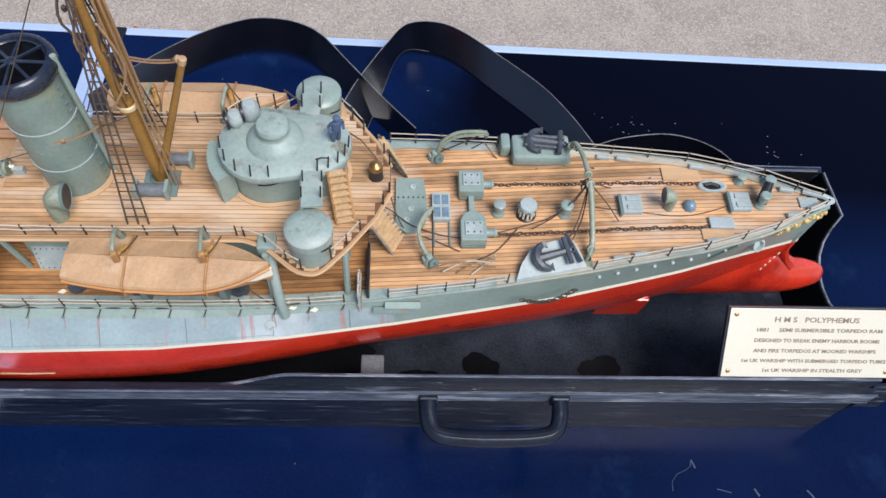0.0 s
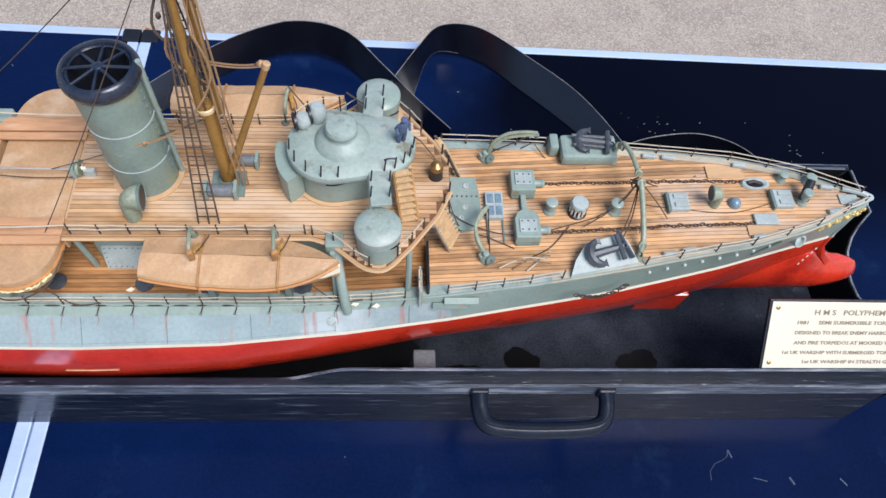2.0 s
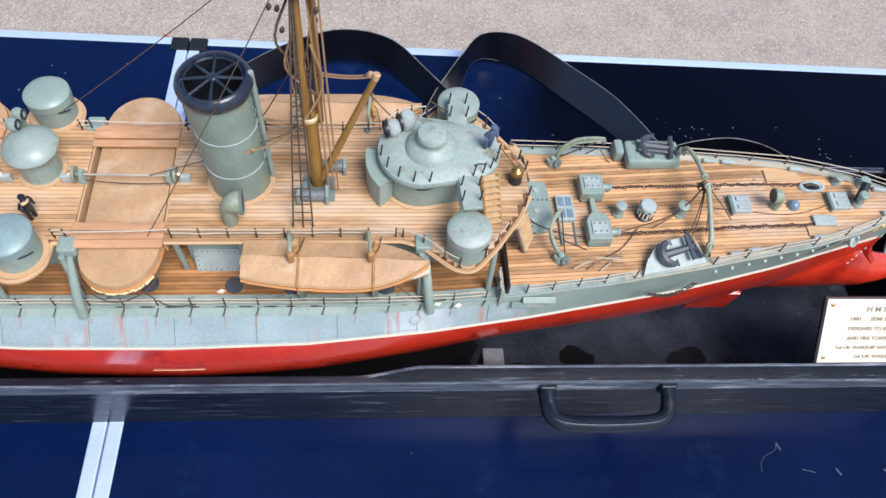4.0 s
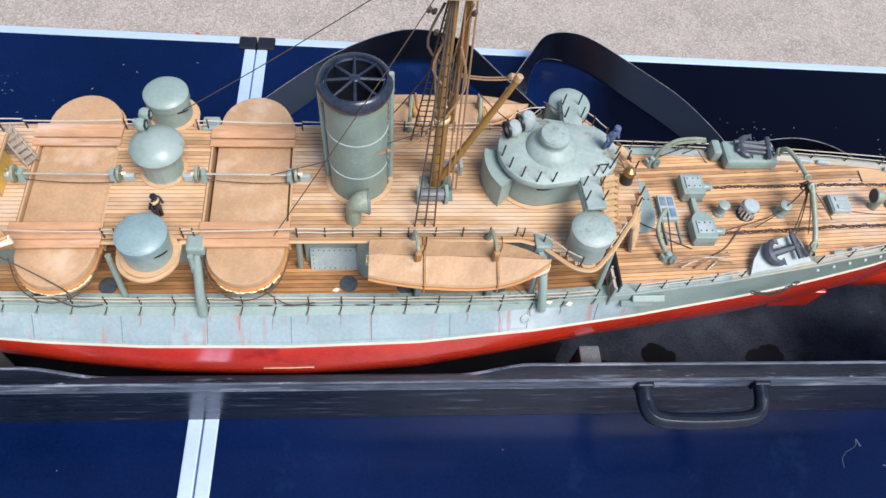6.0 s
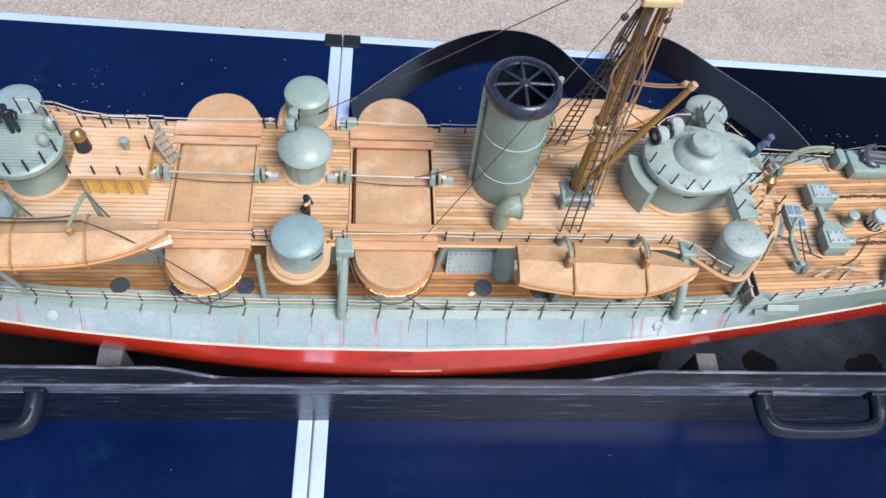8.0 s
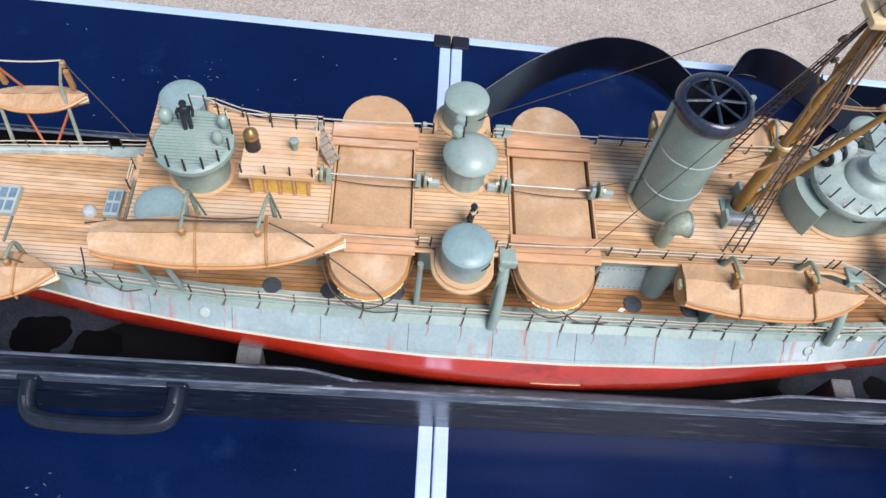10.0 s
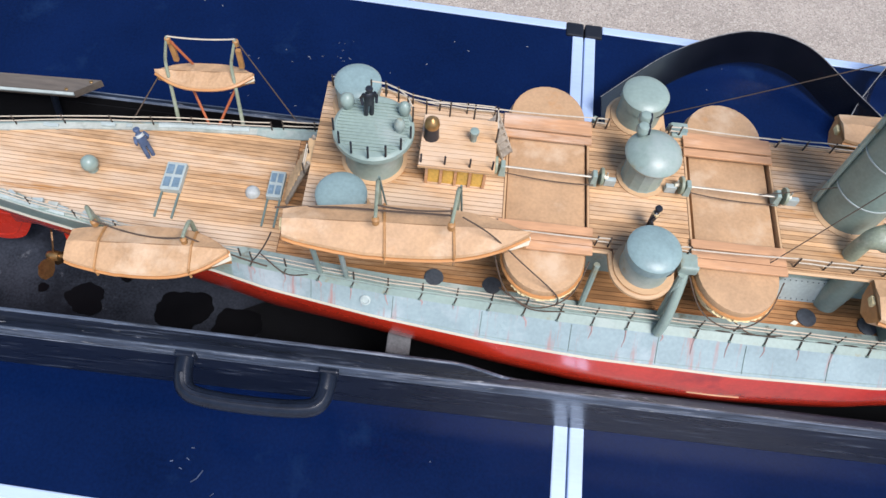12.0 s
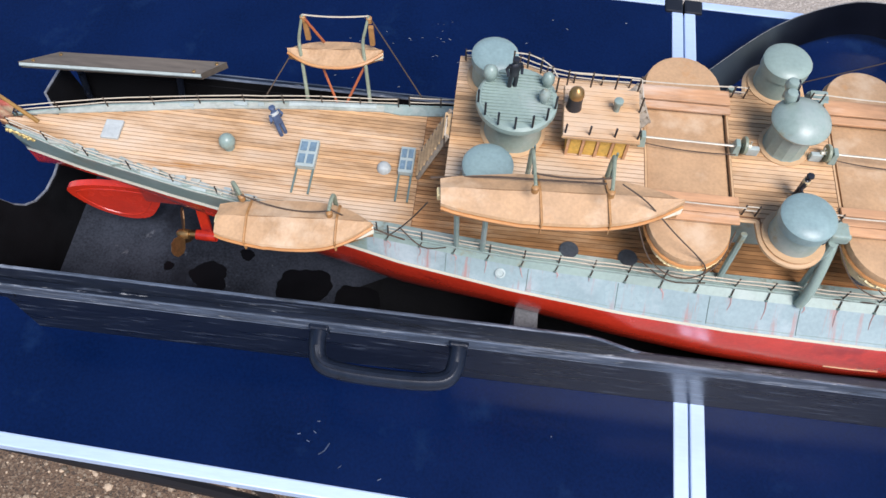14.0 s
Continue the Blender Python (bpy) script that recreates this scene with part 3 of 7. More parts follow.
for x in (-0.755, -0.65):
    part("bracket", tube(curve([(x - 0.02, 0.120, 0.02), (x - 0.012, 0.117, 0.09), (x, 0.112, 0.1485)], 5), 0.0035, 8), M_CASE, board, "curved black bracket", smooth=True)
# ragged black sheet added for the hull's shade amidships, and damp patches on the floor of the case
rf = random.Random(9)
shade_sheet = [(x0 + rf.uniform(-0.022, 0.022), y) for x0, ys in ((-0.43, [0.10 - 0.02 * k for k in range(11)]), (0.30, [-0.10 + 0.02 * k for k in range(11)])) for y in ys]
part("hull_shade_sheet", slab(shade_sheet, 0.0130, 0.0133), M_LINING, case, "black sheet painted for the shade under the hull")
rp = random.Random(5)
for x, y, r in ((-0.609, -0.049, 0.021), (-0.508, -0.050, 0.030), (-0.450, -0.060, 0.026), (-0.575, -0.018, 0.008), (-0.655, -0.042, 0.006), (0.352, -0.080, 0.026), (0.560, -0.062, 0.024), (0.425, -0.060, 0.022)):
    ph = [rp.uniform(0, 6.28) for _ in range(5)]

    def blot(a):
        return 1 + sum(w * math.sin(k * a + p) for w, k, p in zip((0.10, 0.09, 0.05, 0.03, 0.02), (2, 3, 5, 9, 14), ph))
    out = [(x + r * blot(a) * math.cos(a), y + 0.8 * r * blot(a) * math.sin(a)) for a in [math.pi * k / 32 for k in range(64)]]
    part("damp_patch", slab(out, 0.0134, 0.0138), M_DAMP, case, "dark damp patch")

# model ship: all of it stands in the ship's own frame, a little down by the stern
K = 0.036
ship = thing("model_ship", "large scale model of a Victorian ram warship, grey-green over red", "model ship", m=pose(0.0079, 0, 0) @ Matrix.Rotation(-math.atan(K), 4, "Y"))
WL, DK, UD = 0.176, 0.203, 0.270
HALF_WL = [(-0.765, 0.0), (-0.705, 0.0165), (-0.616, 0.036), (-0.53, 0.053), (-0.45, 0.068), (-0.40, 0.080), (-0.303, 0.0955), (-0.208, 0.1065), (-0.12, 0.1125), (0.0, 0.1150), (0.12, 0.1125), (0.23, 0.1025), (0.326, 0.0890), (0.375, 0.0805), (0.425, 0.0720), (0.477, 0.0625), (0.531, 0.0500), (0.587, 0.0365), (0.646, 0.0190), (0.712, 0.0)]
HALF_DK = [(-0.775, 0.003), (-0.69, 0.028), (-0.59, 0.048), (-0.50, 0.061), (-0.40, 0.070), (-0.30, 0.079), (-0.15, 0.085), (0.0, 0.087), (0.15, 0.088), (0.25, 0.087), (0.31, 0.086), (0.40, 0.078), (0.49, 0.066), (0.59, 0.050), (0.65, 0.033), (0.712, 0.004)]
SHEER = [(-0.775, 0.018), (-0.69, 0.013), (-0.59, 0.008), (-0.48, 0.003), (-0.38, 0.0), (0.2, 0.0), (0.24, 0.002), (0.31, 0.010), (0.39, 0.0165), (0.48, 0.0245), (0.54, 0.030), (0.63, 0.0345), (0.712, 0.036)]


def sheer(x):
    return lin(SHEER, x)


def deck_z(x):
    return DK + sheer(x) + 0.0009


def hull_section(x):
    """Half section (y, z) from the deck edge round to the keel."""
    d, w, z = lin(HALF_DK, x), lin(HALF_WL, x), DK + sheer(x)
    keel = 0.040 + 0.115 * max(0, min(1, (-x - 0.40) / 0.27)) ** 1.4 + 0.070 * max(0, (x - 0.42) / 0.29) ** 1.5
    m = max(0.0, 1 - (x / 0.32) ** 2)
    b = w * (1.02 + 0.065 * m)
    pts = [(d, z), (d + 0.24 * (w - d), z - 0.17 * (z - WL)), (d + 0.62 * (w - d), z - 0.52 * (z - WL)), (w, WL + 0.005), (w + 0.0003, WL)]
    for k in range(1, 9):
        a = k / 8 * math.pi / 2
        f = math.cos(a) ** min(1.2, 0.5 + 7.8 * x * x)
        pts.append((max(0.0, b * f + (w - b) * (1 - k / 8) ** 4), WL - (WL - keel) * math.sin(a) ** 1.15))
    return pts


def hull_at(x, f, out=0.0):
    """A point of the upper side on the port hand; f runs from 0 at the deck edge to 1 at the stripe."""
    p = hull_section(x)[:4]
    g = f * 3
    i = min(2, int(g))
    y = p[i][0] + (p[i + 1][0] - p[i][0]) * (g - i)
    z = p[i][1] + (p[i + 1][1] - p[i][1]) * (g - i)
    return (x, -y - out * 0.75, z + out * 0.6)


def strip(rows, i0, i1, name, material, label):
    bm = bmesh.new()
    for s in (1, -1):
        grid = [[bm.verts.new((x, s * y, z)) for y, z in sec[i0:i1 + 1]] for x, sec in rows]
        for a, b in zip(grid, grid[1:]):
            for i in range(len(a) - 1):
                bm.faces.new([a[i], a[i + 1], b[i + 1], b[i]])
    bmesh.ops.remove_doubles(bm, verts=bm.verts, dist=1e-5)
    return part(name, bm, material, ship, label, smooth=True)


XS = [-0.765 + i * (0.712 + 0.765) / 110 for i in range(111)]
rows = [(x, hull_section(x)) for x in XS]
strip(rows, 0, 1, "hull_bulwark", M_GREY, "grey-green upper hull side")
mid = [r for r in rows if -0.43 <= r[0] <= 0.335]
plating = strip(mid, 1, 3, "hull_plating", M_PLATE, "pale blue-grey armour plating with rust runs")
strip([r for r in rows if r[0] <= mid[0][0] + 1e-6], 1, 3, "hull_quarter", M_GREY, "grey-green stern quarter")
strip([r for r in rows if r[0] >= mid[-1][0] - 1e-6], 1, 3, "hull_bow", M_GREY, "grey-green bow side")
strip(rows, 3, 4, "waterline_stripe", M_WHITE, "white waterline stripe")
bottom = strip(rows, 4, len(rows[0][1]) - 1, "hull_bottom", M_RED, "glossy red underwater hull")
part("stem_post", tube([(0.7115, 0, DK + 0.033), (0.708, 0, 0.205), (0.7065, 0, WL + 0.002)], [0.0036, 0.0032, 0.0030], 8), M_GREY, ship, "grey stem post", smooth=True)
part("stem", tube([(0.7065, 0, WL + 0.001), (0.7075, 0, 0.160), (0.712, 0, 0.146), (0.722, 0, 0.133)], [0.003, 0.0035, 0.006, 0.009], 8), M_RED, bottom, smooth=True)
RAM = ((0.560, 0.160, 0.066, 0.008), (0.620, 0.163, 0.072, 0.0145), (0.670, 0.160, 0.078, 0.0180), (0.700, 0.153, 0.082, 0.0188), (0.712, 0.147, 0.083, 0.0186), (0.722, 0.142, 0.084, 0.0180), (0.738, 0.139, 0.087, 0.0160), (0.752, 0.1335, 0.091, 0.0130), (0.761, 0.127, 0.096, 0.0098), (0.767, 0.119, 0.101, 0.0060), (0.7695, 0.112, 0.106, 0.0020))
ram = bmesh.new()
g = []
for x, top, low, w in RAM:
    ring_ = []
    for k in range(20):
        t = 2 * math.pi * k / 20
        c = math.cos(t)
        ring_.append(ram.verts.new((x, w * math.sin(t) * (1 - 0.45 * max(0.0, c)), (top + low) / 2 + (top - low) / 2 * c)))
    g.append(ring_)
for u, v in zip(g, g[1:]):
    for k in range(20):
        ram.faces.new([u[k], u[(k + 1) % 20], v[(k + 1) % 20], v[k]])
ram.faces.new(g[0])
ram.faces.new(g[-1])
part("ram", ram, M_RED, ship, "blunt red underwater ram", smooth=True)
part("bow_fin", box(0.05, 0.004, 0.045, 0.560, -0.018, 0.055, rx=8, bevel=0.0015), M_RED, bottom, "red bow fin")
for x in (-0.36, -0.29, -0.215, -0.14, -0.067, 0.006, 0.077, 0.148, 0.220, 0.285):
    part("plate_seam", tube([hull_at(x, f, 0.00015) for f in (0.36, 0.5, 0.66, 0.8, 0.96)], 0.00032, 5), M_GREYD, plating, "dark plate seam")
    if -0.3 < x < 0.2:
        part("plate_seam", tube([hull_at(x + k * 0.018, 0.93, 0.0001) for k in range(5)], 0.00022, 5), M_GREY, plating, "dark plate seam")
for x, f in ((0.218, 0.62), (-0.313, 0.60)):
    p = hull_at(x, f, 0.0005)
    part("scupper", lathe([(0.0045, -0.001), (0.0045, 0.001), (0.003, 0.0014), (0.0026, 0.0004), (0, 0.0004)], *p, 14, 48, 0, 0), M_BED, ship, "round pale scupper ring", smooth=True)
for i in range(8):
    p = hull_at(0.500 + i * 0.0165, 0.42, 0.0008)
    part("side_bolt", lathe([(0.0016, -0.001), (0.0016, 0.001), (0, 0.0018)], *p, 8, 55, 0, 0), M_BED, ship, "pale side bolt")
for i in range(5):
    part("draught_mark", box(0.0014, 0.0006, 0.003, 0.694 - i * 0.0030, -(0.0105 + i * 0.0018), WL - 0.008 - i * 0.0045), M_WHITE, bottom, "white draught mark")
part("torpedo_port", lathe([(0.006, -0.006), (0.0068, 0.0), (0.0068, 0.004), (0.0045, 0.0045), (0.004, 0.001), (0, 0.001)], *hull_at(0.652, 0.62), 16, 60, 0, 25), M_BED, ship, "pale round bow port", smooth=True)
part("side_bar", tube([hull_at(0.622, 0.16, 0.0015), hull_at(0.606, 0.72, 0.0015)], 0.0011, 6), M_GREYD, ship, "dark grey bar on the bow plating")
part("side_step", box(0.030, 0.006, 0.004, *hull_at(0.320, 0.45, 0.002), rx=40, bevel=0.0006), M_GREYD, ship, "grey side step")
part("side_step", box(0.030, 0.006, 0.004, *hull_at(0.330, 0.30, 0.002), rx=40, bevel=0.0006), M_GREY, ship, "grey side step")

# gilt scrolls at bow and stern
rg = random.Random(3)
for x0, x1, n in ((0.664, 0.709, 26), (-0.762, -0.735, 10)):
    bm = bmesh.new()
    for f0, ph in ((0.16, 0.0), (0.30, 2.0)):
        tube([hull_at(x0 + (x1 - x0) * i / 30, f0 + 0.07 * math.sin(i * 0.9 + ph), 0.0008) for i in range(31)], 0.0012 if x0 > 0 else 0.0008, 6, bm=bm)
    for i in range(n):
        x = x0 + (x1 - x0) * i / (n - 1)
        p = hull_at(x, 0.22 + 0.1 * math.sin(i * 1.9), 0.0012)
        k = (0.75 if x0 > 0 else 0.5) * rg.uniform(0.45, 0.95)
        p = (p[0] + rg.uniform(-0.002, 0.002), p[1], p[2] + rg.uniform(-0.003, 0.003))
        lathe([(0, -0.0034 * k), (0.0034 * k, -0.0014 * k), (0.0042 * k, 0.0008 * k), (0.0021 * k, 0.0034 * k), (0, 0.004 * k)], *p, 8, rg.uniform(0, 60), 0, 0, bm=bm)
    part("gilt_scroll", bm, M_GOLD, ship, "gilt carved scrollwork", smooth=True)


def decking(name, x0, x1, half, z, lift, pitch, label, under=0.004, n=48, wood=None):
    """A caulked base with planks laid on it, each its own strip."""
    bm = bmesh.new()
    g = []
    for i in range(n + 1):
        x = x0 + (x1 - x0) * i / n
        h = max(0.0005, half(x))
        g.append([bm.verts.new((x, s * h, z + lift(x) + dz)) for dz in (0, -under) for s in (-1, 1)])
    for a, b in zip(g, g[1:]):
        bm.faces.new([a[0], a[1], b[1], b[0]])
        bm.faces.new([a[2], b[2], b[3], a[3]])
        bm.faces.new([a[0], b[0], b[2], a[2]])
        bm.faces.new([a[1], a[3], b[3], b[1]])
    for e in (g[0], g[-1]):
        bm.faces.new([e[0], e[1], e[3], e[2]])
    base = part(name, bm, M_CAULK, ship, label)
    bm = bmesh.new()
    gap = 0.00065
    rnd = random.Random(len(name) + int(x0 * 1000))
    wmax = max(half(x0 + (x1 - x0) * i / 40) for i in range(41))
    step = (x1 - x0) / max(6, round((x1 - x0) / 0.006))
    for r in range(int(2 * wmax / pitch) + 1):
        ya, yb = -wmax + r * pitch + gap / 2, -wmax + (r + 1) * pitch - gap / 2
        run = []
        cut = 9.0
        k = 0
        while True:
            x = x0 + k * step
            if x > x1 + 1e-6:
                break
            h = half(x) - 0.0012
            a, b = max(ya, -h), min(yb, h)
            ok = b - a > 0.0006
            if ok:
                run.append((x, a, b))
            end = x + step > x1 + 1e-6
            if (not ok or x - x0 >= cut or end) and run:
                if len(run) > 1:
                    vs = [[bm.verts.new((px - (0.0006 if q == len(run) - 1 else 0), py, z + lift(px) + dz)) for py, dz in ((pa, 0.0), (pa, 0.0009), (pb, 0.0009), (pb, 0.0))] for q, (px, pa, pb) in enumerate(run)]
                    for u, v in zip(vs, vs[1:]):
                        for j in range(3):
                            bm.faces.new([u[j], u[j + 1], v[j + 1], v[j]])
                    bm.faces.new(vs[0])
                    bm.faces.new(vs[-1])
                if x - x0 >= cut:
                    cut = x - x0 + rnd.uniform(0.16, 0.34)
                run = [run[-1]] if ok and not end else []
            k += 1
    pl = part("deck_planking", bm, wood or M_PLANK, base, "narrow honey-coloured deck planks with dark seams")
    tagged(pl, kind="stuff")
    return base


for a, b, wood in ((-0.768, -0.392, M_PLANK), (-0.392, 0.300, M_PLANKWAIST), (0.300, 0.706, M_PLANKFORE)):
    decking("main_deck", a, b, lambda x: lin(HALF_DK, x) - 0.003, DK, sheer, 0.0040, "planked wooden main deck", n=40, wood=wood)


FORE_BAY = [(0.205, 0.060), (0.222, 0.066), (0.244, 0.085), (0.251, 0.0890), (0.260, 0.0905), (0.267, 0.0880), (0.2854, 0.068), (0.3083, 0.037), (0.3195, 0.013)]


def upper_half(x):
    h = 0.060
    if x > 0.205:
        return lin(FORE_BAY, x)
    d = abs(x + 0.102)
    if d < 0.0232:
        h = 0.072 + math.sqrt(0.0232 ** 2 - d * d)
    if x < -0.28:
        h = 0.060 + 0.014 * min(1, (-0.28 - x) / 0.04)
    return h


for a, b in ((-0.365, -0.2100), (-0.1418, -0.0630), (0.0097, 0.3195)):
    decking("upper_deck", a, b, upper_half, UD, lambda x: 0.0, 0.0041, "planked raised deck amidships")
    part("deck_edge", tube([(a + (b - a) * i / 80, -upper_half(a + (b - a) * i / 80) - 0.0006, UD - 0.001) for i in range(81)], 0.0019, 6, flat=1.3), M_PALEDECK, ship, "pale wooden deck edge")
    part("deck_edge", tube([(a + (b - a) * i / 80, upper_half(a + (b - a) * i / 80) + 0.0006, UD - 0.001) for i in range(81)], 0.0019, 6, flat=1.3), M_PALEDECK, ship, "pale wooden deck edge")
for x in (-0.2092, -0.1427, -0.0621, 0.0088):
    part("deck_end_board", box(0.0016, 0.118, 0.0172, x, 0, UD - 0.0165), M_PALEDECK, ship, "pale wooden board across the deck end")
for a, b in ((-0.350, -0.222), (-0.135, -0.070), (0.018, 0.285)):
    part("deckhouse", box(b - a, 0.086, UD - 0.004 - DK - 0.0009, (a + b) / 2, 0, DK + 0.0009, bevel=0.002), M_GREY, ship, "grey-green deckhouse under the raised deck")
panel = part("sloping_panel", box(0.057, 0.0014, 0.0275, 0.0515, -0.0505, DK + 0.0012, rx=-15), M_BED, ship, "pale blue riveted sloping panel")
for u, h in [(0.0028 + 0.0047 * i, 0.0250) for i in range(12)] + [(0.0028 + 0.0047 * i, 0.0030) for i in range(12)] + [(0.0024, 0.0085), (0.0024, 0.014), (0.0024, 0.0195)]:
    part("rivet", lathe([(0.00055, -0.0002), (0.00055, 0.0004), (0, 0.0006)], 0.0230 + u, -0.0505 + 0.259 * h - 0.0008, DK + 0.0012 + 0.966 * h, 6, 75, 0, 0), M_ANCHOR, panel)


def vent(x, y, base, top, r, label="grey-green drum ventilator", collar=True, paint=None):
    v = part("ventilator_drum", lathe([(0, base), (r, base), (r, top - 0.011), (0, top - 0.011)], x, y, 0, 36), M_GREY, ship, label, smooth=True)
    part("cap", lathe([(0, top - 0.0125), (r + 0.0012, top - 0.012), (r + 0.0014, top - 0.004), (r * 0.93, top - 0.0012), (r * 0.5, top), (0, top + 0.0002)], x, y, 0, 36), paint or M_GREY, v, "domed blue-grey cap" if paint is M_DOMEBLUE else "domed grey-green cap", smooth=True)
    if collar:
        part("collar", lathe([(r + 0.0045, base), (r + 0.0045, base + 0.0018), (r, base + 0.002), (r, base)], x, y, 0, 36), M_PALEDECK, v, "pale wooden base ring", smooth=True)
    s = -1 if y < 0 else 1
    part("slot", tube([((r + 0.0011) * math.cos(a) + x, (r + 0.0011) * math.sin(a) + y, top - 0.0125 - 0.0015 * k) for k, a in enumerate([-1.0, -0.8, -0.6, -0.4])], 0.0006, 5), M_BLACK, v, "dark slot")
    return v


vent(-0.1010, -0.0715, UD, 0.3035, 0.0188, paint=M_DOMEBLUE)
vent(-0.1010, 0.0745, UD, 0.3030, 0.0180)
vent(0.2590, -0.0690, UD - 0.002, 0.3050, 0.0170, paint=M_TOWER)
vent(0.2585, 0.0680, UD, 0.3030, 0.0176)
vent(-0.3325, -0.0520, UD, 0.3020, 0.0178, paint=M_DOMEBLUE)
vent(-0.3355, 0.0545, UD, 0.3030, 0.0176, paint=M_DOMEBLUE)

# centre ventilator with a mushroom cap and two knobs
cv = part("centre_ventilator", lathe([(0, UD), (0.0175, UD), (0.0165, UD + 0.004), (0.0165, 0.303), (0, 0.303)], -0.100, 0.0115, 0, 14), M_GREY, ship, "faceted grey-green centre ventilator")
part("cap", lathe([(0, 0.300), (0.0215, 0.3005), (0.0225, 0.303), (0.021, 0.3065), (0.013, 0.311), (0.006, 0.3135), (0, 0.314)], -0.099, 0.0115, 0, 36), M_GREY, cv, "mushroom cap", smooth=True)
part("collar", lathe([(0.020, UD), (0.020, UD + 0.002), (0.016, UD + 0.0025)], -0.100, 0.0115, 0, 24), M_PALEDECK, cv, smooth=True)
for x, y in ((-0.1105, 0.024), (-0.1085, 0.035)):
    k = part("cowl", lathe([(0.0025, 0.302), (0.003, 0.310), (0.0052, 0.314), (0.0055, 0.3165), (0.004, 0.320), (0, 0.3215)], x, y, 0, 16), M_GREY, cv, "small rounded cowl", smooth=True)
    part("mouth", lathe([(0.0042, 0), (0.0046, 0.0018), (0.0034, 0.002), (0.003, 0.0008), (0, 0.0008)], x + 0.003, y, 0.316, 12, 0, 90, 0), M_BLACK, k, "black mouth", smooth=True)

# funnel
FX0, FX1, FY, FZ0, FZ1 = 0.0675, 0.0655, 0.002, UD, 0.398
FS = 0.945
lean = -math.degrees(math.atan((FX0 - FX1) / (FZ1 - FZ0)))


def on_funnel(profile, seg=44, bm=None):
    return lathe([(r * FS, h) for r, h in profile], FX0, FY, FZ0, seg, 0, lean, 0, bm=bm)


H = 0.128
funnel = part("funnel", on_funnel([(0.0260, 0.0), (0.0260, H - 0.014), (0.0235, H - 0.014), (0.0235, H - 0.06), (0, H - 0.06)]), M_FUNNEL, ship, "tall raked grey-green funnel", smooth=True)
part("base_ring", on_funnel([(0.0305, -0.001), (0.0305, 0.0018), (0.0262, 0.0026)]), M_PALEDECK, funnel, "pale wooden base ring", smooth=True)
part("rim", on_funnel([(0.0262, H - 0.0150), (0.0285, H - 0.0125), (0.0301, H - 0.0085), (0.0302, H - 0.0055), (0.0292, H - 0.0025), (0.0270, H - 0.0004), (0.0252, H), (0.0242, H - 0.0012), (0.0236, H - 0.010), (0.0262, H - 0.0150)]), M_FUNTOP, funnel, "blue-black flared rim", smooth=True)
part("flue", on_funnel([(0.0228, H - 0.058), (0.0228, H - 0.004)]), M_BLACK, funnel, "black inside")
part("flue_floor", on_funnel([(0, H - 0.050), (0.0229, H - 0.050)]), M_BLACK, funnel, "black inside")
F = pose(FX0, FY, FZ0, 0, lean, 0) @ Matrix.Diagonal((FS, FS, 1, 1))
for i in range(8):
    a = math.pi / 4 * i + 0.02
    part("spoke", tube([F @ Vector((0.003 * math.cos(a), 0.003 * math.sin(a), H - 0.002)), F @ Vector((0.0240 * math.cos(a), 0.0240 * math.sin(a), H - 0.0035))], 0.0013, 6), M_FUNTOP, funnel, "blue-black spoke")
part("hub", on_funnel([(0, H - 0.005), (0.0042, H - 0.004), (0.0042, H - 0.001), (0.0025, H), (0, H)], 16), M_FUNTOP, funnel, smooth=True)
part("inner_ring", tube([F @ Vector((0.0232 * math.cos(a), 0.0232 * math.sin(a), H - 0.004)) for a in [math.pi * k / 18 for k in range(37)]], 0.0012, 6), M_FUNTOP, funnel, smooth=True)
for h in (0.035, 0.0768):
    part("band", on_funnel([(0.0260, h - 0.0006), (0.0266, h - 0.0005), (0.0266, h + 0.0005), (0.0260, h + 0.0006)]), M_BED, funnel, "pale band", smooth=True)
for a, r, h0, h1 in ((math.radians(172), 0.0022, 0.004, 0.118), (math.radians(8), 0.0022, 0.0, 0.128)):
    c, s = math.cos(a), math.sin(a)
    pipe = part("steam_pipe", tube([F @ Vector((0.0285 * c, 0.0285 * s, h0)), F @ Vector((0.0290 * c, 0.0290 * s, h1))], r, 8), M_GREY, funnel, "grey-green steam pipe", smooth=True)
    for h in (0.03, 0.076, 0.11):
        part("clip", tube([F @ Vector((0.0258 * c, 0.0258 * s, h)), F @ Vector((0.0315 * c, 0.0315 * s, h))], 0.0012, 6), M_GREYD, pipe)
for k in range(14):
    part("rung", tube([F @ Vector((0.0272 * math.cos(a), 0.0272 * math.sin(a), 0.006 + k * 0.0078)) for a in (-0.30, -0.16)], 0.0006, 5), M_GREYD, funnel, "rung")


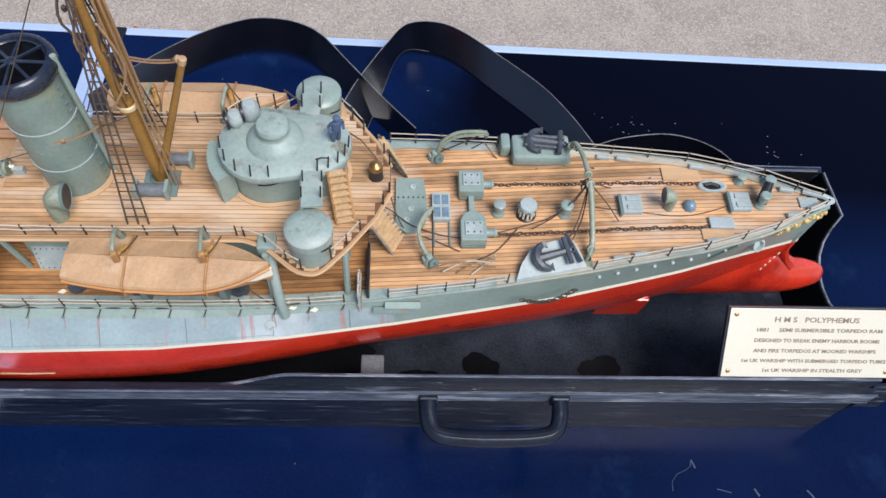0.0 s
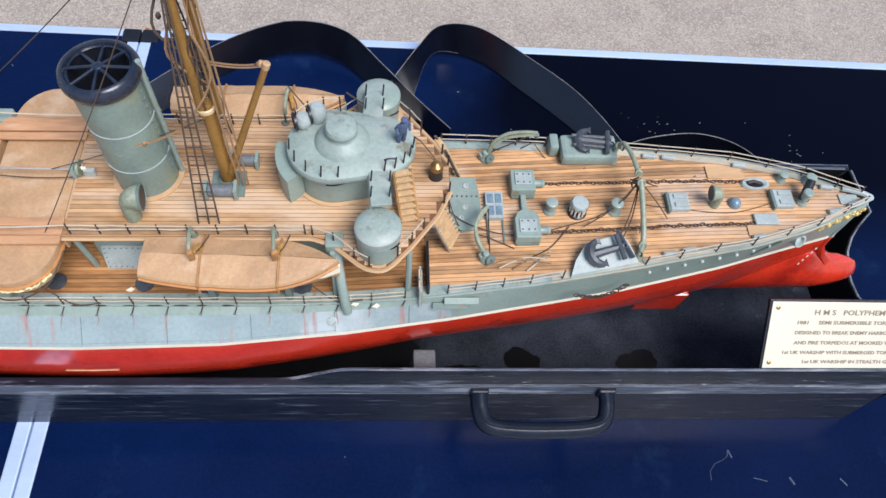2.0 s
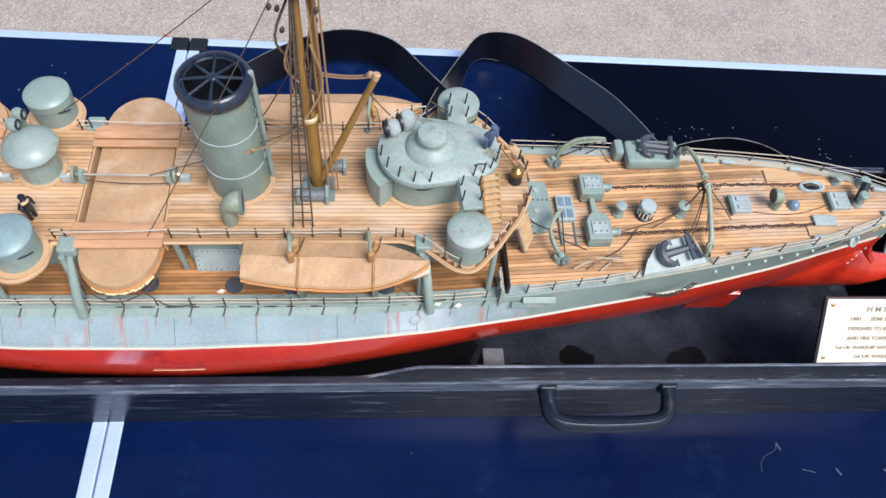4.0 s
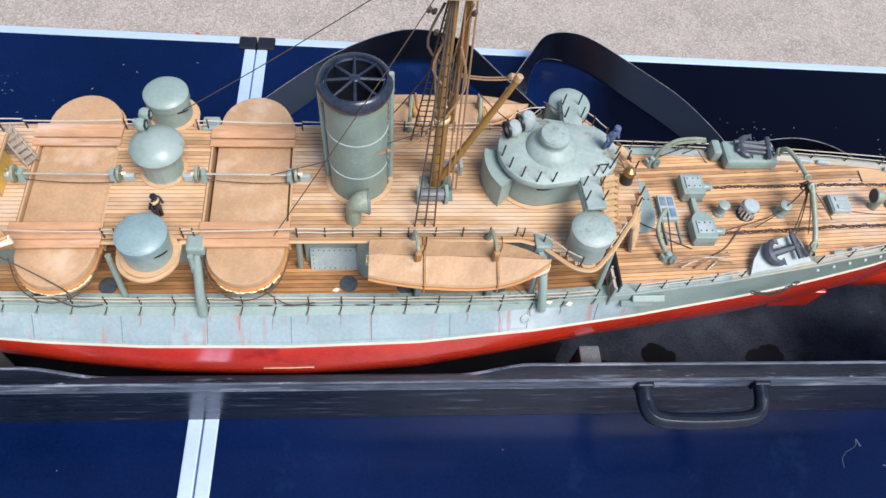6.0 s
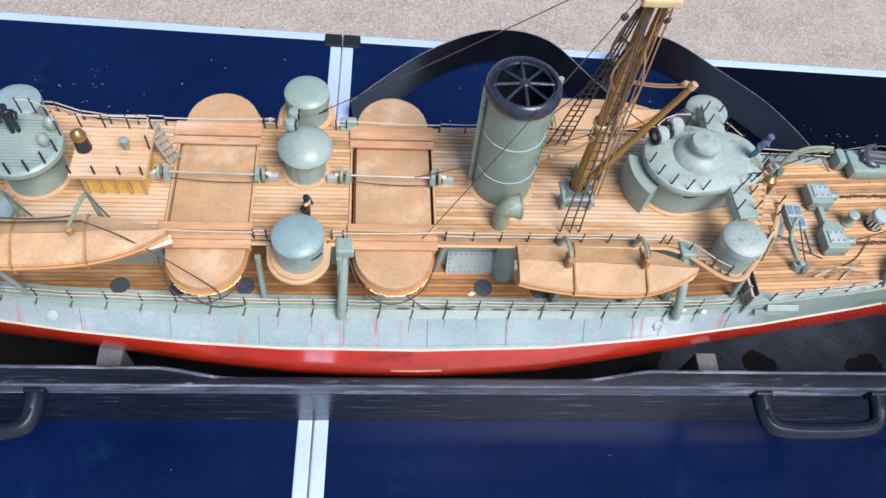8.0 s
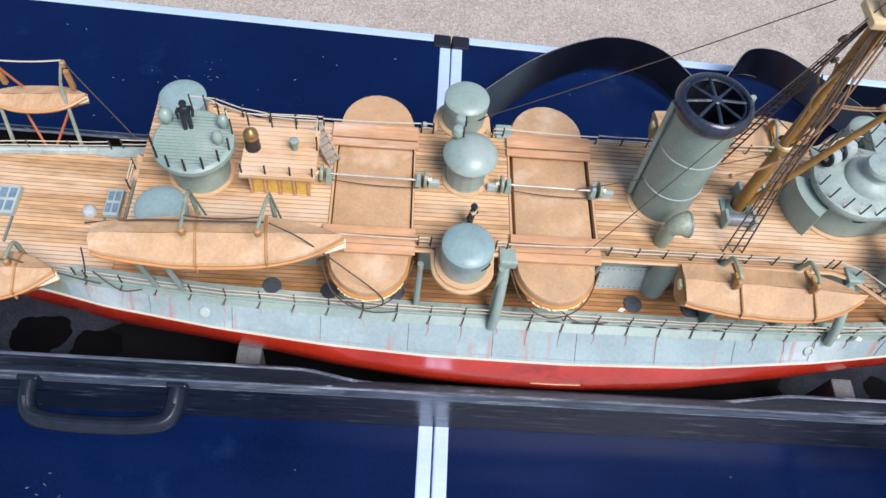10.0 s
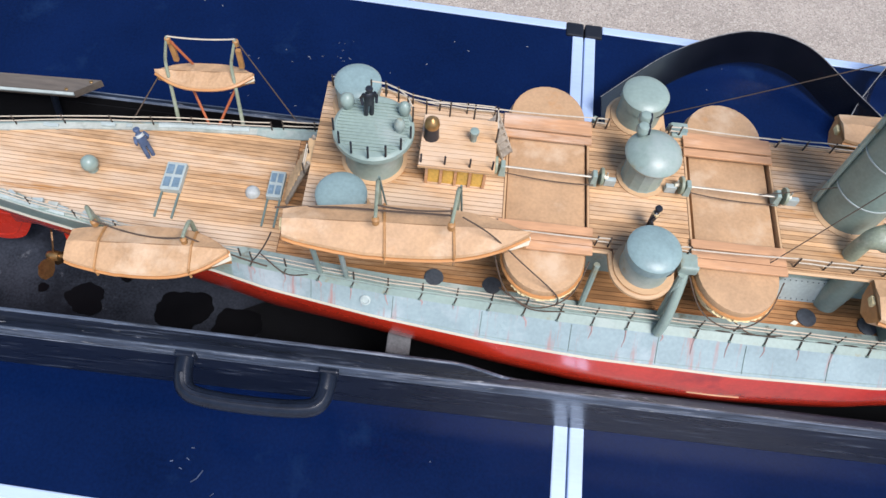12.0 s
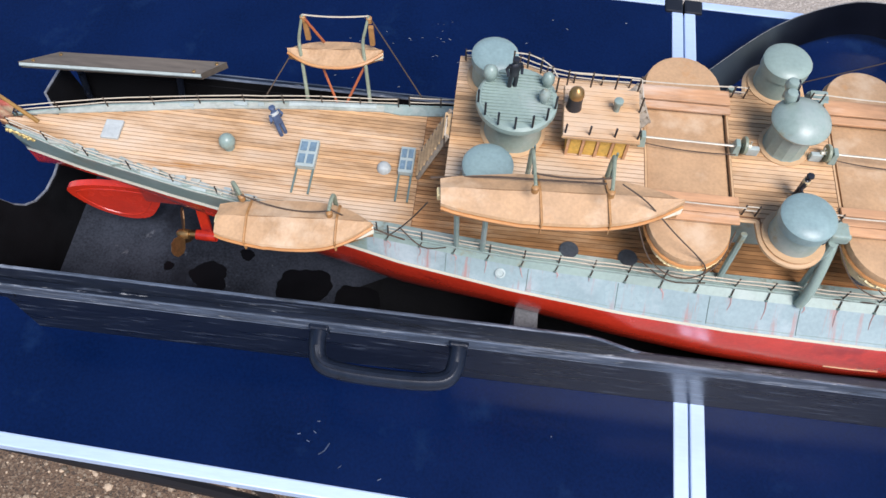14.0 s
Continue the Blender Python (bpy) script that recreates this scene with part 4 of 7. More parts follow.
def cowl(x, y, z, h, r, turn, name="cowl_ventilator", label="worn olive-grey cowl ventilator"):
    """An upright pipe that bends into a wide round mouth."""
    m = pose(x, y, z, 0, 0, turn)
    pts = [m @ Vector(p) for p in curve([(0, 0, 0), (0, 0, h * 0.55), (r * 0.15, 0, h * 0.8), (r * 0.7, 0, h * 0.95), (r * 1.3, 0, h * 0.97)], 4)]
    n = len(pts) - 1
    rs = [r * (0.72 + (0.5 * max(0, (i / n - 0.45) / 0.55) ** 0.8)) for i in range(n + 1)]
    v = part(name, tube(pts, rs, 16), M_OLIVE, ship, label, smooth=True)
    part("mouth", lathe([(r * 1.05, 0.12 * r), (r * 1.15, r * 0.26), (r * 1.26, r * 0.2), (r * 1.24, 0)], *pts[-1], 16, 0, 90, turn), M_GREYD, v, "rolled rim", smooth=True)
    part("throat", lathe([(0, r * 0.19), (r * 1.12, r * 0.19)], *pts[-1], 16, 0, 90, turn), M_BLACK, v, "black mouth")
    return v


cowl(0.0625, -0.0410, UD, 0.029, 0.0088, 4)
part("vent_trunk", lathe([(0.0112, DK), (0.0112, UD)], 0.0755, -0.0480, 0, 18), M_GREY, ship, "grey vent trunk below the raised deck", smooth=True)

# conning tower: a drum with a smaller lobe drawn out towards the bow, under one platform
TX, TY, BX = 0.2215, 0.0045, 0.2590


def lobes(ra, rb, n=22):
    """The outline round two circles, the after one of radius ra and the forward one of radius rb."""
    t = math.acos((ra - rb) / (BX - TX))
    aft = [t + (2 * math.pi - 2 * t) * i / n for i in range(n + 1)]
    fore = [-t + 2 * t * i / n for i in range(n + 1)]
    return [(TX + ra * math.cos(a), TY + ra * math.sin(a)) for a in aft] + [(BX + rb * math.cos(a), TY + rb * math.sin(a)) for a in fore]


def lobed(rows_, top=True):
    """A form built up of such outlines, from (after radius, forward radius, height) rows."""
    bm = bmesh.new()
    rings = [[bm.verts.new((x, y, z)) for x, y in lobes(ra, rb)] for ra, rb, z in rows_]
    for u, v in zip(rings, rings[1:]):
        for i in range(len(u)):
            j = (i + 1) % len(u)
            bm.faces.new([u[i], u[j], v[j], v[i]])
    if top:
        bm.faces.new(rings[-1])
    return bm


tower = part("conning_tower", lobed([(0.0315, 0.0250, UD), (0.0315, 0.0250, 0.3070)]), M_GREY, ship, "round grey-green conning tower", smooth=True)
part("base_ring", lobed([(0.0350, 0.0285, UD + 0.0009), (0.0350, 0.0285, UD + 0.0020), (0.0318, 0.0253, UD + 0.0027)], False), M_PALEDECK, tower, "pale wooden base ring", smooth=True)
part("platform", lobed([(0.0316, 0.0251, 0.3015), (0.0355, 0.0290, 0.3030), (0.0368, 0.0303, 0.3048), (0.0370, 0.0305, 0.3085), (0.0362, 0.0297, 0.3106), (0.0300, 0.0235, 0.3134), (0.0235, 0.0170, 0.3154)]), M_TOWER, tower, "rounded platform drawn out towards the bow", smooth=True)
HX, HY = 0.2300, 0.0040
part("dome", lathe([(0.0228, 0.3128), (0.0222, 0.3155), (0.0200, 0.3192), (0.0165, 0.3220), (0.0130, 0.3236), (0.0124, 0.3244), (0.0124, 0.3282), (0.0130, 0.3290), (0.0130, 0.3312), (0.0118, 0.3334), (0.006, 0.3346), (0, 0.3349)], HX, HY, 0, 44), M_TOWER, tower, "stepped domed hood", smooth=True)
part("vision_slit", tube([(TX + 0.0317 * math.cos(a), TY + 0.0317 * math.sin(a), 0.2975 + 0.0008 * math.sin(5 * a)) for a in [math.radians(-98 + 3 * k) for k in range(13)]], 0.0007, 5), M_BLACK, tower, "black vision slit")
for s, x, y0, y1 in ((-1, 0.2605, -0.0235, -0.0560), (1, 0.2550, 0.0310, 0.0640)):
    gw = part("gangway", box(0.0165, abs(y1 - y0), 0.0032, x, (y0 + y1) / 2, 0.3085, rz=-s * 4, bevel=0.0008), M_TOWER, tower, "worn grey gangway to the drum cap")
    part("side_plate", box(0.0018, abs(y1 - y0) * 0.92, 0.0075, x - 0.0082, (y0 + y1) / 2, 0.3015, rz=-s * 4, bevel=0.0004), M_TOWER, gw, "grey side plate")
    for k in range(2):
        for d in (-0.0072, 0.0072):
            y = y0 + (y1 - y0) * (0.30 + 0.45 * k)
            part("post", tube([(x + d, y, 0.3112), (x + d + 0.001, y + 0.0006, 0.3240)], 0.0007, 6), M_BLACK, gw, "short black post")
for k, (x, y, h) in enumerate(((0.1985, 0.0200, 0.3240), (0.2100, 0.0255, 0.3295))):
    lamp = part("searchlight", lathe([(0.0034, 0.3100), (0.0032, 0.3140), (0.0058, 0.3155), (0.0074, 0.3195), (0.0072, h - 0.001), (0.0046, h + 0.0028), (0, h + 0.0040)], x, y, 0, 18), M_BED, tower, "rounded pale grey searchlight", smooth=True)
    part("lens", lathe([(0.0078, 0), (0.0078, 0.0018), (0.0063, 0.0022), (0.0060, 0.001), (0, 0.001)], x - 0.0054, y - 0.002, 0.3215 + 0.002 * k, 16, 0, -90, 20), M_BLACK, lamp, "black lens opening", smooth=True)
out = [(TX + r * math.cos(math.radians(a)), TY + r * math.sin(math.radians(a))) for r, rng in ((0.0468, range(168, 224, 6)), (0.0320, range(222, 166, -6))) for a in rng]
part("side_shield", slab(out, UD, 0.3005), M_GREY, tower, "curved grey side locker", smooth=True)


slack = random.Random(77)


def wavy(pts, h):
    """A hand-made rail: each bay bent a little out of true."""
    out = []
    for p, q in zip(pts, pts[1:]):
        a, b = Vector(p), Vector(q)
        for i in range(2):
            out.append(a.lerp(b, i / 2) + Vector((0, slack.uniform(-0.0004, 0.0004), h + slack.uniform(-0.0004, 0.0002))))
    return out + [Vector(pts[-1]) + Vector((0, 0, h))]


def stanchions(pts, h, parent=None, rails=(1.0, 0.55), rp=0.00075, rr=0.00055, posts=True, rail_mat=None, lean_out=0.0):
    """A guard rail along points: thin posts with pale wires."""
    rail = part("guard_rail", tube(wavy(pts, h * rails[0]), rr, 5), rail_mat or M_LINE, parent or ship, "thin pale guard rail")
    for f in rails[1:]:
        part("wire", tube(wavy(pts, h * f), rr, 5), rail_mat or M_LINE, rail)
    if posts:
        me = None
        for p in pts:
            if me is None:
                o = part("post", tube([(0, 0, 0), (0, 0, h * 1.12)], rp, 5), M_IRON, rail, "thin dark post")
                me = o.data
            else:
                o = new("post", me)
                o.parent = rail
            o.location = p
    return rail


def ring(cx, cy, r, z, a0, a1, n):
    return [(cx + r * math.cos(math.radians(a0 + (a1 - a0) * i / n)), cy + r * math.sin(math.radians(a0 + (a1 - a0) * i / n)), z) for i in range(n + 1)]


port_posts = [q for q in lobes(0.0345, 0.0280, 9) if q[1] < TY - 0.004]
for x, y in port_posts:
    part("post", tube([(x, y, 0.3116), (x + 0.0012, y, 0.3248)], 0.0007, 6), M_BLACK, tower, "short black post")
stanchions([(x, y, 0.3116) for x, y in lobes(0.0345, 0.0280, 9) if y > TY + 0.012 and x < 0.247], 0.015, tower, rails=(1.0,))
part("hand_rail", tube([(0.2635, -0.0215, 0.3230), (0.2680, -0.0205, 0.3238), (0.2725, -0.0200, 0.3230)], 0.0007, 6), M_BLACK, tower, "short black hand rail")


def ladder(a, b, width, n, name, material, label, side=(0, 1, 0), treads=None):
    """Steps between two strings from foot a to head b."""
    a, b, s = Vector(a), Vector(b), Vector(side).normalized() * width / 2
    st = part(name, tube([a + s, b + s], 0.0013, 6, flat=1.6), material, ship, label)
    part("string", tube([a - s, b - s], 0.0013, 6, flat=1.6), material, st)
    d = b - a
    ang = math.degrees(math.atan2(s.y, s.x))
    for i in range(n):
        p = a + d * ((i + 0.5) / n)
        part("tread", box(width, 0.0056, 0.0012, p.x, p.y, p.z, rz=ang), treads or M_TREAD, st, "wooden tread")
    return st


ladder((0.3253, -0.0307, deck_z(0.3255)), (0.3098, -0.0378, UD - 0.002), 0.0205, 7, "companion_ladder", M_GREYWOOD, "grey wooden companion ladder with orange-brown treads", (0.45, 0.88, 0))
ladder((0.3295, 0.0500, deck_z(0.33)), (0.3130, 0.0380, UD), 0.018, 6, "companion_ladder", M_BOARD, "grey wooden companion ladder", (-0.45, 0.9, 0))
ladder((0.2842, -0.0450, UD + 0.0012), (0.2780, -0.0215, 0.3100), 0.0135, 8, "bridge_ladder", M_LADDER, "yellow wooden bridge ladder", (0.97, 0.22, 0))
ladder((-0.2098, 0.0185, UD + 0.001), (-0.2250, 0.0315, 0.3010), 0.0105, 6, "chart_house_ladder", M_GREYWOOD, "narrow grey wooden ladder to the chart house roof", (0.65, 0.76, 0), M_GREYWOOD)
ladder((-0.393, 0.004, deck_z(-0.393)), (-0.367, 0.004, UD), 0.026, 8, "after_ladder", M_GREYWOOD, "grey wooden after ladder", (0, 1, 0))


def binnacle(x, y, z, h):
    b = part("binnacle", lathe([(0.0062, z), (0.0058, z + 0.002), (0.0055, z + h * 0.6)], x, y, 0, 18), M_BLACK, ship, "black binnacle with a brass hood", smooth=True)
    part("hood", lathe([(0.0058, z + h * 0.6), (0.0060, z + h * 0.66), (0.0052, z + h * 0.84), (0.0025, z + h * 0.95), (0.001, z + h), (0, z + h)], x, y, 0, 18), M_BRASS, b, "brass hood", smooth=True)
    return b


binnacle(0.3075, 0.0015, UD + 0.001, 0.019)

# mast with boom, rigging and winches
MX, MY = 0.1335, -0.003
mast = part("mast", tube([(MX, MY, UD), (MX + 0.000, MY, 0.366)], [0.0056, 0.0050], 16), M_MAST, ship, "ochre painted mast", smooth=True)
part("pole", tube([(MX - 0.003, MY - 0.002, 0.355), (MX - 0.002, MY - 0.001, 0.486)], [0.0040, 0.0034], 14), M_MAST, mast, "doubled upper pole", smooth=True)
part("pole", tube([(MX + 0.0065, MY + 0.003, 0.352), (MX + 0.009, MY + 0.003, 0.486)], [0.0032, 0.0028], 14), M_MAST, mast, "doubled upper pole", smooth=True)
part("band", lathe([(0.0060, -0.002), (0.0072, -0.001), (0.0072, 0.002), (0.0060, 0.003)], MX - 0.001, MY, 0.360, 16), M_CREAM, mast, "cream band", smooth=True)
part("mast_head", box(0.026, 0.022, 0.006, MX + 0.001, MY, 0.4835, bevel=0.0015), M_CREAM, mast, "cream crosstree platform")
part("mast_head_block", box(0.016, 0.014, 0.012, MX + 0.003, MY, 0.4895, bevel=0.002), M_CREAM, mast)
part("collar", lathe([(0.0095, 0), (0.0095, 0.003), (0.007, 0.006)], MX, MY, UD, 16), M_GREYD, mast, smooth=True)
boom = part("boom", tube([(MX + 0.004, MY - 0.003, 0.285), (0.184, -0.010, 0.411)], [0.0034, 0.0024], 10), M_MAST, mast, "ochre derrick boom", smooth=True)
part("boom_end", lathe([(0, -0.004), (0.0028, -0.002), (0.0028, 0.003), (0, 0.004)], 0.184, -0.010, 0.411, 10, 0, 18, 0), M_TAN, boom, smooth=True)
part("purchase_block", lathe([(0, -0.004), (0.003, 0), (0.002, 0.004), (0, 0.005)], 0.1795, -0.006, 0.409, 8, 0, 90, 0), M_TAN, boom, "tan rigging block", smooth=True)
for d in (-0.0012, 0.0012):
    part("tackle", tube(sag((MX + 0.004, MY + 0.006 + d, 0.402), (0.181, -0.007 + d, 0.409), 0.003), 0.0007, 5), M_TANROPE, boom, "tan tackle rope")
for x in (0.1435, 0.147, 0.1395):
    part("halyard", tube(sag((x, MY - 0.001, 0.476), (x + 0.004, MY - 0.008, 0.275), 0.004), 0.0008, 5), M_TANROPE, mast, "tan halyard")
ha = curve([(MX + 0.006, MY - 0.006, 0.44), (0.145, -0.012, 0.40), (0.118, -0.024, 0.362), (0.083, -0.030, 0.348)], 6)
part("coiled_line", tube(ha, 0.0009, 5), M_TANROPE, mast, "slack tan rope")
for i, (x, y) in enumerate(((0.1140, -0.0470), (0.1225, -0.0472), (0.1305, -0.0470))):
    part("shroud", tube([(x, y, UD), (MX - 0.004 + 0.001 * i, MY - 0.004, 0.480)], 0.00075, 5), M_ROPE, mast, "dark shroud")
    part("shroud", tube([(x, -y, UD), (MX - 0.004 + 0.001 * i, MY + 0.004, 0.480)], 0.00075, 5), M_ROPE, mast, "dark shroud")
for s in (-1, 1):
    for k in range(22):
        u = (k + 1) / 24
        a = Vector((0.1140, s * 0.0470, UD)).lerp(Vector((MX - 0.004, s * 0.004, 0.480)), u)
        b = Vector((0.1305, s * 0.0470, UD)).lerp(Vector((MX - 0.002, s * 0.004, 0.480)), u)
        part("ratline", tube([a, b], 0.0005, 4), M_ROPE, mast)
stays = [((MX, MY, 0.52), (-0.087, 0.062, UD + 0.02)), ((MX - 0.004, MY, 0.50), (-0.005, -0.058, UD)), ((MX, MY, 0.35), (-0.008, 0.000, UD + 0.010))]
for a, b in stays:
    part("stay", tube(sag(a, b, 0.003), 0.00042, 5), M_ROPE, mast, "thin dark stay")
part("topmast", tube([(MX, MY, 0.484), (MX - 0.003, MY, 0.60)], [0.0038, 0.0028], 10), M_MAST, mast, smooth=True)


def drum(x, y, z, length, r, turn=0.0, material=None, label="dark winch drum on grey cheeks"):
    m = pose(x, y, z + r + 0.002, 0, 90, turn)
    w = part("deck_winch", lathe([(0, -length / 2), (r, -length / 2), (r, length / 2), (0, length / 2)], x, y, z + r + 0.002, 16, 0, 90, turn), material or M_DRUM, ship, label, smooth=True)
    for s in (-1, 1):
        c = Vector((x, y, 0)) + Matrix.Rotation(math.radians(turn), 3, "Z") @ Vector((s * (length / 2 + 0.002), 0, 0))
        part("cheek", box(0.003, r * 2.4, r * 2 + 0.003, c.x, c.y, z, rz=turn, bevel=0.0006), M_GREY, w, "grey cheek")
    return w


drum(0.130, -0.019, UD + 0.001, 0.020, 0.0052)
drum(0.146, 0.012, UD + 0.001, 0.017, 0.0048)
part("winch_bed", box(0.028, 0.026, 0.0014, 0.134, -0.008, UD + 0.0009), M_GREYD, ship, "dark grey winch bed")


def wheel_winch(x, y, z, s=1):
    w = part("boat_winch", box(0.006, 0.010, 0.012, x, y, z, bevel=0.0008, taper=(0.6, 0.7)), M_GREY, ship, "small grey boat winch with a worn wheel")
    part("wheel", lathe([(0.0022, -0.001), (0.0070, -0.0012), (0.0074, 0), (0.0070, 0.0012), (0.0022, 0.001), (0.0022, -0.001)], x + s * 0.0055, y, z + 0.0085, 16, 0, 90, 0), M_OLIVE, w, "worn olive wheel", smooth=True)
    part("crank", tube([(x + s * 0.0055, y, z + 0.0085), (x + s * 0.0095, y, z + 0.0085), (x + s * 0.0095, y, z + 0.014)], 0.0008, 5), M_SHAFT, w)
    part("foot", box(0.009, 0.004, 0.008, x + s * 0.013, y - 0.001, z, bevel=0.0006), M_BED, w, "pale grey foot")
    part("nut", lathe([(0.0018, -0.001), (0.0018, 0.002), (0, 0.0028)], x + s * 0.0085, y, z + 0.0085, 10, 0, s * 90, 0), M_WHITE, w, "white-painted nut", smooth=True)
    return w


for x, s in ((-0.213, -1), (-0.1395, 1), (-0.0645, -1), (0.0075, 1)):
    wheel_winch(x, 0.002, UD + 0.0005, s)
for a, b in ((-0.213, -0.139), (-0.064, 0.007)):
    part("winch_shaft", tube([(a, 0.002, UD + 0.0085), (b, 0.001, UD + 0.0085)], 0.0009, 6), M_SHAFT, ship, "pale winch shaft")
    part("lashing", tube(sag((a, -0.001, UD + 0.005), (b, -0.003, UD + 0.003), 0.003), 0.0005, 5), M_ROPE, ship, "dark lashing")

# boats lying athwart the deck, bridged by boards
for bx, hw in ((-0.1760, 0.0312), (-0.0260, 0.0316)):
    def rim(f, n=14):
        o = [(bx + f * hw * math.cos(a), 0.0655 + f * 0.034 * math.sin(a)) for a in [math.pi * i / n for i in range(n + 1)]]
        return o + [(bx + f * hw * math.cos(a), -0.0655 + f * 0.034 * math.sin(a)) for a in [math.pi + math.pi * i / n for i in range(n + 1)]]
    bm = bmesh.new()
    rings = [[bm.verts.new((x, y, z)) for x, y in rim(f)] for f, z in ((0.80, UD - 0.030), (0.95, UD - 0.018), (1.0, UD - 0.0095))]
    for a, b in zip(rings, rings[1:]):
        for i in range(len(a)):
            j = (i + 1) % len(a)
            bm.faces.new([a[i], a[j], b[j], b[i]])
    bm.faces.new(rings[0])
    boat = part("transverse_boat", bm, M_CREAM, ship, "cream boat lying athwart the deck under a tan cover", smooth=True)
    bm = bmesh.new()
    rings = [[bm.verts.new((x, y, z)) for x, y in rim(f)] for f, z in ((1.01, UD - 0.0105), (1.022, UD - 0.0055), (1.0, UD - 0.0032), (0.93, UD - 0.0026))]
    for a, b in zip(rings, rings[1:]):
        for i in range(len(a)):
            j = (i + 1) % len(a)
            bm.faces.new([a[i], a[j], b[j], b[i]])
    bm.faces.new(rings[-1])
    part("cover", bm, M_TAN, boat, "tan canvas cover", smooth=True)
    rm = rim(1.022)
    part("gunwale", tube([(x, y, UD - 0.0112) for x, y in rm + rm[:1]], 0.0016, 6), M_BOATSIDE, boat, "varnished orange gunwale", smooth=True)
    fray = random.Random(int(bx * 1000))
    for s in (-1, 1):
        for i in range(13):
            a0 = s * (0.22 * math.pi + 0.56 * math.pi * (i + fray.random() * 0.4) / 13)
            pts = [(bx + 1.035 * hw * math.cos(a0 + d), s * 0.0655 + 1.04 * 0.034 * math.sin(a0 + d), UD - 0.0130 - fray.uniform(0, 0.0025)) for d in (0.0, 0.07, 0.15)]
            part("frayed_hem", tube(pts, [fray.uniform(0.0004, 0.0015) for _ in pts], 5), M_HEM, boat, "frayed cream canvas hem")
    for y in (-0.0635, -0.0555, -0.0475, 0.0405, 0.0490, 0.0570):
        part("bridge_board", box(0.0735, 0.0074, 0.0022, bx - 0.001, y, UD + (0.0012 if abs(abs(y) - 0.0485) > 0.002 else 0.0022), bevel=0.0004), M_BROWN, ship, "reddish-brown bridging board")

# chart house
ch = part("chart_house", box(0.047, 0.035, 0.0275, -0.2500, 0.002, UD + 0.001, bevel=0.0008), M_WOOD, ship, "yellow wooden chart house")
for i in range(5):
    part("pilaster", box(0.0022, 0.0016, 0.0275, -0.2725 + i * 0.0113, -0.0162, UD + 0.001), M_BROWN, ch, "brown pilaster")
for i in range(4):
    part("panel", box(0.0080, 0.0008, 0.019, -0.2668 + i * 0.0113, -0.0158, UD + 0.0050), M_WOOD, ch, "yellow panel")
for i in range(11):
    part("roof_plank", box(0.0575, 0.0040, 0.0026, -0.2500, -0.0195 + i * 0.0044, 0.3000, bevel=0.0003), M_PLANK, ch, "honey-coloured roof plank")
part("roof_edge", box(0.0585, 0.0490, 0.002, -0.2500, 0.0025, 0.2985), M_PALEDECK, ch)
binnacle(-0.2715, 0.0055, 0.3026, 0.022)
part("roof_vent", lathe([(0.0024, 0.3024), (0.0024, 0.309), (0.0036, 0.311), (0.0036, 0.314), (0, 0.3155)], -0.2390, 0.006, 0, 12), M_GREY, ch, "small grey roof vent", smooth=True)
stanchions([(-0.2775, 0.0265, 0.3026), (-0.259, 0.0265, 0.3026), (-0.240, 0.0265, 0.3026), (-0.2225, 0.0265, 0.3026), (-0.2215, 0.006, 0.3026)], 0.015, ch, rails=(1.0,))
for x in (-0.277, -0.259, -0.240, -0.223):
    part("post", tube([(x, -0.0195, 0.3024), (x, -0.0195, 0.3125)], 0.0008, 6), M_BLACK, ch, "short black post")

# after tower
AX, AY = -0.3155, 0.0015
at = part("after_tower", lathe([(0.0235, UD), (0.0228, UD + 0.004), (0.0222, 0.303)], AX, AY, 0, 40), M_GREY, ship, "round grey-green after tower", smooth=True)
part("base_ring", lathe([(0.0262, UD), (0.0262, UD + 0.0018), (0.0226, UD + 0.0025)], AX, AY, 0, 40), M_PALEDECK, at, smooth=True)
part("platform", lathe([(0, 0.3010), (0.0225, 0.3015), (0.0290, 0.3035), (0.0312, 0.3065), (0.0310, 0.3105), (0.0288, 0.3125), (0, 0.3135)], AX, AY, 0, 48), M_GREY, at, "round grey platform", smooth=True)
for i in range(16):
    y = -0.0225 + i * 0.003
    hw = math.sqrt(0.0272 ** 2 - y * y)
    part("tread_bar", box(2 * hw, 0.0011, 0.0009, AX, AY + y, 0.3128), M_GREY, at, "tread bar")
for x, y, r in ((AX + 0.022, AY + 0.014, 0.0050), (AX + 0.020, AY - 0.002, 0.0044), (AX - 0.022, AY + 0.016, 0.0058)):
    part("cowl", lathe([(r * 0.7, 0.3125), (r * 0.8, 0.316), (r, 0.3185), (r * 0.9, 0.323), (r * 0.4, 0.326), (0, 0.3265)], x, y, 0, 16), M_GREY, at, "rounded grey cowl", smooth=True)
for p in ring(AX, AY, 0.0300, 0.3132, 195, 345, 6):
    part("post", tube([p, Vector(p) + Vector((0, 0, 0.013))], 0.0009, 6), M_BLACK, at, "short black post")
stanchions(ring(AX, AY, 0.0300, 0.3132, 15, 100, 4), 0.015, at, rails=(1.0,))


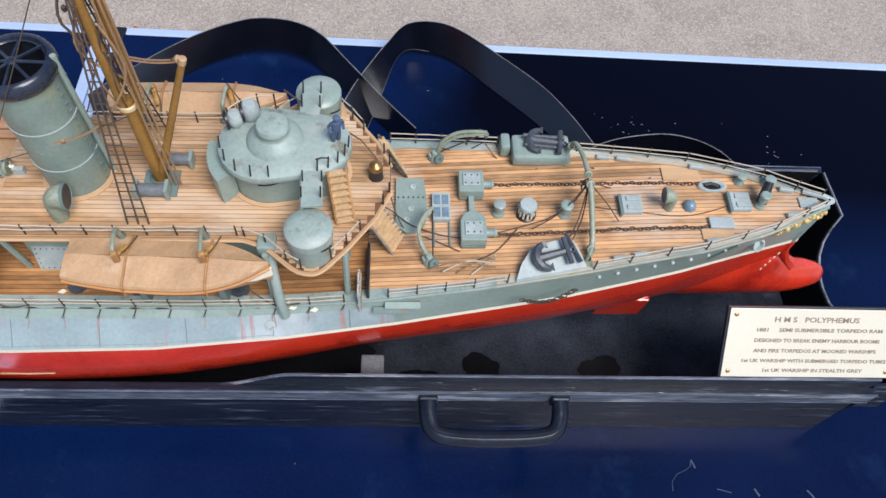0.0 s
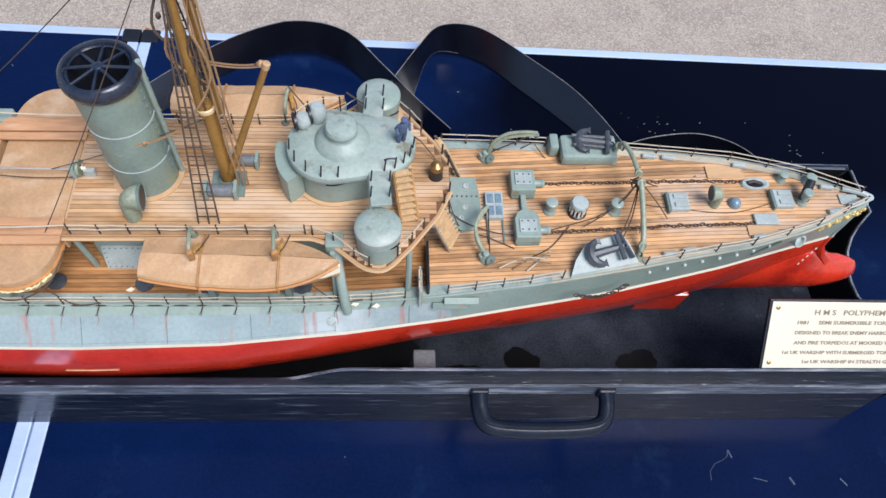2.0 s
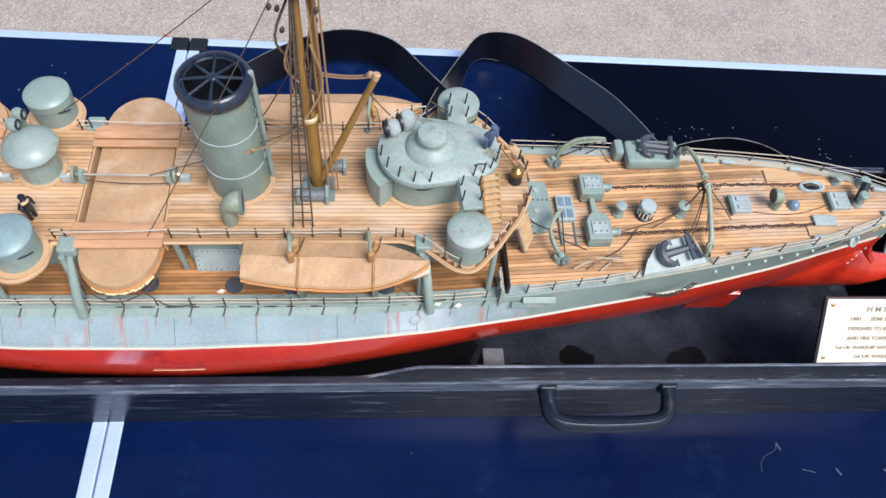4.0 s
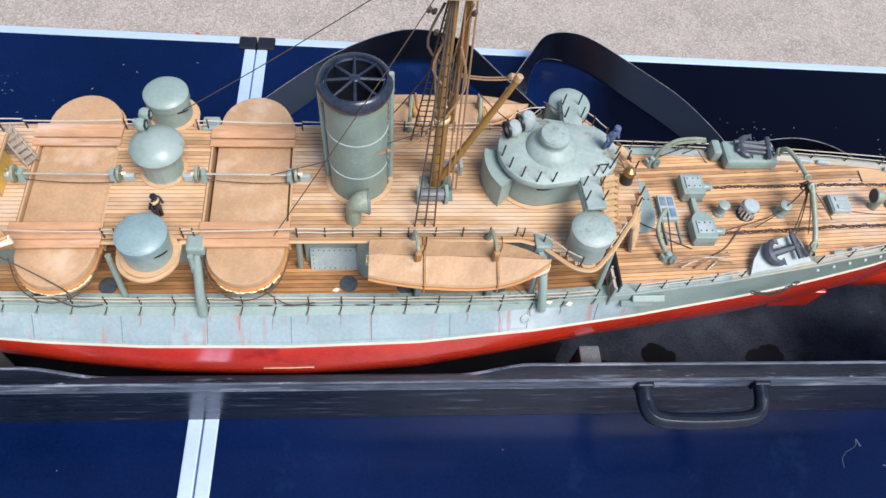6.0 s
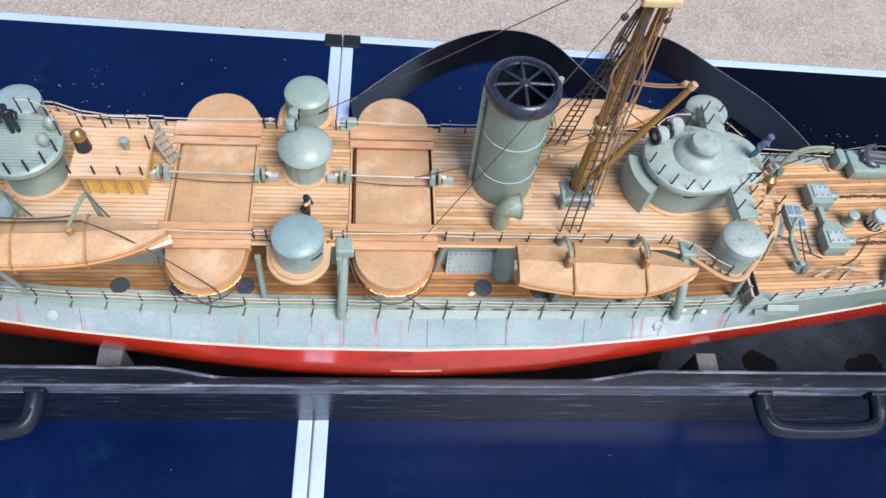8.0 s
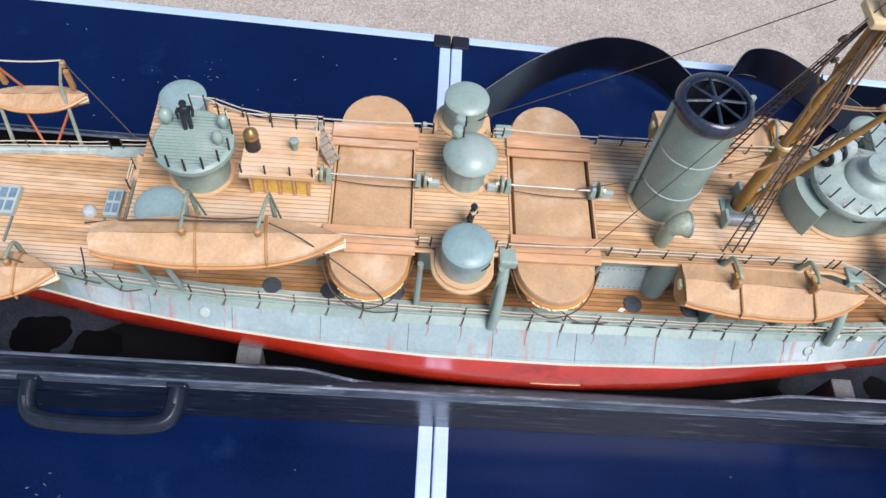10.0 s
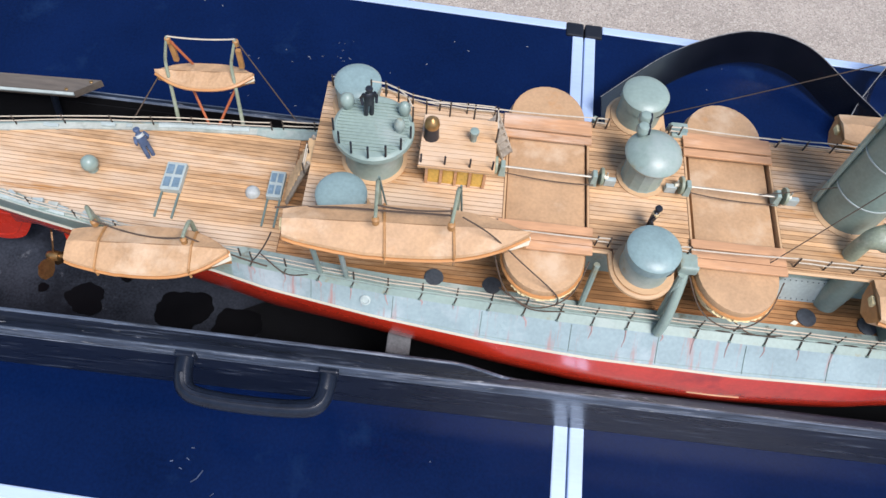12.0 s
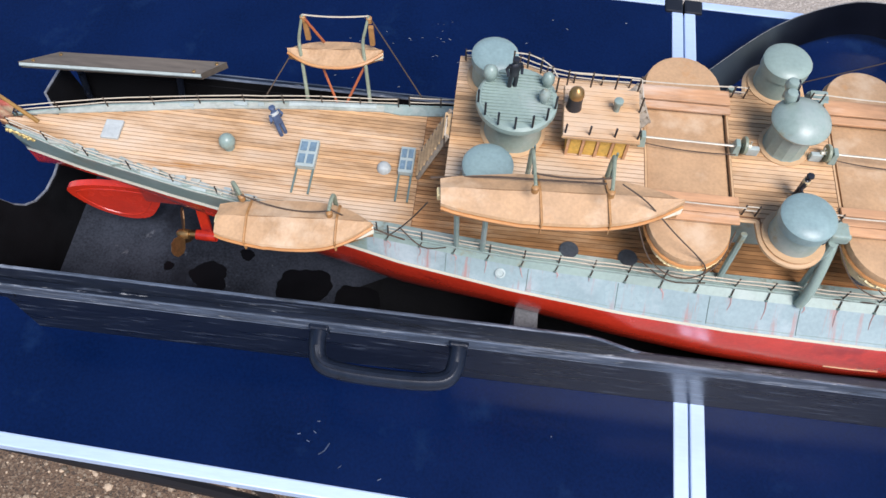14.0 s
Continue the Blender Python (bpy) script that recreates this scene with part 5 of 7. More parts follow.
# ship's boats with covers
def lifeboat(a, b, beam, depth, label, transom=False, straps=(0.3, 0.68), ridge=0.007):
    """A boat between two ends, with its canvas cover and its lashings."""
    a, b = Vector(a), Vector(b)
    d = b - a
    L = d.length
    ex = d.normalized()
    ey = Vector((-ex.y, ex.x, 0)).normalized()
    ez = Vector((0, 0, 1))
    n = 22

    def half(u):
        f = max(0.0, 1 - abs(2 * u - 1) ** 2.7)
        if transom and u < 0.35:
            e = 0.80 if transom is True else transom
            f = max(f, e + (1 - e) * (u / 0.35) ** 0.7)
        return beam / 2 * f

    def at_(u, s, z):
        return a + d * u + ey * s + ez * (z + 0.004 * (2 * u - 1) ** 2)

    hull = bmesh.new()
    rows_ = []
    for i in range(n + 1):
        u = i / n
        h = max(half(u), 0.0006)
        rows_.append([hull.verts.new(at_(u, h * f, z)) for f, z in ((-1, 0), (-0.96, -0.35 * depth), (-0.70, -0.75 * depth), (0, -depth), (0.70, -0.75 * depth), (0.96, -0.35 * depth), (1, 0))])
    for p, q in zip(rows_, rows_[1:]):
        for j in range(6):
            hull.faces.new([p[j], p[j + 1], q[j + 1], q[j]])
    hull.faces.new(rows_[0])
    hull.faces.new(rows_[-1])
    boat = part("ships_boat", hull, M_BOATSIDE, ship, label, smooth=True)
    cov = bmesh.new()
    rows_ = []
    for i in range(n + 1):
        u = i / n
        h = max(half(u) * 1.03, 0.0009)
        r = ridge * (0.55 + 0.45 * (1 - (2 * u - 1) ** 2)) + 0.0006 * math.sin(19 * u)
        if transom and i == 0:
            r *= 0.9
        w = 0.0005 * math.sin(31 * u + 1.2)
        rows_.append([cov.verts.new(at_(u, h * f, z)) for f, z in ((-1.0, -0.13 * depth), (-1.03, -0.07 * depth), (-0.98, 0.03 * depth), (-0.45, r * 0.58 + w), (0.06, r), (0.55, r * 0.50 - w), (0.98, 0.03 * depth), (1.03, -0.07 * depth), (1.0, -0.13 * depth))])
    for p, q in zip(rows_, rows_[1:]):
        for j in range(8):
            cov.faces.new([p[j], p[j + 1], q[j + 1], q[j]])
    cov.faces.new(rows_[0])
    cov.faces.new(rows_[-1])
    part("cover", cov, M_TAN, boat, "tan canvas cover drawn tight over a ridge")
    for s in (-1, 1):
        part("gunwale", tube([at_(i / n, s * max(half(i / n) * 1.05, 0.0009), -0.20 * depth) for i in range(n + 1)], 0.0016, 6), M_BOATSIDE, boat, "varnished orange gunwale", smooth=True)
    part("cover_seam", tube([at_(i / n, 0.08 * half(i / n), ridge * (0.55 + 0.45 * (1 - (2 * i / n - 1) ** 2)) + 0.0001) for i in range(1, n)], 0.0003, 4), M_TANROPE, boat, "stitched cover seam")
    cap = bmesh.new()
    rows_ = [[cap.verts.new(at_(u, f * max(half(u), 0.0006) * 1.06 + 0.0002 * f, z * depth)) for f, z in ((-1, -0.26), (-0.97, low), (0.97, low), (1, -0.26))] for u, low in ((0.885, -0.30), (0.93, -0.50), (0.97, -0.62), (1.008, -0.66))]
    for p, q in zip(rows_, rows_[1:]):
        for j in range(4):
            cap.faces.new([p[j], p[(j + 1) % 4], q[(j + 1) % 4], q[j]])
    cap.faces.new(rows_[0])
    cap.faces.new(rows_[-1])
    part("stem_cap", cap, M_WHITE, boat, "cream-painted stem")
    if transom:
        q = at_(0.0, 0.001, -0.22 * depth)
        part("sternpost", box(0.0050, 0.0075, 0.006, q.x, q.y, q.z - 0.003, rz=math.degrees(math.atan2(ex.y, ex.x)), bevel=0.001), M_HEM, boat, "cream sternpost head")
    for u in straps:
        h = half(u) * 1.05
        pts = [at_(u, h * f, z) for f, z in ((-1.03, -0.5 * depth), (-1.04, 0.0), (-0.96, 0.10 * depth), (-0.5, ridge * 0.68), (0.08, ridge * 1.08), (0.55, ridge * 0.68), (0.97, 0.1 * depth), (1.04, 0), (1.03, -0.4 * depth))]
        part("lashing", tube(pts, 0.0011, 5, flat=0.5), M_OCHRE, boat, "ochre-brown lashing")
    return boat


def davit(foot, knee, tip, r, label="curved worn olive-grey davit", block=True):
    foot, knee, tip = Vector(foot), Vector(knee), Vector(tip)
    dv = part("davit", tube(curve([foot, foot.lerp(knee, 0.6), knee, knee.lerp(tip, 0.5) + Vector((0, 0, 0.002)), tip], 5), [r * (1.15 - 0.45 * i / 20) for i in range(21)], 8), M_OLIVE, ship, label, smooth=True)
    part("shoe", lathe([(r * 1.8, -0.001), (r * 1.8, 0.002), (r * 1.1, 0.005)], *foot, 10), M_GREYD, dv, smooth=True)
    if block:
        part("block", lathe([(0, -0.005), (0.0026, -0.003), (0.0026, 0.002), (0, 0.004)], tip.x, tip.y, tip.z - 0.004, 10), M_OCHRE, dv, "wooden fall block", smooth=True)
    return dv


# port and starboard amidships
for s in (-1, 1):
    out = 0.0045 if s > 0 else 0.0
    lifeboat((0.075, s * (0.0795 + out), 0.270), (0.227, s * (0.0835 + out), 0.268), 0.0440 - 1.9 * out, 0.024, "tan covered ship's boat stowed beside the raised deck", transom=0.74, straps=(0.30, 0.70))
    for x in (0.112, 0.176):
        davit((x, s * 0.0585, UD), (x + 0.001, s * 0.063, UD + 0.018), (x + 0.003, s * 0.083, UD + 0.020), 0.0019)
        part("chock", box(0.006, 0.018, 0.044, x + 0.006, s * 0.074, DK + 0.001, bevel=0.001, taper=(0.7, 1.2)), M_GREYD, ship, "dark grey boat chock")
# long boat on the port quarter, swung out
lifeboat((-0.3625, -0.1000, 0.327), (-0.194, -0.0790, 0.310), 0.039, 0.022, "tan covered long boat hanging from quarter davits", transom=0.5, straps=(0.40, 0.68))
davit((-0.303, -0.056, UD), (-0.303, -0.062, 0.335), (-0.300, -0.098, 0.346), 0.0017)
davit((-0.246, -0.056, UD), (-0.247, -0.062, 0.336), (-0.250, -0.096, 0.346), 0.0017)
for x, y in ((-0.352, -0.080), (-0.330, -0.082)):
    part("boat_prop", tube([(x, y + 0.008, DK), (x, y - 0.008, 0.300)], 0.0022, 8), M_GREY, ship, "grey boat prop")
part("boat_gripe", tube(curve([(-0.2430, -0.0900, 0.345), (-0.222, -0.0895, 0.325), (-0.195, -0.0915, 0.292), (-0.1655, -0.0998, 0.264), (-0.1640, -0.1003, 0.247)], 5), 0.0006, 5), M_ROPE, ship, "dark boat gripe")
part("davit_span", tube(sag((-0.300, -0.088, 0.345), (-0.250, -0.086, 0.345), 0.003), 0.0007, 5), M_ROPE, ship, "dark davit span")
part("painter", tube(sag((-0.371, -0.103, 0.32), (-0.410, -0.072, deck_z(-0.41) + 0.004), 0.004), 0.0006, 5), M_ROPE, ship, "dark painter")
# boat on the port side aft
lifeboat((-0.5420, -0.0905, 0.240), (-0.4185, -0.0850, 0.245), 0.041, 0.020, "tan covered boat hanging over the port side aft", transom=0.62, straps=(0.20, 0.78))
davit((-0.537, -0.056, deck_z(-0.537)), (-0.535, -0.060, 0.250), (-0.524, -0.074, 0.256), 0.0020)
davit((-0.452, -0.062, deck_z(-0.452)), (-0.452, -0.064, 0.252), (-0.452, -0.082, 0.258), 0.0020)
part("davit_span", tube(sag((-0.524, -0.074, 0.256), (-0.452, -0.082, 0.258), 0.010), 0.0007, 5), M_ROPE, ship, "dark davit span")
part("boat_gripe", tube(sag((-0.452, -0.080, 0.258), (-0.395, -0.076, deck_z(-0.4) + 0.008), 0.003), 0.0007, 5), M_ROPE, ship, "dark boat gripe")
# small boat on the starboard side aft
lifeboat((-0.520, 0.0820, 0.248), (-0.4365, 0.0915, 0.246), 0.027, 0.012, "small tan covered boat hanging from starboard davits", straps=(), ridge=0.004)
davit((-0.5035, 0.0605, deck_z(-0.5)), (-0.508, 0.083, 0.262), (-0.503, 0.091, 0.287), 0.0016)
davit((-0.4465, 0.0660, deck_z(-0.446)), (-0.452, 0.087, 0.262), (-0.446, 0.095, 0.288), 0.0016)
part("davit_span", tube(sag((-0.503, 0.091, 0.287), (-0.446, 0.095, 0.288), 0.002), 0.0007, 5), M_LINE, ship, "pale davit span")
part("guy", tube([(-0.446, 0.095, 0.288), (-0.40, 0.078, deck_z(-0.40) + 0.004)], 0.0006, 5), M_ROPE, ship, "dark guy")
part("guy", tube([(-0.519, 0.080, 0.245), (-0.545, 0.056, deck_z(-0.545))], 0.0006, 5), M_ROPE, ship, "dark guy")
for x0, x1 in ((-0.4765, -0.492), (-0.469, -0.452)):
    part("boat_brace", tube([(x0, 0.0625, deck_z(-0.47)), (x1, 0.083, 0.238)], 0.0012, 6), M_REDBROWN, ship, "red-brown brace")
part("boat_brace", tube([(-0.501, 0.090, 0.283), (-0.488, 0.091, 0.256)], 0.0012, 6), M_REDBROWN, ship, "red-brown brace")
for x in (-0.502, -0.4445):
    part("fall", box(0.0046, 0.004, 0.022, x, 0.092, 0.257, bevel=0.001), M_OCHRE, ship, "wooden fall blocks")

# guard rails round the main deck
def edge(xs, s, inset=0.0025):
    return [(x, s * (lin(HALF_DK, x) - inset), deck_z(x)) for x in xs]


xs = [-0.41 + 0.0288 * i for i in range(25)]
runs = random.Random(14)
for s in (-1, 1):
    stanchions(edge(xs, s, 0.001), 0.013)
    for x in xs:
        p, q = hull_at(x, 0.0, 0.0010), hull_at(x - 0.002, 0.29, 0.0008)
        part("rail_stay", tube([(p[0], s * -p[1], p[2]), (q[0], s * -q[1], q[2])], 0.0006, 5), M_IRON, ship, "dark rail stay on the hull")
        part("stay_foot", lathe([(0.0012, -0.0006), (0.0012, 0.0006), (0, 0.0010)], q[0], s * -q[1], q[2], 8, s * -40 + 90 - 40, 0, 0), M_GREYD, ship, "round stay foot", smooth=True)
    for x in xs:
        if runs.random() < 0.7:
            x1, v1 = x + runs.uniform(-0.004, 0.002), runs.uniform(0.40, 0.75)
            mid = hull_at((x + x1) / 2 + runs.uniform(-0.002, 0.002), (0.30 + v1) / 2, 0.0001)
            p, q = hull_at(x - 0.002, 0.30, 0.0001), hull_at(x1, v1, 0.0001)
            part("rust_run", tube(curve([(u[0], s * -u[1], u[2]) for u in (p, mid, q)], 4), [0.0009, 0.0011, 0.0008, 0.0008, 0.0007, 0.0007, 0.0005, 0.0004, 0.0002], 5, flat=0.5), M_RUN, ship, "pinkish rust run on the plating")
    part("waterway", tube([(x, s * (lin(HALF_DK, x) - 0.001), DK + sheer(x) + 0.0012) for x in [-0.76 + 0.0245 * i for i in range(61)]], 0.0014, 6), M_GREY, ship, "grey gunwale edging")
    stanchions(edge([0.318, 0.342, 0.366, 0.390, 0.418], s), 0.014)
    stanchions(edge([0.492, 0.523, 0.556, 0.590, 0.624, 0.655, 0.684, 0.704], s), 0.013)
    stanchions(edge([-0.42, -0.455, -0.49, -0.525, -0.56, -0.60, -0.64, -0.68, -0.72, -0.755], s), 0.012)
    part("gun_rail_block", tube([(x, s * (lin(HALF_DK, x) - 0.0035), deck_z(x) + 0.0015) for x in (-0.44, -0.46, -0.48, -0.50, -0.52)] if s > 0 else [(x, s * (lin(HALF_DK, x) - 0.0035), deck_z(x) + 0.0015) for x in (-0.57, -0.60, -0.63)], 0.0026, 6), M_BED, ship, "pale grey bulwark strip")
rb = random.Random(11)
for i in range(26):
    x = -0.53 - 0.0072 * i
    part("stowed_gear", box(rb.uniform(0.006, 0.014), rb.uniform(0.003, 0.006), rb.uniform(0.003, 0.006), x, -(lin(HALF_DK, x) - rb.uniform(0.003, 0.007)), deck_z(x) + 0.001, rz=rb.uniform(-34, 12), bevel=0.0008), (M_BED, M_QUARTER, M_TOWER)[i % 3], ship, "grey stowed gear on the gunwale")
for i in range(3):
    x = -0.545 - 0.018 * i - 0.03 * (i > 1)
    part("stowed_gear", box(rb.uniform(0.005, 0.014), 0.004, rb.uniform(0.002, 0.005), x, lin(HALF_DK, x) - 0.0045, deck_z(x), rz=rb.uniform(0, 12), bevel=0.0006), M_BED, ship, "pale stowed gear on the gunwale")
# guard rails round the raised deck
for a, b, n in ((0.016, 0.200, 8), (-0.138, -0.128, 1), (-0.076, -0.067, 1), (-0.36, -0.222, 6)):
    for s in (-1, 1):
        stanchions([(a + (b - a) * i / n, s * (upper_half(a + (b - a) * i / n) - 0.003), UD + 0.0009) for i in range(n + 1)], 0.012)
for s in (-1, 1):
    stanchions([(x, s * (upper_half(x) - 0.0025), UD + 0.001) for x in (0.2745, 0.2860, 0.2960)], 0.013, rails=(1.0,))
    stanchions([(x, s * (upper_half(x) - 0.0025), UD + 0.001) for x in (0.2060, 0.2230, 0.2400, 0.2520)], 0.012, rails=(1.0,))
    for y in (0.014, 0.026):
        part("post", tube([(0.3185 - 0.4 * (y - 0.014), s * y, UD + 0.001), (0.3185 - 0.4 * (y - 0.014), s * y, UD + 0.014)], 0.0008, 6), M_BLACK, ship, "short black post")
    # break of the deck: a dark low bulkhead with a pale folding screen before it
    part("break_bulkhead", box(0.0024, 0.046, 0.024, 0.3010, s * 0.060, DK + 0.0012, bevel=0.0006), M_BLACK, ship, "low black bulkhead at the break of the deck")
    scr = part("folding_screen", box(0.0016, 0.022, 0.026, 0.2950, s * 0.078, DK + 0.0012, bevel=0.0005), M_GREYWOOD, ship, "weathered folding screen")
    for y in (0.067, 0.078, 0.089):
        part("post", tube([(0.2938, s * y, DK), (0.2938, s * y, DK + 0.031)], 0.0011, 6), M_BED, scr, "pale grey post")
    for z in (0.012, 0.028):
        part("rail", tube([(0.2932, s * 0.066, DK + z), (0.2932, s * 0.090, DK + z)], 0.0008, 6), M_LINE, scr, "pale rail")
    part("life_line", tube(sag((-0.222, s * 0.056, UD + 0.012), (-0.138, s * 0.058, UD + 0.012), 0.001), 0.0006, 5), M_LINE, ship, "pale life line")
    part("life_line", tube(sag((-0.067, s * 0.058, UD + 0.012), (0.016, s * 0.056, UD + 0.012), 0.001), 0.0006, 5), M_LINE, ship, "pale life line")

# curved outboard brackets that carry the raised deck's wings
for s in (-1, 1):
    for x, dx in ((-0.0695, 0.004), (0.2315, -0.008)):
        br = part("wing_bracket", tube(curve([(x, s * 0.0925, 0.2005), (x + dx * 0.3, s * 0.088, 0.222), (x + dx * 0.7, s * 0.074, 0.250), (x + dx, s * 0.062, 0.267)], 5), 0.0042, 10), M_GREY, ship, "thick curved grey bracket", smooth=True)
        part("head", box(0.015, 0.015, 0.010, x + dx, s * 0.063, 0.2635, bevel=0.002), M_GREY, br, "square grey head")
    for x, y in ((-0.135, 0.079), (-0.070, 0.080), (0.222, 0.080), (0.284, 0.078)):
        part("strut", tube([(x, s * y, DK), (x, s * (y - 0.008), UD - 0.004)], 0.0026, 8), M_GREY, ship, "grey deck strut")
for x, y in ((0.0567, -0.0659), (-0.0174, -0.0636), (0.108, -0.068), (-0.153, -0.0655), (-0.258, -0.066), (0.192, -0.070), (-0.209, -0.068)):
    part("coal_scuttle", lathe([(0, 0), (0.0082, 0), (0.0082, 0.0012), (0.006, 0.0016), (0, 0.0016)], x, y, DK + 0.0009, 18), M_ANCHOR, ship, "dark round coal scuttle", smooth=True)


# forecastle
def block(x0, x1, y0, y1, h, name, material, label, lift=0.0, bevel=0.001, parent=None):
    xm = (x0 + x1) / 2
    return part(name, box(x1 - x0, y1 - y0, h, xm, (y0 + y1) / 2, deck_z(xm) + lift, bevel=bevel), material, parent or ship, label)


for y0, y1, rounded in ((0.0145, 0.0380, False), (-0.0365, -0.0145, True)):
    w = block(0.3800, 0.4025, y0, y1, 0.0125, "chain_stopper_box", M_GREY, "grey-green chain stopper box")
    if rounded:
        part("round_end", lathe([(0.0105, 0), (0.0105, 0.0122), (0, 0.0125)], 0.3915, y1 - 0.002, deck_z(0.39), 20), M_GREY, w, smooth=True)
    part("lid", box(0.0155, 0.0135, 0.0014, 0.3915, (y0 + y1) / 2 + 0.001, deck_z(0.39) + 0.0125, bevel=0.0004), M_BED, w, "pale bolted lid")
    for dx in (-0.0055, 0.0, 0.0055):
        for dy in (-0.0045, 0.0045):
            part("bolt", lathe([(0.0008, 0), (0.0008, 0.0006), (0, 0.0009)], 0.3915 + dx, (y0 + y1) / 2 + 0.001 + dy, deck_z(0.39) + 0.0138, 6), M_ANCHOR, w)
    part("chain_pipe", lathe([(0.0038, 0), (0.0034, 0.006), (0.0042, 0.008), (0.0030, 0.010), (0, 0.010)], 0.4020, (y0 + y1) / 2, deck_z(0.40) + 0.006, 12, 0, 90, 0), M_GREY, w, "stub chain pipe", smooth=True)
    block(0.3805, 0.4020, y0 - 0.0015, y0, 0.003, "plinth", M_GREYD, "", parent=w)
block(0.3885, 0.3935, -0.0145, 0.0145, 0.006, "link_bar", M_GREY, "grey link bar")


def bollard(x, y, r, h, label="grey-green bollard"):
    return part("bollard", lathe([(r * 1.15, 0), (r * 1.1, 0.0015), (r * 0.82, 0.003), (r * 0.78, h * 0.72), (r * 1.0, h * 0.78), (r * 1.02, h * 0.95), (r * 0.8, h), (0, h)], x, y, deck_z(x), 20), M_GREY, ship, label, smooth=True)


bollard(0.4150, -0.0015, 0.0054, 0.0150)
bollard(0.4735, -0.0055, 0.0055, 0.0150)
z = deck_z(0.439)
cap = part("capstan", lathe([(0.0088, 0), (0.0088, 0.0016), (0.0068, 0.003), (0.0060, 0.010), (0, 0.010)], 0.4395, -0.0045, z, 24), M_BLACK, ship, "grey capstan with black and white whelps", smooth=True)
for i in range(12):
    a = 2 * math.pi * i / 12
    part("whelp", box(0.0022, 0.0017, 0.0085, 0.4395 + 0.0066 * math.cos(a), -0.0045 + 0.0066 * math.sin(a), z + 0.0022, rz=math.degrees(a), bevel=0.0003), M_WHITE, cap, "white whelp")
part("head", lathe([(0.0064, 0.0105), (0.0078, 0.0112), (0.0080, 0.0155), (0.0072, 0.0168), (0.003, 0.0173), (0, 0.0173)], 0.4395, -0.0045, z, 24), M_BED, cap, "grey capstan head", smooth=True)
for i in range(8):
    a = 2 * math.pi * i / 8
    part("bar_socket", box(0.0022, 0.0018, 0.002, 0.4395 + 0.0077 * math.cos(a), -0.0045 + 0.0077 * math.sin(a), z + 0.0128, rz=math.degrees(a)), M_GREYD, cap)


def chain(a, b, n):
    """A stud chain, each link a flattened ring, lying on the deck; every second link on edge."""
    bm = bmesh.new()
    a, b = Vector(a), Vector(b)
    rc = random.Random(int(a.y * 1e4))
    turn = math.atan2(b.y - a.y, b.x - a.x)
    for i in range(n):
        p = a.lerp(b, i / (n - 1)) + Vector((0, rc.uniform(-0.0008, 0.0008), 0))
        p.z = deck_z(p.x) + 0.0012
        m = Matrix.Translation(p) @ Matrix.Rotation(turn + rc.uniform(-0.3, 0.3), 4, "Z") @ Matrix.Rotation(math.radians(90 if i % 2 else 15), 4, "X")
        tube([m @ Vector((0.0024 * math.cos(t), 0.0013 * math.sin(t), 0)) for t in [math.pi * k / 5 for k in range(11)]], 0.00045, 5, bm=bm, caps=False)
    c = part("anchor_chain", bm, M_RUST, ship, "rusty iron anchor chain laid along the deck")
    return tagged(c, kind="stuff")


chain((0.413, 0.0285, 0), (0.600, 0.0220, 0), 58)
chain((0.413, -0.0255, 0), (0.606, -0.0245, 0), 60)
for x, y, h in ((0.5235, -0.0005, 0.0055), (0.6205, 0.0, 0.005)):
    hb = block(x, x + 0.018, y - 0.0095, y + 0.0095, h, "deck_hatch", M_BED, "pale grey-green deck hatch with two bars")
    for k in (-1, 1):
        part("bar", box(0.012, 0.0045, 0.0012, x + 0.010, y + k * 0.0045, deck_z(x + 0.01) + h, bevel=0.0004), M_BED, hb, "pale bar")
    part("coaming", box(0.002, 0.021, h, x - 0.001, y, deck_z(x)), M_GREYD, hb)
cowl(0.5655, -0.003, deck_z(0.5655), 0.019, 0.0060, 178)
part("ships_bell", lathe([(0.0060, 0), (0.0058, 0.002), (0.0050, 0.0045), (0.003, 0.0065), (0, 0.0072)], 0.5845, -0.0025, deck_z(0.584), 20), M_PANE, ship, "polished blue-grey dome", smooth=True)
for x, y in ((0.6095, 0.0195),):
    hw = part("hawse_pipe", lathe([(0.0045, 0.0004), (0.0062, 0.0022), (0.0075, 0.0020), (0.0082, 0.0)], x, y, deck_z(x), 24, 0, 0, 0, sx=1.7, sy=0.85), M_BED, ship, "oval grey hawse pipe", smooth=True)
    part("hole", lathe([(0, 0.0006), (0.0055, 0.0006)], x, y, deck_z(x), 24, sx=1.7, sy=0.85), M_BLACK, hw, "black opening")
    part("chain_end", tube([(x - 0.008, y, deck_z(x) + 0.0025), (x - 0.002, y + 0.001, deck_z(x) + 0.003), (x + 0.005, y, deck_z(x) + 0.001)], 0.0016, 6), M_IRON, hw)
for x0, x1, y0, y1 in ((0.566, 0.602, 0.0265, 0.0405), (0.590, 0.618, -0.0375, -0.0275)):
    block(x0, x1, y0, y1, 0.0008, "deck_pad", M_PALEDECK, "pale bare wooden deck pad", bevel=0.0)
block(0.598, 0.620, -0.0265, -0.0150, 0.003, "deck_plate", M_BED, "pale riveted deck plate", bevel=0.001)
bk = bollard(0.6475, -0.002, 0.0046, 0.017, "dark pawl bitt near the stem")
part("bitt_arm", tube([(0.6475, -0.002, deck_z(0.65) + 0.004), (0.6520, 0.010, deck_z(0.65) + 0.019)], [0.005, 0.004], 10), M_BLACK, bk, "black leaning arm", smooth=True)
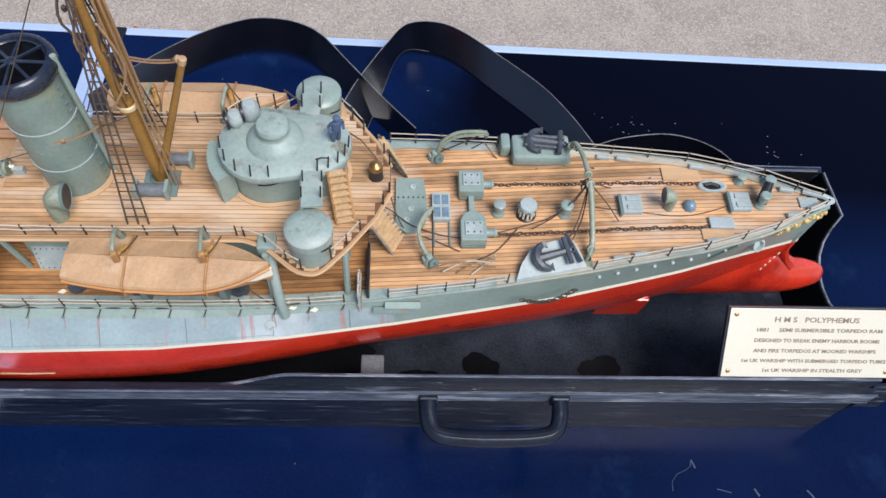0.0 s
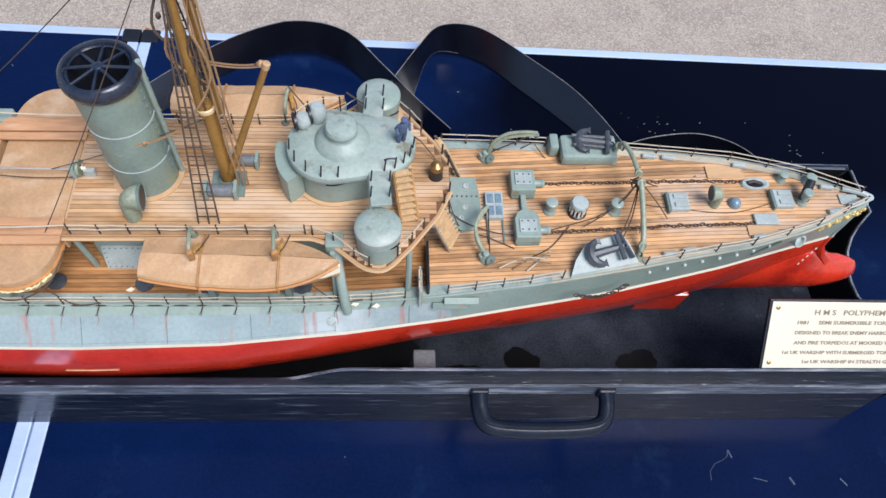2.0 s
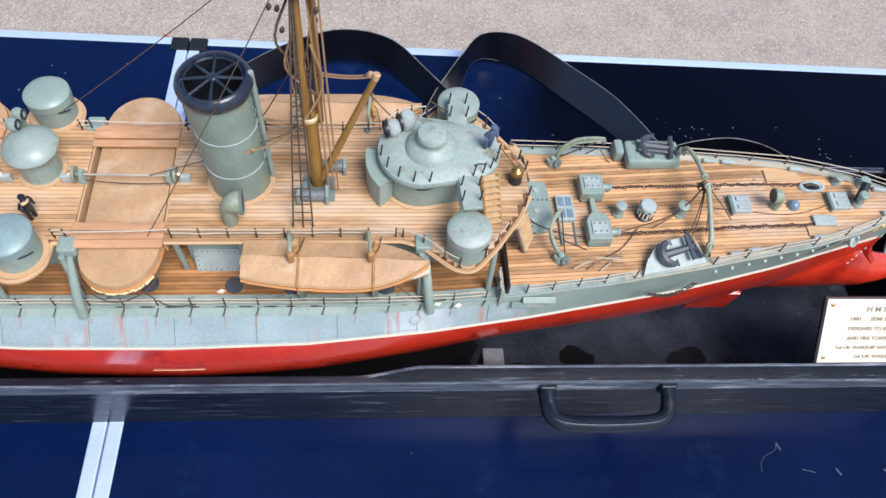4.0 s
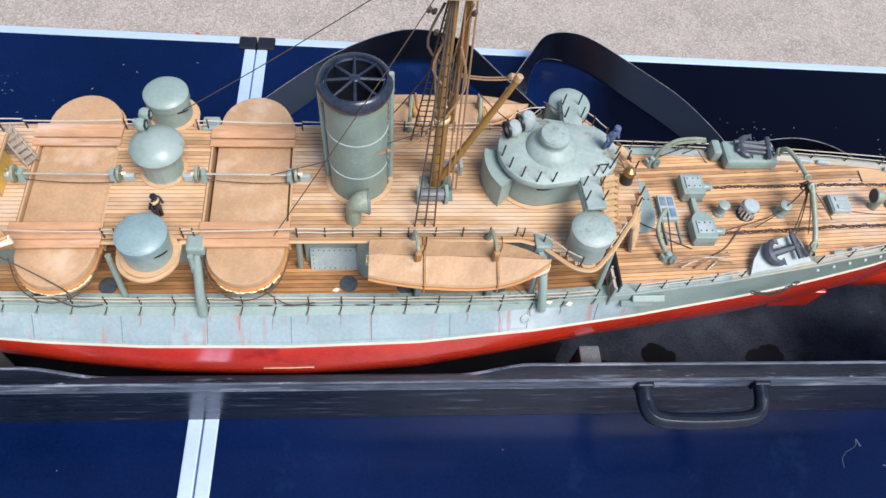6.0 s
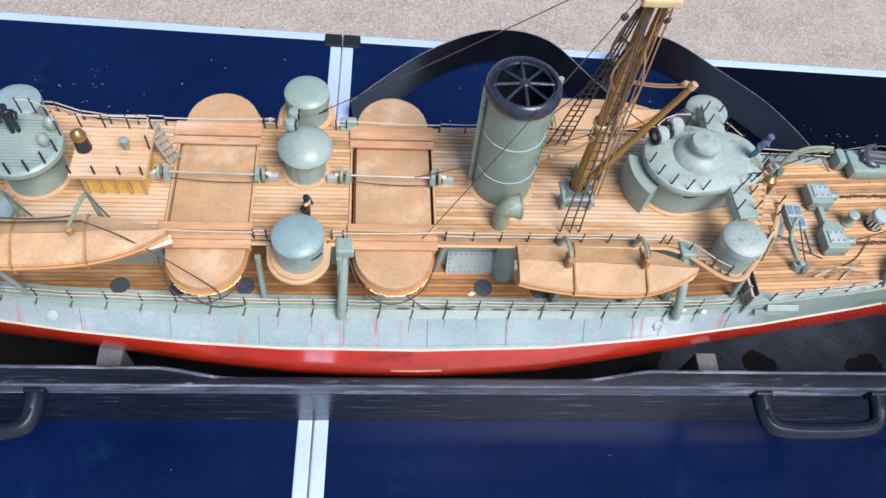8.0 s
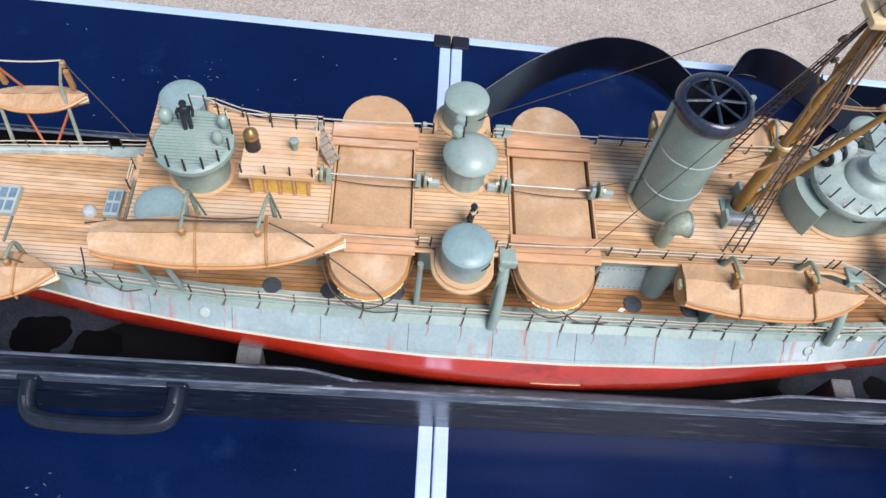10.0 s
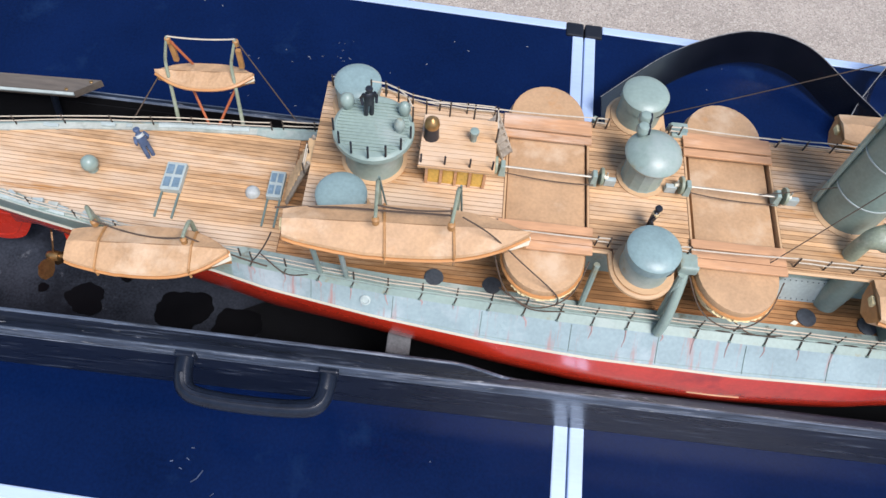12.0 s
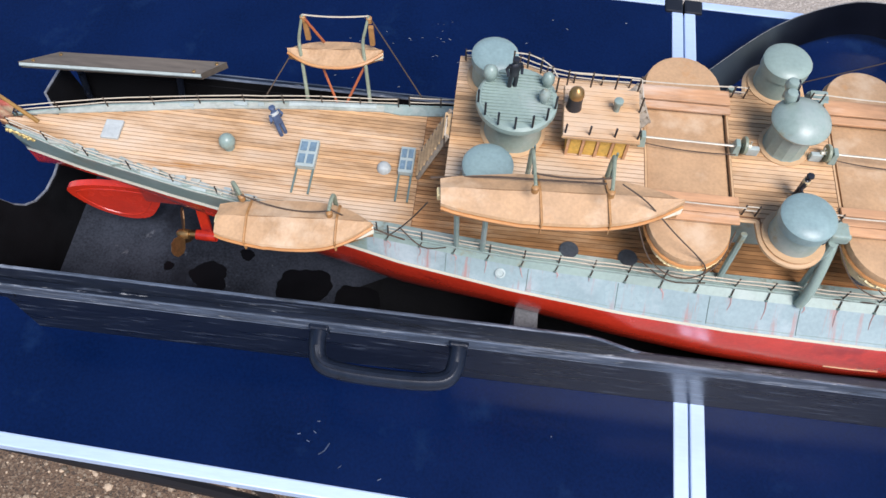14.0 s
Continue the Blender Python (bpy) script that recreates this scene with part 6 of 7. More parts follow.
bollard(0.6345, 0.0235, 0.0042, 0.010)
bollard(0.6600, 0.0200, 0.0048, 0.010)
block(0.684, 0.702, -0.005, 0.006, 0.0015, "stem_plate", M_BED, "pale plate over the stem", bevel=0.001)
part("bow_fairlead", tube(curve([(0.690, -0.008, deck_z(0.69) + 0.002), (0.704, -0.004, deck_z(0.7) + 0.004), (0.714, 0.001, deck_z(0.7) + 0.003)], 4), 0.0028, 8), M_BED, ship, "pale bow fairlead", smooth=True)
part("bow_fairlead", tube(curve([(0.690, 0.012, deck_z(0.69) + 0.002), (0.704, 0.006, deck_z(0.7) + 0.004), (0.714, 0.001, deck_z(0.7) + 0.003)], 4), 0.0028, 8), M_BED, ship, "pale bow fairlead", smooth=True)


# anchors on their beds
def anchor(m, parent):
    sh = part("anchor", tube([m @ Vector(p) for p in ((-0.026, 0, 0), (0.018, 0, 0))], [0.0030, 0.0042], 8), M_ANCHOR, parent, "dark grey stocked anchor")
    part("crown_arm", tube([m @ Vector(p) for p in curve([(0.006, -0.017, 0.001), (0.015, -0.012, 0), (0.0195, 0, 0), (0.015, 0.012, 0), (0.006, 0.017, 0.001)], 4)], [0.0022 + 0.0022 * math.sin(math.pi * i / 16) for i in range(17)], 8), M_ANCHOR, sh, smooth=True)
    for s in (-1, 1):
        q = m @ Matrix.Translation((0.006, s * 0.016, 0.0005)) @ pose(0, 0, 0, 0, 0, s * 60)
        b = bmesh.new()
        vs = [b.verts.new(q @ Vector(p)) for p in ((-0.007, 0, 0), (0.003, -0.005, 0.0016), (0.003, 0.005, 0.0016), (-0.007, 0, 0.003), (0.003, -0.005, 0.004), (0.003, 0.005, 0.004))]
        for f in ((0, 1, 2), (3, 5, 4), (0, 3, 4, 1), (1, 4, 5, 2), (2, 5, 3, 0)):
            b.faces.new([vs[i] for i in f])
        part("fluke", b, M_ANCHOR, sh)
    part("stock", tube([m @ Vector(p) for p in ((-0.021, -0.018, 0.003), (-0.021, 0.018, 0.003))], 0.0024, 8), M_ANCHOR, sh)
    part("shackle", tube([m @ Vector((-0.028 + 0.0034 * math.cos(t), 0.0034 * math.sin(t), 0)) for t in [math.pi * k / 6 for k in range(13)]], 0.0009, 6), M_ANCHOR, sh)
    return sh


za = deck_z(0.455)
bed = bmesh.new()
o = [(0.4255, -0.0745), (0.4300, -0.062), (0.4400, -0.0475), (0.4720, -0.0390), (0.4790, -0.0480), (0.4860, -0.0640)]
lo = [bed.verts.new((x, y, za - (0.006 if y < -0.06 else 0.002))) for x, y in o]
hi = [bed.verts.new((x, y + 0.002, za + 0.014 + (y + 0.039) * 0.32)) for x, y in o]
for i in range(6):
    bed.faces.new([lo[i], lo[(i + 1) % 6], hi[(i + 1) % 6], hi[i]])
bed.faces.new(lo)
bed.faces.new(hi)
pb = part("anchor_bed", bed, M_BED, ship, "pale grey sloping anchor bed")
anchor(pose(0.4550, -0.0550, za + 0.0135, 0, 0, 0) @ Matrix.Rotation(math.radians(17), 4, "X") @ Matrix.Rotation(math.radians(196), 4, "Z") @ Matrix.Scale(0.66, 4), pb)
bm = bmesh.new()
for i in range(16):
    t = i / 15
    p = Vector((0.432 + 0.046 * t, -0.0835 + 0.010 * t - 0.004 * math.sin(math.pi * t), za - 0.014 - 0.004 * math.sin(math.pi * t)))
    m = Matrix.Translation(p) @ Matrix.Rotation(math.radians(90 if i % 2 else 20), 4, "X")
    tube([m @ Vector((0.0026 * math.cos(a), 0.0014 * math.sin(a), 0)) for a in [math.pi * k / 5 for k in range(11)]], 0.0006, 5, bm=bm, caps=False)
part("lashing_chain", bm, M_IRON, pb, "rusty lashing chain")
sb = block(0.4300, 0.4840, 0.0475, 0.0760, 0.013, "anchor_bed", M_GREY, "grey-green anchor bed on the starboard bow", bevel=0.004)
block(0.4200, 0.4290, 0.0600, 0.0780, 0.015, "bed_shield", M_GREY, "", parent=sb, bevel=0.003)
anchor(pose(0.4590, 0.0640, za + 0.0165, -6, 0, 172) @ Matrix.Scale(0.68, 4), sb)
part("spar", tube([(0.440, 0.070, za + 0.018), (0.478, 0.0675, za + 0.017)], 0.0022, 8), M_ANCHOR, sb)
part("spar", tube([(0.441, 0.0605, za + 0.0165), (0.474, 0.0570, za + 0.016)], 0.0020, 8), M_ANCHOR, sb)

# anchor davits
zd = deck_z(0.489)
for path, r in (([(0.4865, -0.0560, zd), (0.4895, -0.0500, zd + 0.006), (0.4908, -0.0400, zd + 0.014), (0.4905, -0.0180, zd + 0.026), (0.4895, 0.0030, zd + 0.0365)], 0.0025), ([(0.4800, 0.0520, zd), (0.4815, 0.0560, zd + 0.014), (0.4850, 0.0520, zd + 0.026), (0.4890, 0.0330, zd + 0.030), (0.4895, 0.0100, zd + 0.034)], 0.0022)):
    dv = part("anchor_davit", tube(curve(path, 6), r, 10), M_OLIVE, ship, "olive-grey anchor davit leaning inboard", smooth=True)
    part("shoe", lathe([(0.0052, 0), (0.0050, 0.002), (0.0032, 0.004), (0.0028, 0.007)], *path[0], 12), M_OLIVE, dv, "flanged shoe", smooth=True)
    for u in (0.35, 0.97):
        q = curve(path, 6)
        m = q[int(u * (len(q) - 1))]
        part("collar", lathe([(r * 1.5, -0.0016), (r * 1.6, 0), (r * 1.5, 0.0016), (r, 0.0020), (r, -0.0020), (r * 1.5, -0.0016)], *m, 12, 50, 0, 0), M_OLIVE, dv, "ring collar", smooth=True)
for k in range(4):
    c = curve([(0.352 + 0.012 * k, -0.060 - 0.0015 * k, deck_z(0.36) + 0.004), (0.375 + 0.010 * k, -0.0575 + 0.002 * k, deck_z(0.38) + 0.012 - 0.002 * k), (0.408, -0.063 + 0.004 * k, deck_z(0.41) + 0.010)], 4)
    part("stowed_spar", tube(c, 0.0007, 6), M_LINE if k % 2 else M_TANROPE, ship, "pale stowed spar along the rail")

# plate, skylights and hatch cranes abaft the stopper boxes
pz = deck_z(0.337)
pl_out = [(0.3235, -0.014), (0.3235, 0.0385), (0.3485, 0.0385), (0.3510, 0.020), (0.3520, 0.0), (0.3495, -0.012), (0.343, -0.020), (0.333, -0.021)]
plate = part("deck_plate", slab(pl_out, pz - 0.001, pz + 0.0035), M_GREY, ship, "grey-green riveted deck plate")
for x, y in ((0.339, 0.028), (0.337, 0.004), (0.333, -0.008)):
    part("port_ring", lathe([(0.0026, 0.0035), (0.0028, 0.0045), (0.0018, 0.0047), (0.0014, 0.0038), (0, 0.0038)], x, y, pz, 14), M_BED, plate, "pale ring", smooth=True)
for i in range(6):
    part("rivet", lathe([(0.0009, 0.0035), (0.0009, 0.0042), (0, 0.0045)], 0.326 + 0.0045 * i, 0.0165, pz, 6), M_ANCHOR, plate)


def skylight(x0, x1, y0, y1, tail, h=0.006):
    xm = (x0 + x1) / 2
    z = deck_z(xm)
    sk = part("skylight", box(x1 - x0, y1 - y0, h, xm, (y0 + y1) / 2, z, bevel=0.0006), M_BED, ship, "pale grey skylight with blue panes")
    for i in range(2):
        for j in range(2):
            px = x0 + (x1 - x0) * (0.27 + 0.46 * i)
            py = y0 + (y1 - y0) * (0.27 + 0.46 * j)
            part("pane", box((x1 - x0) * 0.34, (y1 - y0) * 0.34, 0.0007, px, py, z + h, bevel=0.0002), M_PANE, sk, "blue pane")
    for x in (x0 + 0.0012, x1 - 0.0012):
        part("slide_rail", box(0.0016, y0 - tail, 0.0022, x, (y0 + tail) / 2, z, bevel=0.0003), M_GREYD, sk, "dark slide rail")
    return sk


skylight(0.3560, 0.3722, -0.0100, 0.0190, -0.0350)
skylight(-0.5005, -0.4835, -0.0135, 0.0150, -0.0388)
skylight(-0.4105, -0.3975, -0.0080, 0.0190, -0.0355)


def hatch_crane(foot, path, r):
    """An arched lattice arm on a small pedestal, with a block at its head."""
    f = Vector(foot)
    top = curve([f + Vector(p) for p in path], 6)
    low = [p + Vector((0, -0.0012, -0.0042 * math.sin(math.pi * (0.12 + 0.80 * i / (len(top) - 1))))) for i, p in enumerate(top)]
    c = part("hatch_crane", tube(top, r, 8, flat=0.8), M_OLIVE, ship, "olive-grey arched lattice crane arm", smooth=True)
    part("lower_chord", tube(low, r * 0.75, 6), M_OLIVE, c)
    for i in range(3, len(top) - 1, 4):
        part("web", tube([top[i], low[i]], r * 0.7, 5), M_OLIVE, c)
    part("pedestal", lathe([(0.0054, 0), (0.0050, 0.004), (0.0034, 0.007), (0.0028, 0.011), (0, 0.012)], *f, 14), M_GREY, c, "grey pedestal", smooth=True)
    part("wheel", lathe([(0.001, -0.001), (0.0048, -0.001), (0.0048, 0.001), (0.001, 0.001)], f.x + 0.004, f.y - 0.004, f.z + 0.006, 12, 70, 0, 30), M_GREYD, c)
    part("gear_box", box(0.006, 0.005, 0.007, f.x - 0.003, f.y + 0.001, f.z, rz=25, bevel=0.0008), M_GREY, c)
    part("stay_rod", tube([top[-1], f + Vector((0.003, 0, 0.010))], r * 0.35, 5), M_IRON, c)
    part("head_block", lathe([(0, -0.0034), (0.0022, -0.002), (0.0022, 0.002), (0, 0.0034)], top[-1].x, top[-1].y, top[-1].z - 0.004, 8), M_GREYD, c, "grey head block", smooth=True)
    return c


hatch_crane((0.3595, 0.0615, deck_z(0.36)), [(0.002, 0, 0.009), (0.006, 0.002, 0.023), (0.018, 0.004, 0.033), (0.034, 0.004, 0.036), (0.046, 0.004, 0.035)], 0.0021)
hatch_crane((0.3525, -0.0500, deck_z(0.352)), [(-0.001, 0.002, 0.008), (-0.007, 0.010, 0.016), (-0.009, 0.022, 0.020), (-0.004, 0.034, 0.022), (0.003, 0.042, 0.022)], 0.0019)

# quarterdeck
block(-0.6760, -0.6600, -0.0070, 0.0130, 0.003, "deck_hatch", M_DECKHATCH, "worn pale deck hatch")
part("mushroom_vent", lathe([(0.0045, 0), (0.0042, 0.005), (0.0066, 0.0065), (0.0073, 0.009), (0.0062, 0.0135), (0.0032, 0.0165), (0, 0.017)], -0.5625, 0.000, deck_z(-0.5625), 20), M_GREY, ship, "grey-green mushroom ventilator", smooth=True)
part("deck_light", lathe([(0.0065, 0), (0.0062, 0.002), (0.005, 0.0045), (0.0025, 0.006), (0, 0.0063)], -0.4235, -0.003, deck_z(-0.4235), 18), M_DECKHATCH, ship, "pale domed deck light", smooth=True)
stanchions([(-0.3685, -0.020, UD + 0.001), (-0.3685, 0.000, UD + 0.001)], 0.012)

# rudder, screws and flagstaff
rud = bmesh.new()
o = [(p.x, p.y) for p in curve([(-0.664, 0.128, 0), (-0.690, 0.130, 0), (-0.722, 0.128, 0), (-0.748, 0.120, 0), (-0.754, 0.109, 0), (-0.744, 0.090, 0), (-0.728, 0.075, 0), (-0.704, 0.067, 0), (-0.682, 0.073, 0), (-0.668, 0.090, 0), (-0.658, 0.108, 0)], 3)]
a = [rud.verts.new((x, -0.0045, z)) for x, z in o]
b = [rud.verts.new((x, 0.0025, z)) for x, z in o]
rud.faces.new(a)
rud.faces.new(list(reversed(b)))
for i in range(len(o)):
    j = (i + 1) % len(o)
    rud.faces.new([a[i], a[j], b[j], b[i]])
rudder = part("rudder", rud, M_RUDDER, ship, "red balanced rudder")
cx, cz = sum(x for x, z in o) / len(o), sum(z for x, z in o) / len(o)
rim_ = [(cx + 0.80 * (x - cx), cz + 0.76 * (z - cz)) for x, z in o]
part("rudder_band", tube([(x, -0.0045, z) for x, z in rim_ + rim_[:1]], 0.0005, 6), M_RED, rudder, "raised red band", smooth=True)
part("skeg", box(0.10, 0.010, 0.07, -0.625, 0, 0.105, bevel=0.003), M_RED, ship, "red skeg", smooth=True)
for s in (-1, 1):
    sh = part("propeller_shaft", tube([(-0.627, s * 0.037, 0.106), (-0.50, s * 0.034, 0.114)], 0.0026, 10), M_BRASS, ship, "brass propeller shaft", smooth=True)
    part("strut", box(0.010, 0.0045, 0.055, -0.602, s * 0.033, 0.108, rx=s * 14, bevel=0.001), M_RED, sh, "red shaft strut")
    part("bearing", lathe([(0.0052, -0.010), (0.0058, 0), (0.0052, 0.010)], -0.602, s * 0.037, 0.1075, 14, 0, 90, 0), M_RED, sh, "red bearing", smooth=True)
    part("boss", lathe([(0, -0.008), (0.004, -0.005), (0.0055, 0), (0.005, 0.006), (0, 0.007)], -0.626, s * 0.037, 0.106, 14, 0, 90, 0), M_BRASS, sh, "brass boss", smooth=True)
    for k in range(3):
        t = 2 * math.pi * k / 3 + 1.4
        m = pose(-0.626, s * 0.037, 0.106) @ Matrix.Rotation(t, 4, "X") @ Matrix.Rotation(0.55, 4, "Z")
        bl = bmesh.new()
        pr = [(0.0025, 0.003), (0.0075, 0.012), (0.0082, 0.019), (0.0045, 0.026), (0, 0.0275), (-0.0045, 0.026), (-0.0082, 0.019), (-0.0075, 0.012), (-0.0025, 0.003)]
        f0 = [bl.verts.new(m @ Vector((0.0006, x, z))) for x, z in pr]
        f1 = [bl.verts.new(m @ Vector((-0.0006, x, z))) for x, z in pr]
        bl.faces.new(f0)
        bl.faces.new(list(reversed(f1)))
        for i in range(len(pr)):
            j = (i + 1) % len(pr)
            bl.faces.new([f0[i], f0[j], f1[j], f1[i]])
        part("blade", bl, M_BRONZE, sh, "dark bronze blade")
fs = part("ensign_staff", tube([(-0.735, 0.002, deck_z(-0.735)), (-0.800, 0.012, 0.305)], [0.0020, 0.0012], 8), M_MAST, ship, "ochre ensign staff", smooth=True)
bm = bmesh.new()
g = []
for i in range(9):
    p = Vector((-0.748, 0.003, 0.238)).lerp(Vector((-0.797, 0.0115, 0.302)), i / 8)
    g.append([bm.verts.new(p + Vector((-0.004 * j - 0.0015 * math.sin(i * 1.3 + j), -0.003 * math.sin(j * 1.7 + i * 0.6), -0.0075 * j))) for j in range(5)])
for p, q in zip(g, g[1:]):
    for j in range(4):
        bm.faces.new([p[j], p[j + 1], q[j + 1], q[j]])
en = part("ensign", bm, M_FLAG, fs, "faded red ensign hanging in folds", smooth=True)
en.modifiers.new("thickness", "SOLIDIFY").thickness = 0.0006


# loose strap behind the case: a stiff black band standing on its edge in bights
def ribbon(low, offs, name, parent, label, th=0.0012, low_edge=False):
    a = curve(low, 8)
    o = curve(offs, 8)
    bm = bmesh.new()
    g = []
    for i, (p, d) in enumerate(zip(a, o)):
        t = (a[min(i + 1, len(a) - 1)] - a[max(i - 1, 0)]).normalized()
        nrm = t.cross(d).normalized() * th / 2
        g.append([bm.verts.new(p + nrm), bm.verts.new(p + d * 0.5 + nrm * 1.3), bm.verts.new(p + d + nrm), bm.verts.new(p + d - nrm), bm.verts.new(p + d * 0.5 - nrm * 1.3), bm.verts.new(p - nrm)])
    for u, v in zip(g, g[1:]):
        for j in range(6):
            k = (j + 1) % 6
            bm.faces.new([u[j], u[k], v[k], v[j]])
    bm.faces.new(g[0])
    bm.faces.new(g[-1])
    band = part(name, bm, M_STRAP, parent, label, smooth=True)
    # pale tubes put the highlight along the band's edge into the shape
    part("edge", tube([p + d for p, d in zip(a, o)], 0.0007, 5), M_STRAPEDGE, band, "pale edge", smooth=True)
    if low_edge:
        part("edge", tube(a[:len(a) // 2], 0.0007, 5), M_STRAPEDGE, band, "pale edge", smooth=True)
    return band


strap = thing("carrying_strap", "loose black carrying strap standing in bights behind the case", "strap")
ribbon([(-0.055, 0.275, 0.001), (0.03, 0.360, 0.003), (0.10, 0.402, 0.010), (0.157, 0.412, 0.016), (0.210, 0.398, 0.012), (0.260, 0.350, 0.003), (0.305, 0.300, 0.001), (0.350, 0.250, 0.001)],
       [(-0.01, 0.026, 0.030), (-0.008, 0.022, 0.034), (-0.002, 0.018, 0.040), (0.0, 0.016, 0.041), (0.006, 0.016, 0.041), (0.008, 0.010, 0.042), (0.006, 0.006, 0.042), (0.004, 0.006, 0.042)], "band", strap, "")
ribbon([(0.290, 0.285, 0.001), (0.304, 0.329, 0.002), (0.315, 0.370, 0.004), (0.327, 0.406, 0.010), (0.345, 0.426, 0.013), (0.380, 0.426, 0.010), (0.415, 0.412, 0.006), (0.465, 0.368, 0.001), (0.515, 0.318, 0.001), (0.552, 0.275, 0.001), (0.580, 0.238, 0.001)],
       [(-0.034, 0.016, 0.026), (-0.030, 0.009, 0.032), (-0.022, -0.003, 0.038), (-0.013, -0.010, 0.041), (-0.004, 0.004, 0.043), (0.002, 0.018, 0.040), (0.006, 0.022, 0.038), (0.014, 0.026, 0.034), (0.016, 0.026, 0.033), (0.015, 0.020, 0.030), (0.012, 0.014, 0.026)], "band", strap, "", low_edge=True)
ribbon([(0.555, 0.205, 0.001), (0.580, 0.228, 0.001), (0.620, 0.246, 0.001), (0.680, 0.2565, 0.001), (0.722, 0.2495, 0.001), (0.752, 0.232, 0.001), (0.770, 0.208, 0.001), (0.778, 0.180, 0.001)],
       [(0, 0.004, 0.044)] * 8, "band", strap, "")
ribbon([(-0.31, 0.175, 0.001), (-0.26, 0.196, 0.001), (-0.20, 0.200, 0.001), (-0.14, 0.192, 0.001), (-0.07, 0.178, 0.001)],
       [(0, 0.006, 0.040)] * 5, "band", strap, "")

# engraved plate leaning on the front of the case
PW, PH = 0.170, 0.0690
pm = pose(0.7195, -0.1165, 0.1425, 47, 0, 0)
plq = thing("name_plate", "pale engraved brass name plate leaning on the case rim", "name plate", m=pm)
part("backing", box(PW + 0.004, PH + 0.003, 0.004, 0, PH / 2, -0.0045, bevel=0.0006), M_BLACK, plq, "black backing board")
part("plate", box(PW, PH, 0.0014, 0, PH / 2, -0.0004, bevel=0.0003), M_PLAQUE, plq, "pale engraved brass plate")
for x, y in ((-PW / 2 + 0.006, 0.006), (-PW / 2 + 0.006, PH - 0.006), (PW / 2 - 0.006, 0.006), (PW / 2 - 0.006, PH - 0.006)):
    part("screw", lathe([(0.0020, 0.0010), (0.0020, 0.0016), (0.001, 0.0021), (0, 0.0021)], x, y, 0, 10), M_BRASS, plq, "brass screw", smooth=True)
LINES = (("H M S   POLYPHEMUS", 0.0585, 0.0072, 0.083), ("1881     SEMI SUBMERSIBLE TORPEDO RAM", 0.0480, 0.0050, 0.124), ("DESIGNED TO BREAK ENEMY HARBOUR BOOMS", 0.0375, 0.0050, 0.124), ("AND FIRE TORPEDOS AT MOORED WARSHIPS", 0.0270, 0.0050, 0.122), ("1st UK WARSHIP WITH SUBMERGED TORPEDO TUBES", 0.0168, 0.0048, 0.144), ("1st UK WARSHIP IN STEALTH GREY", 0.0070, 0.0048, 0.100))
for text, y, size, width in LINES:
    cu = bpy.data.curves.new("engraving", "FONT")
    cu.body, cu.size, cu.extrude, cu.resolution_u = text, size, 0.0001, 2
    cu.offset = 0.00012
    tmp = bpy.data.objects.new("engraving", cu)
    scene.collection.objects.link(tmp)
    bpy.context.view_layer.update()
    me = bpy.data.meshes.new_from_object(tmp.evaluated_get(bpy.context.evaluated_depsgraph_get()))
    w = max(v.co.x for v in me.vertices) - min(v.co.x for v in me.vertices)
    bpy.data.objects.remove(tmp)
    bpy.data.curves.remove(cu)
    me.materials.clear()
    me.materials.append(M_INK)
    o = new("engraving", me)
    o.parent = plq
    o["label"] = "dark engraved line of capitals"
    o.scale = (width / w, 1, 1)
    o.location = (-width / 2 + (0.004 if size < 0.007 else 0.0), y - size * 0.35, 0.0012)


# small painted crew figures: one plain mesh each
def figurine(x, y, z, h, turn, label, tilt=0.0, material=None, vest=None):
    bm = bmesh.new()
    s = h / 0.036
    for sx in (-1, 1):
        tube([(sx * 0.0026 * s, 0, 0), (sx * 0.0028 * s, 0, 0.008 * s), (sx * 0.0022 * s, 0, 0.017 * s)], [0.0022 * s, 0.0021 * s, 0.0026 * s], 8, bm=bm)
        tube([(sx * 0.0048 * s, 0, 0.0285 * s), (sx * 0.0070 * s, 0.001, 0.023 * s), (sx * 0.0062 * s, -0.003 * s, 0.018 * s)], [0.0018 * s, 0.0016 * s, 0.0013 * s], 7, bm=bm)
    before = len(bm.faces)
    lathe([(0.0042 * s, 0.015 * s), (0.0046 * s, 0.019 * s), (0.0054 * s, 0.0265 * s), (0.0040 * s, 0.0295 * s), (0.0018 * s, 0.0305 * s)], 0, 0, 0, 12, bm=bm, sy=0.65)
    bm.faces.ensure_lookup_table()
    for f in bm.faces[before + 24:before + 36]:
        f.material_index = 1 if vest else 0
    lathe([(0, 0.0295 * s), (0.0026 * s, 0.0315 * s), (0.0029 * s, 0.0338 * s), (0.0036 * s, 0.0346 * s), (0.0030 * s, 0.0362 * s), (0, 0.0366 * s)], 0, 0, 0, 12, bm=bm)
    ob = part("crew_figurine", bm, material or M_DENIM, None, "", smooth=True)
    if vest:
        ob.data.materials.append(vest)
    ob.matrix_world = pose(x, y, z + K * x, 0, 0, turn) @ pose(0, 0, 0, tilt, 0, 0)
    return tagged(ob, label, "figurine", "crew figurines")


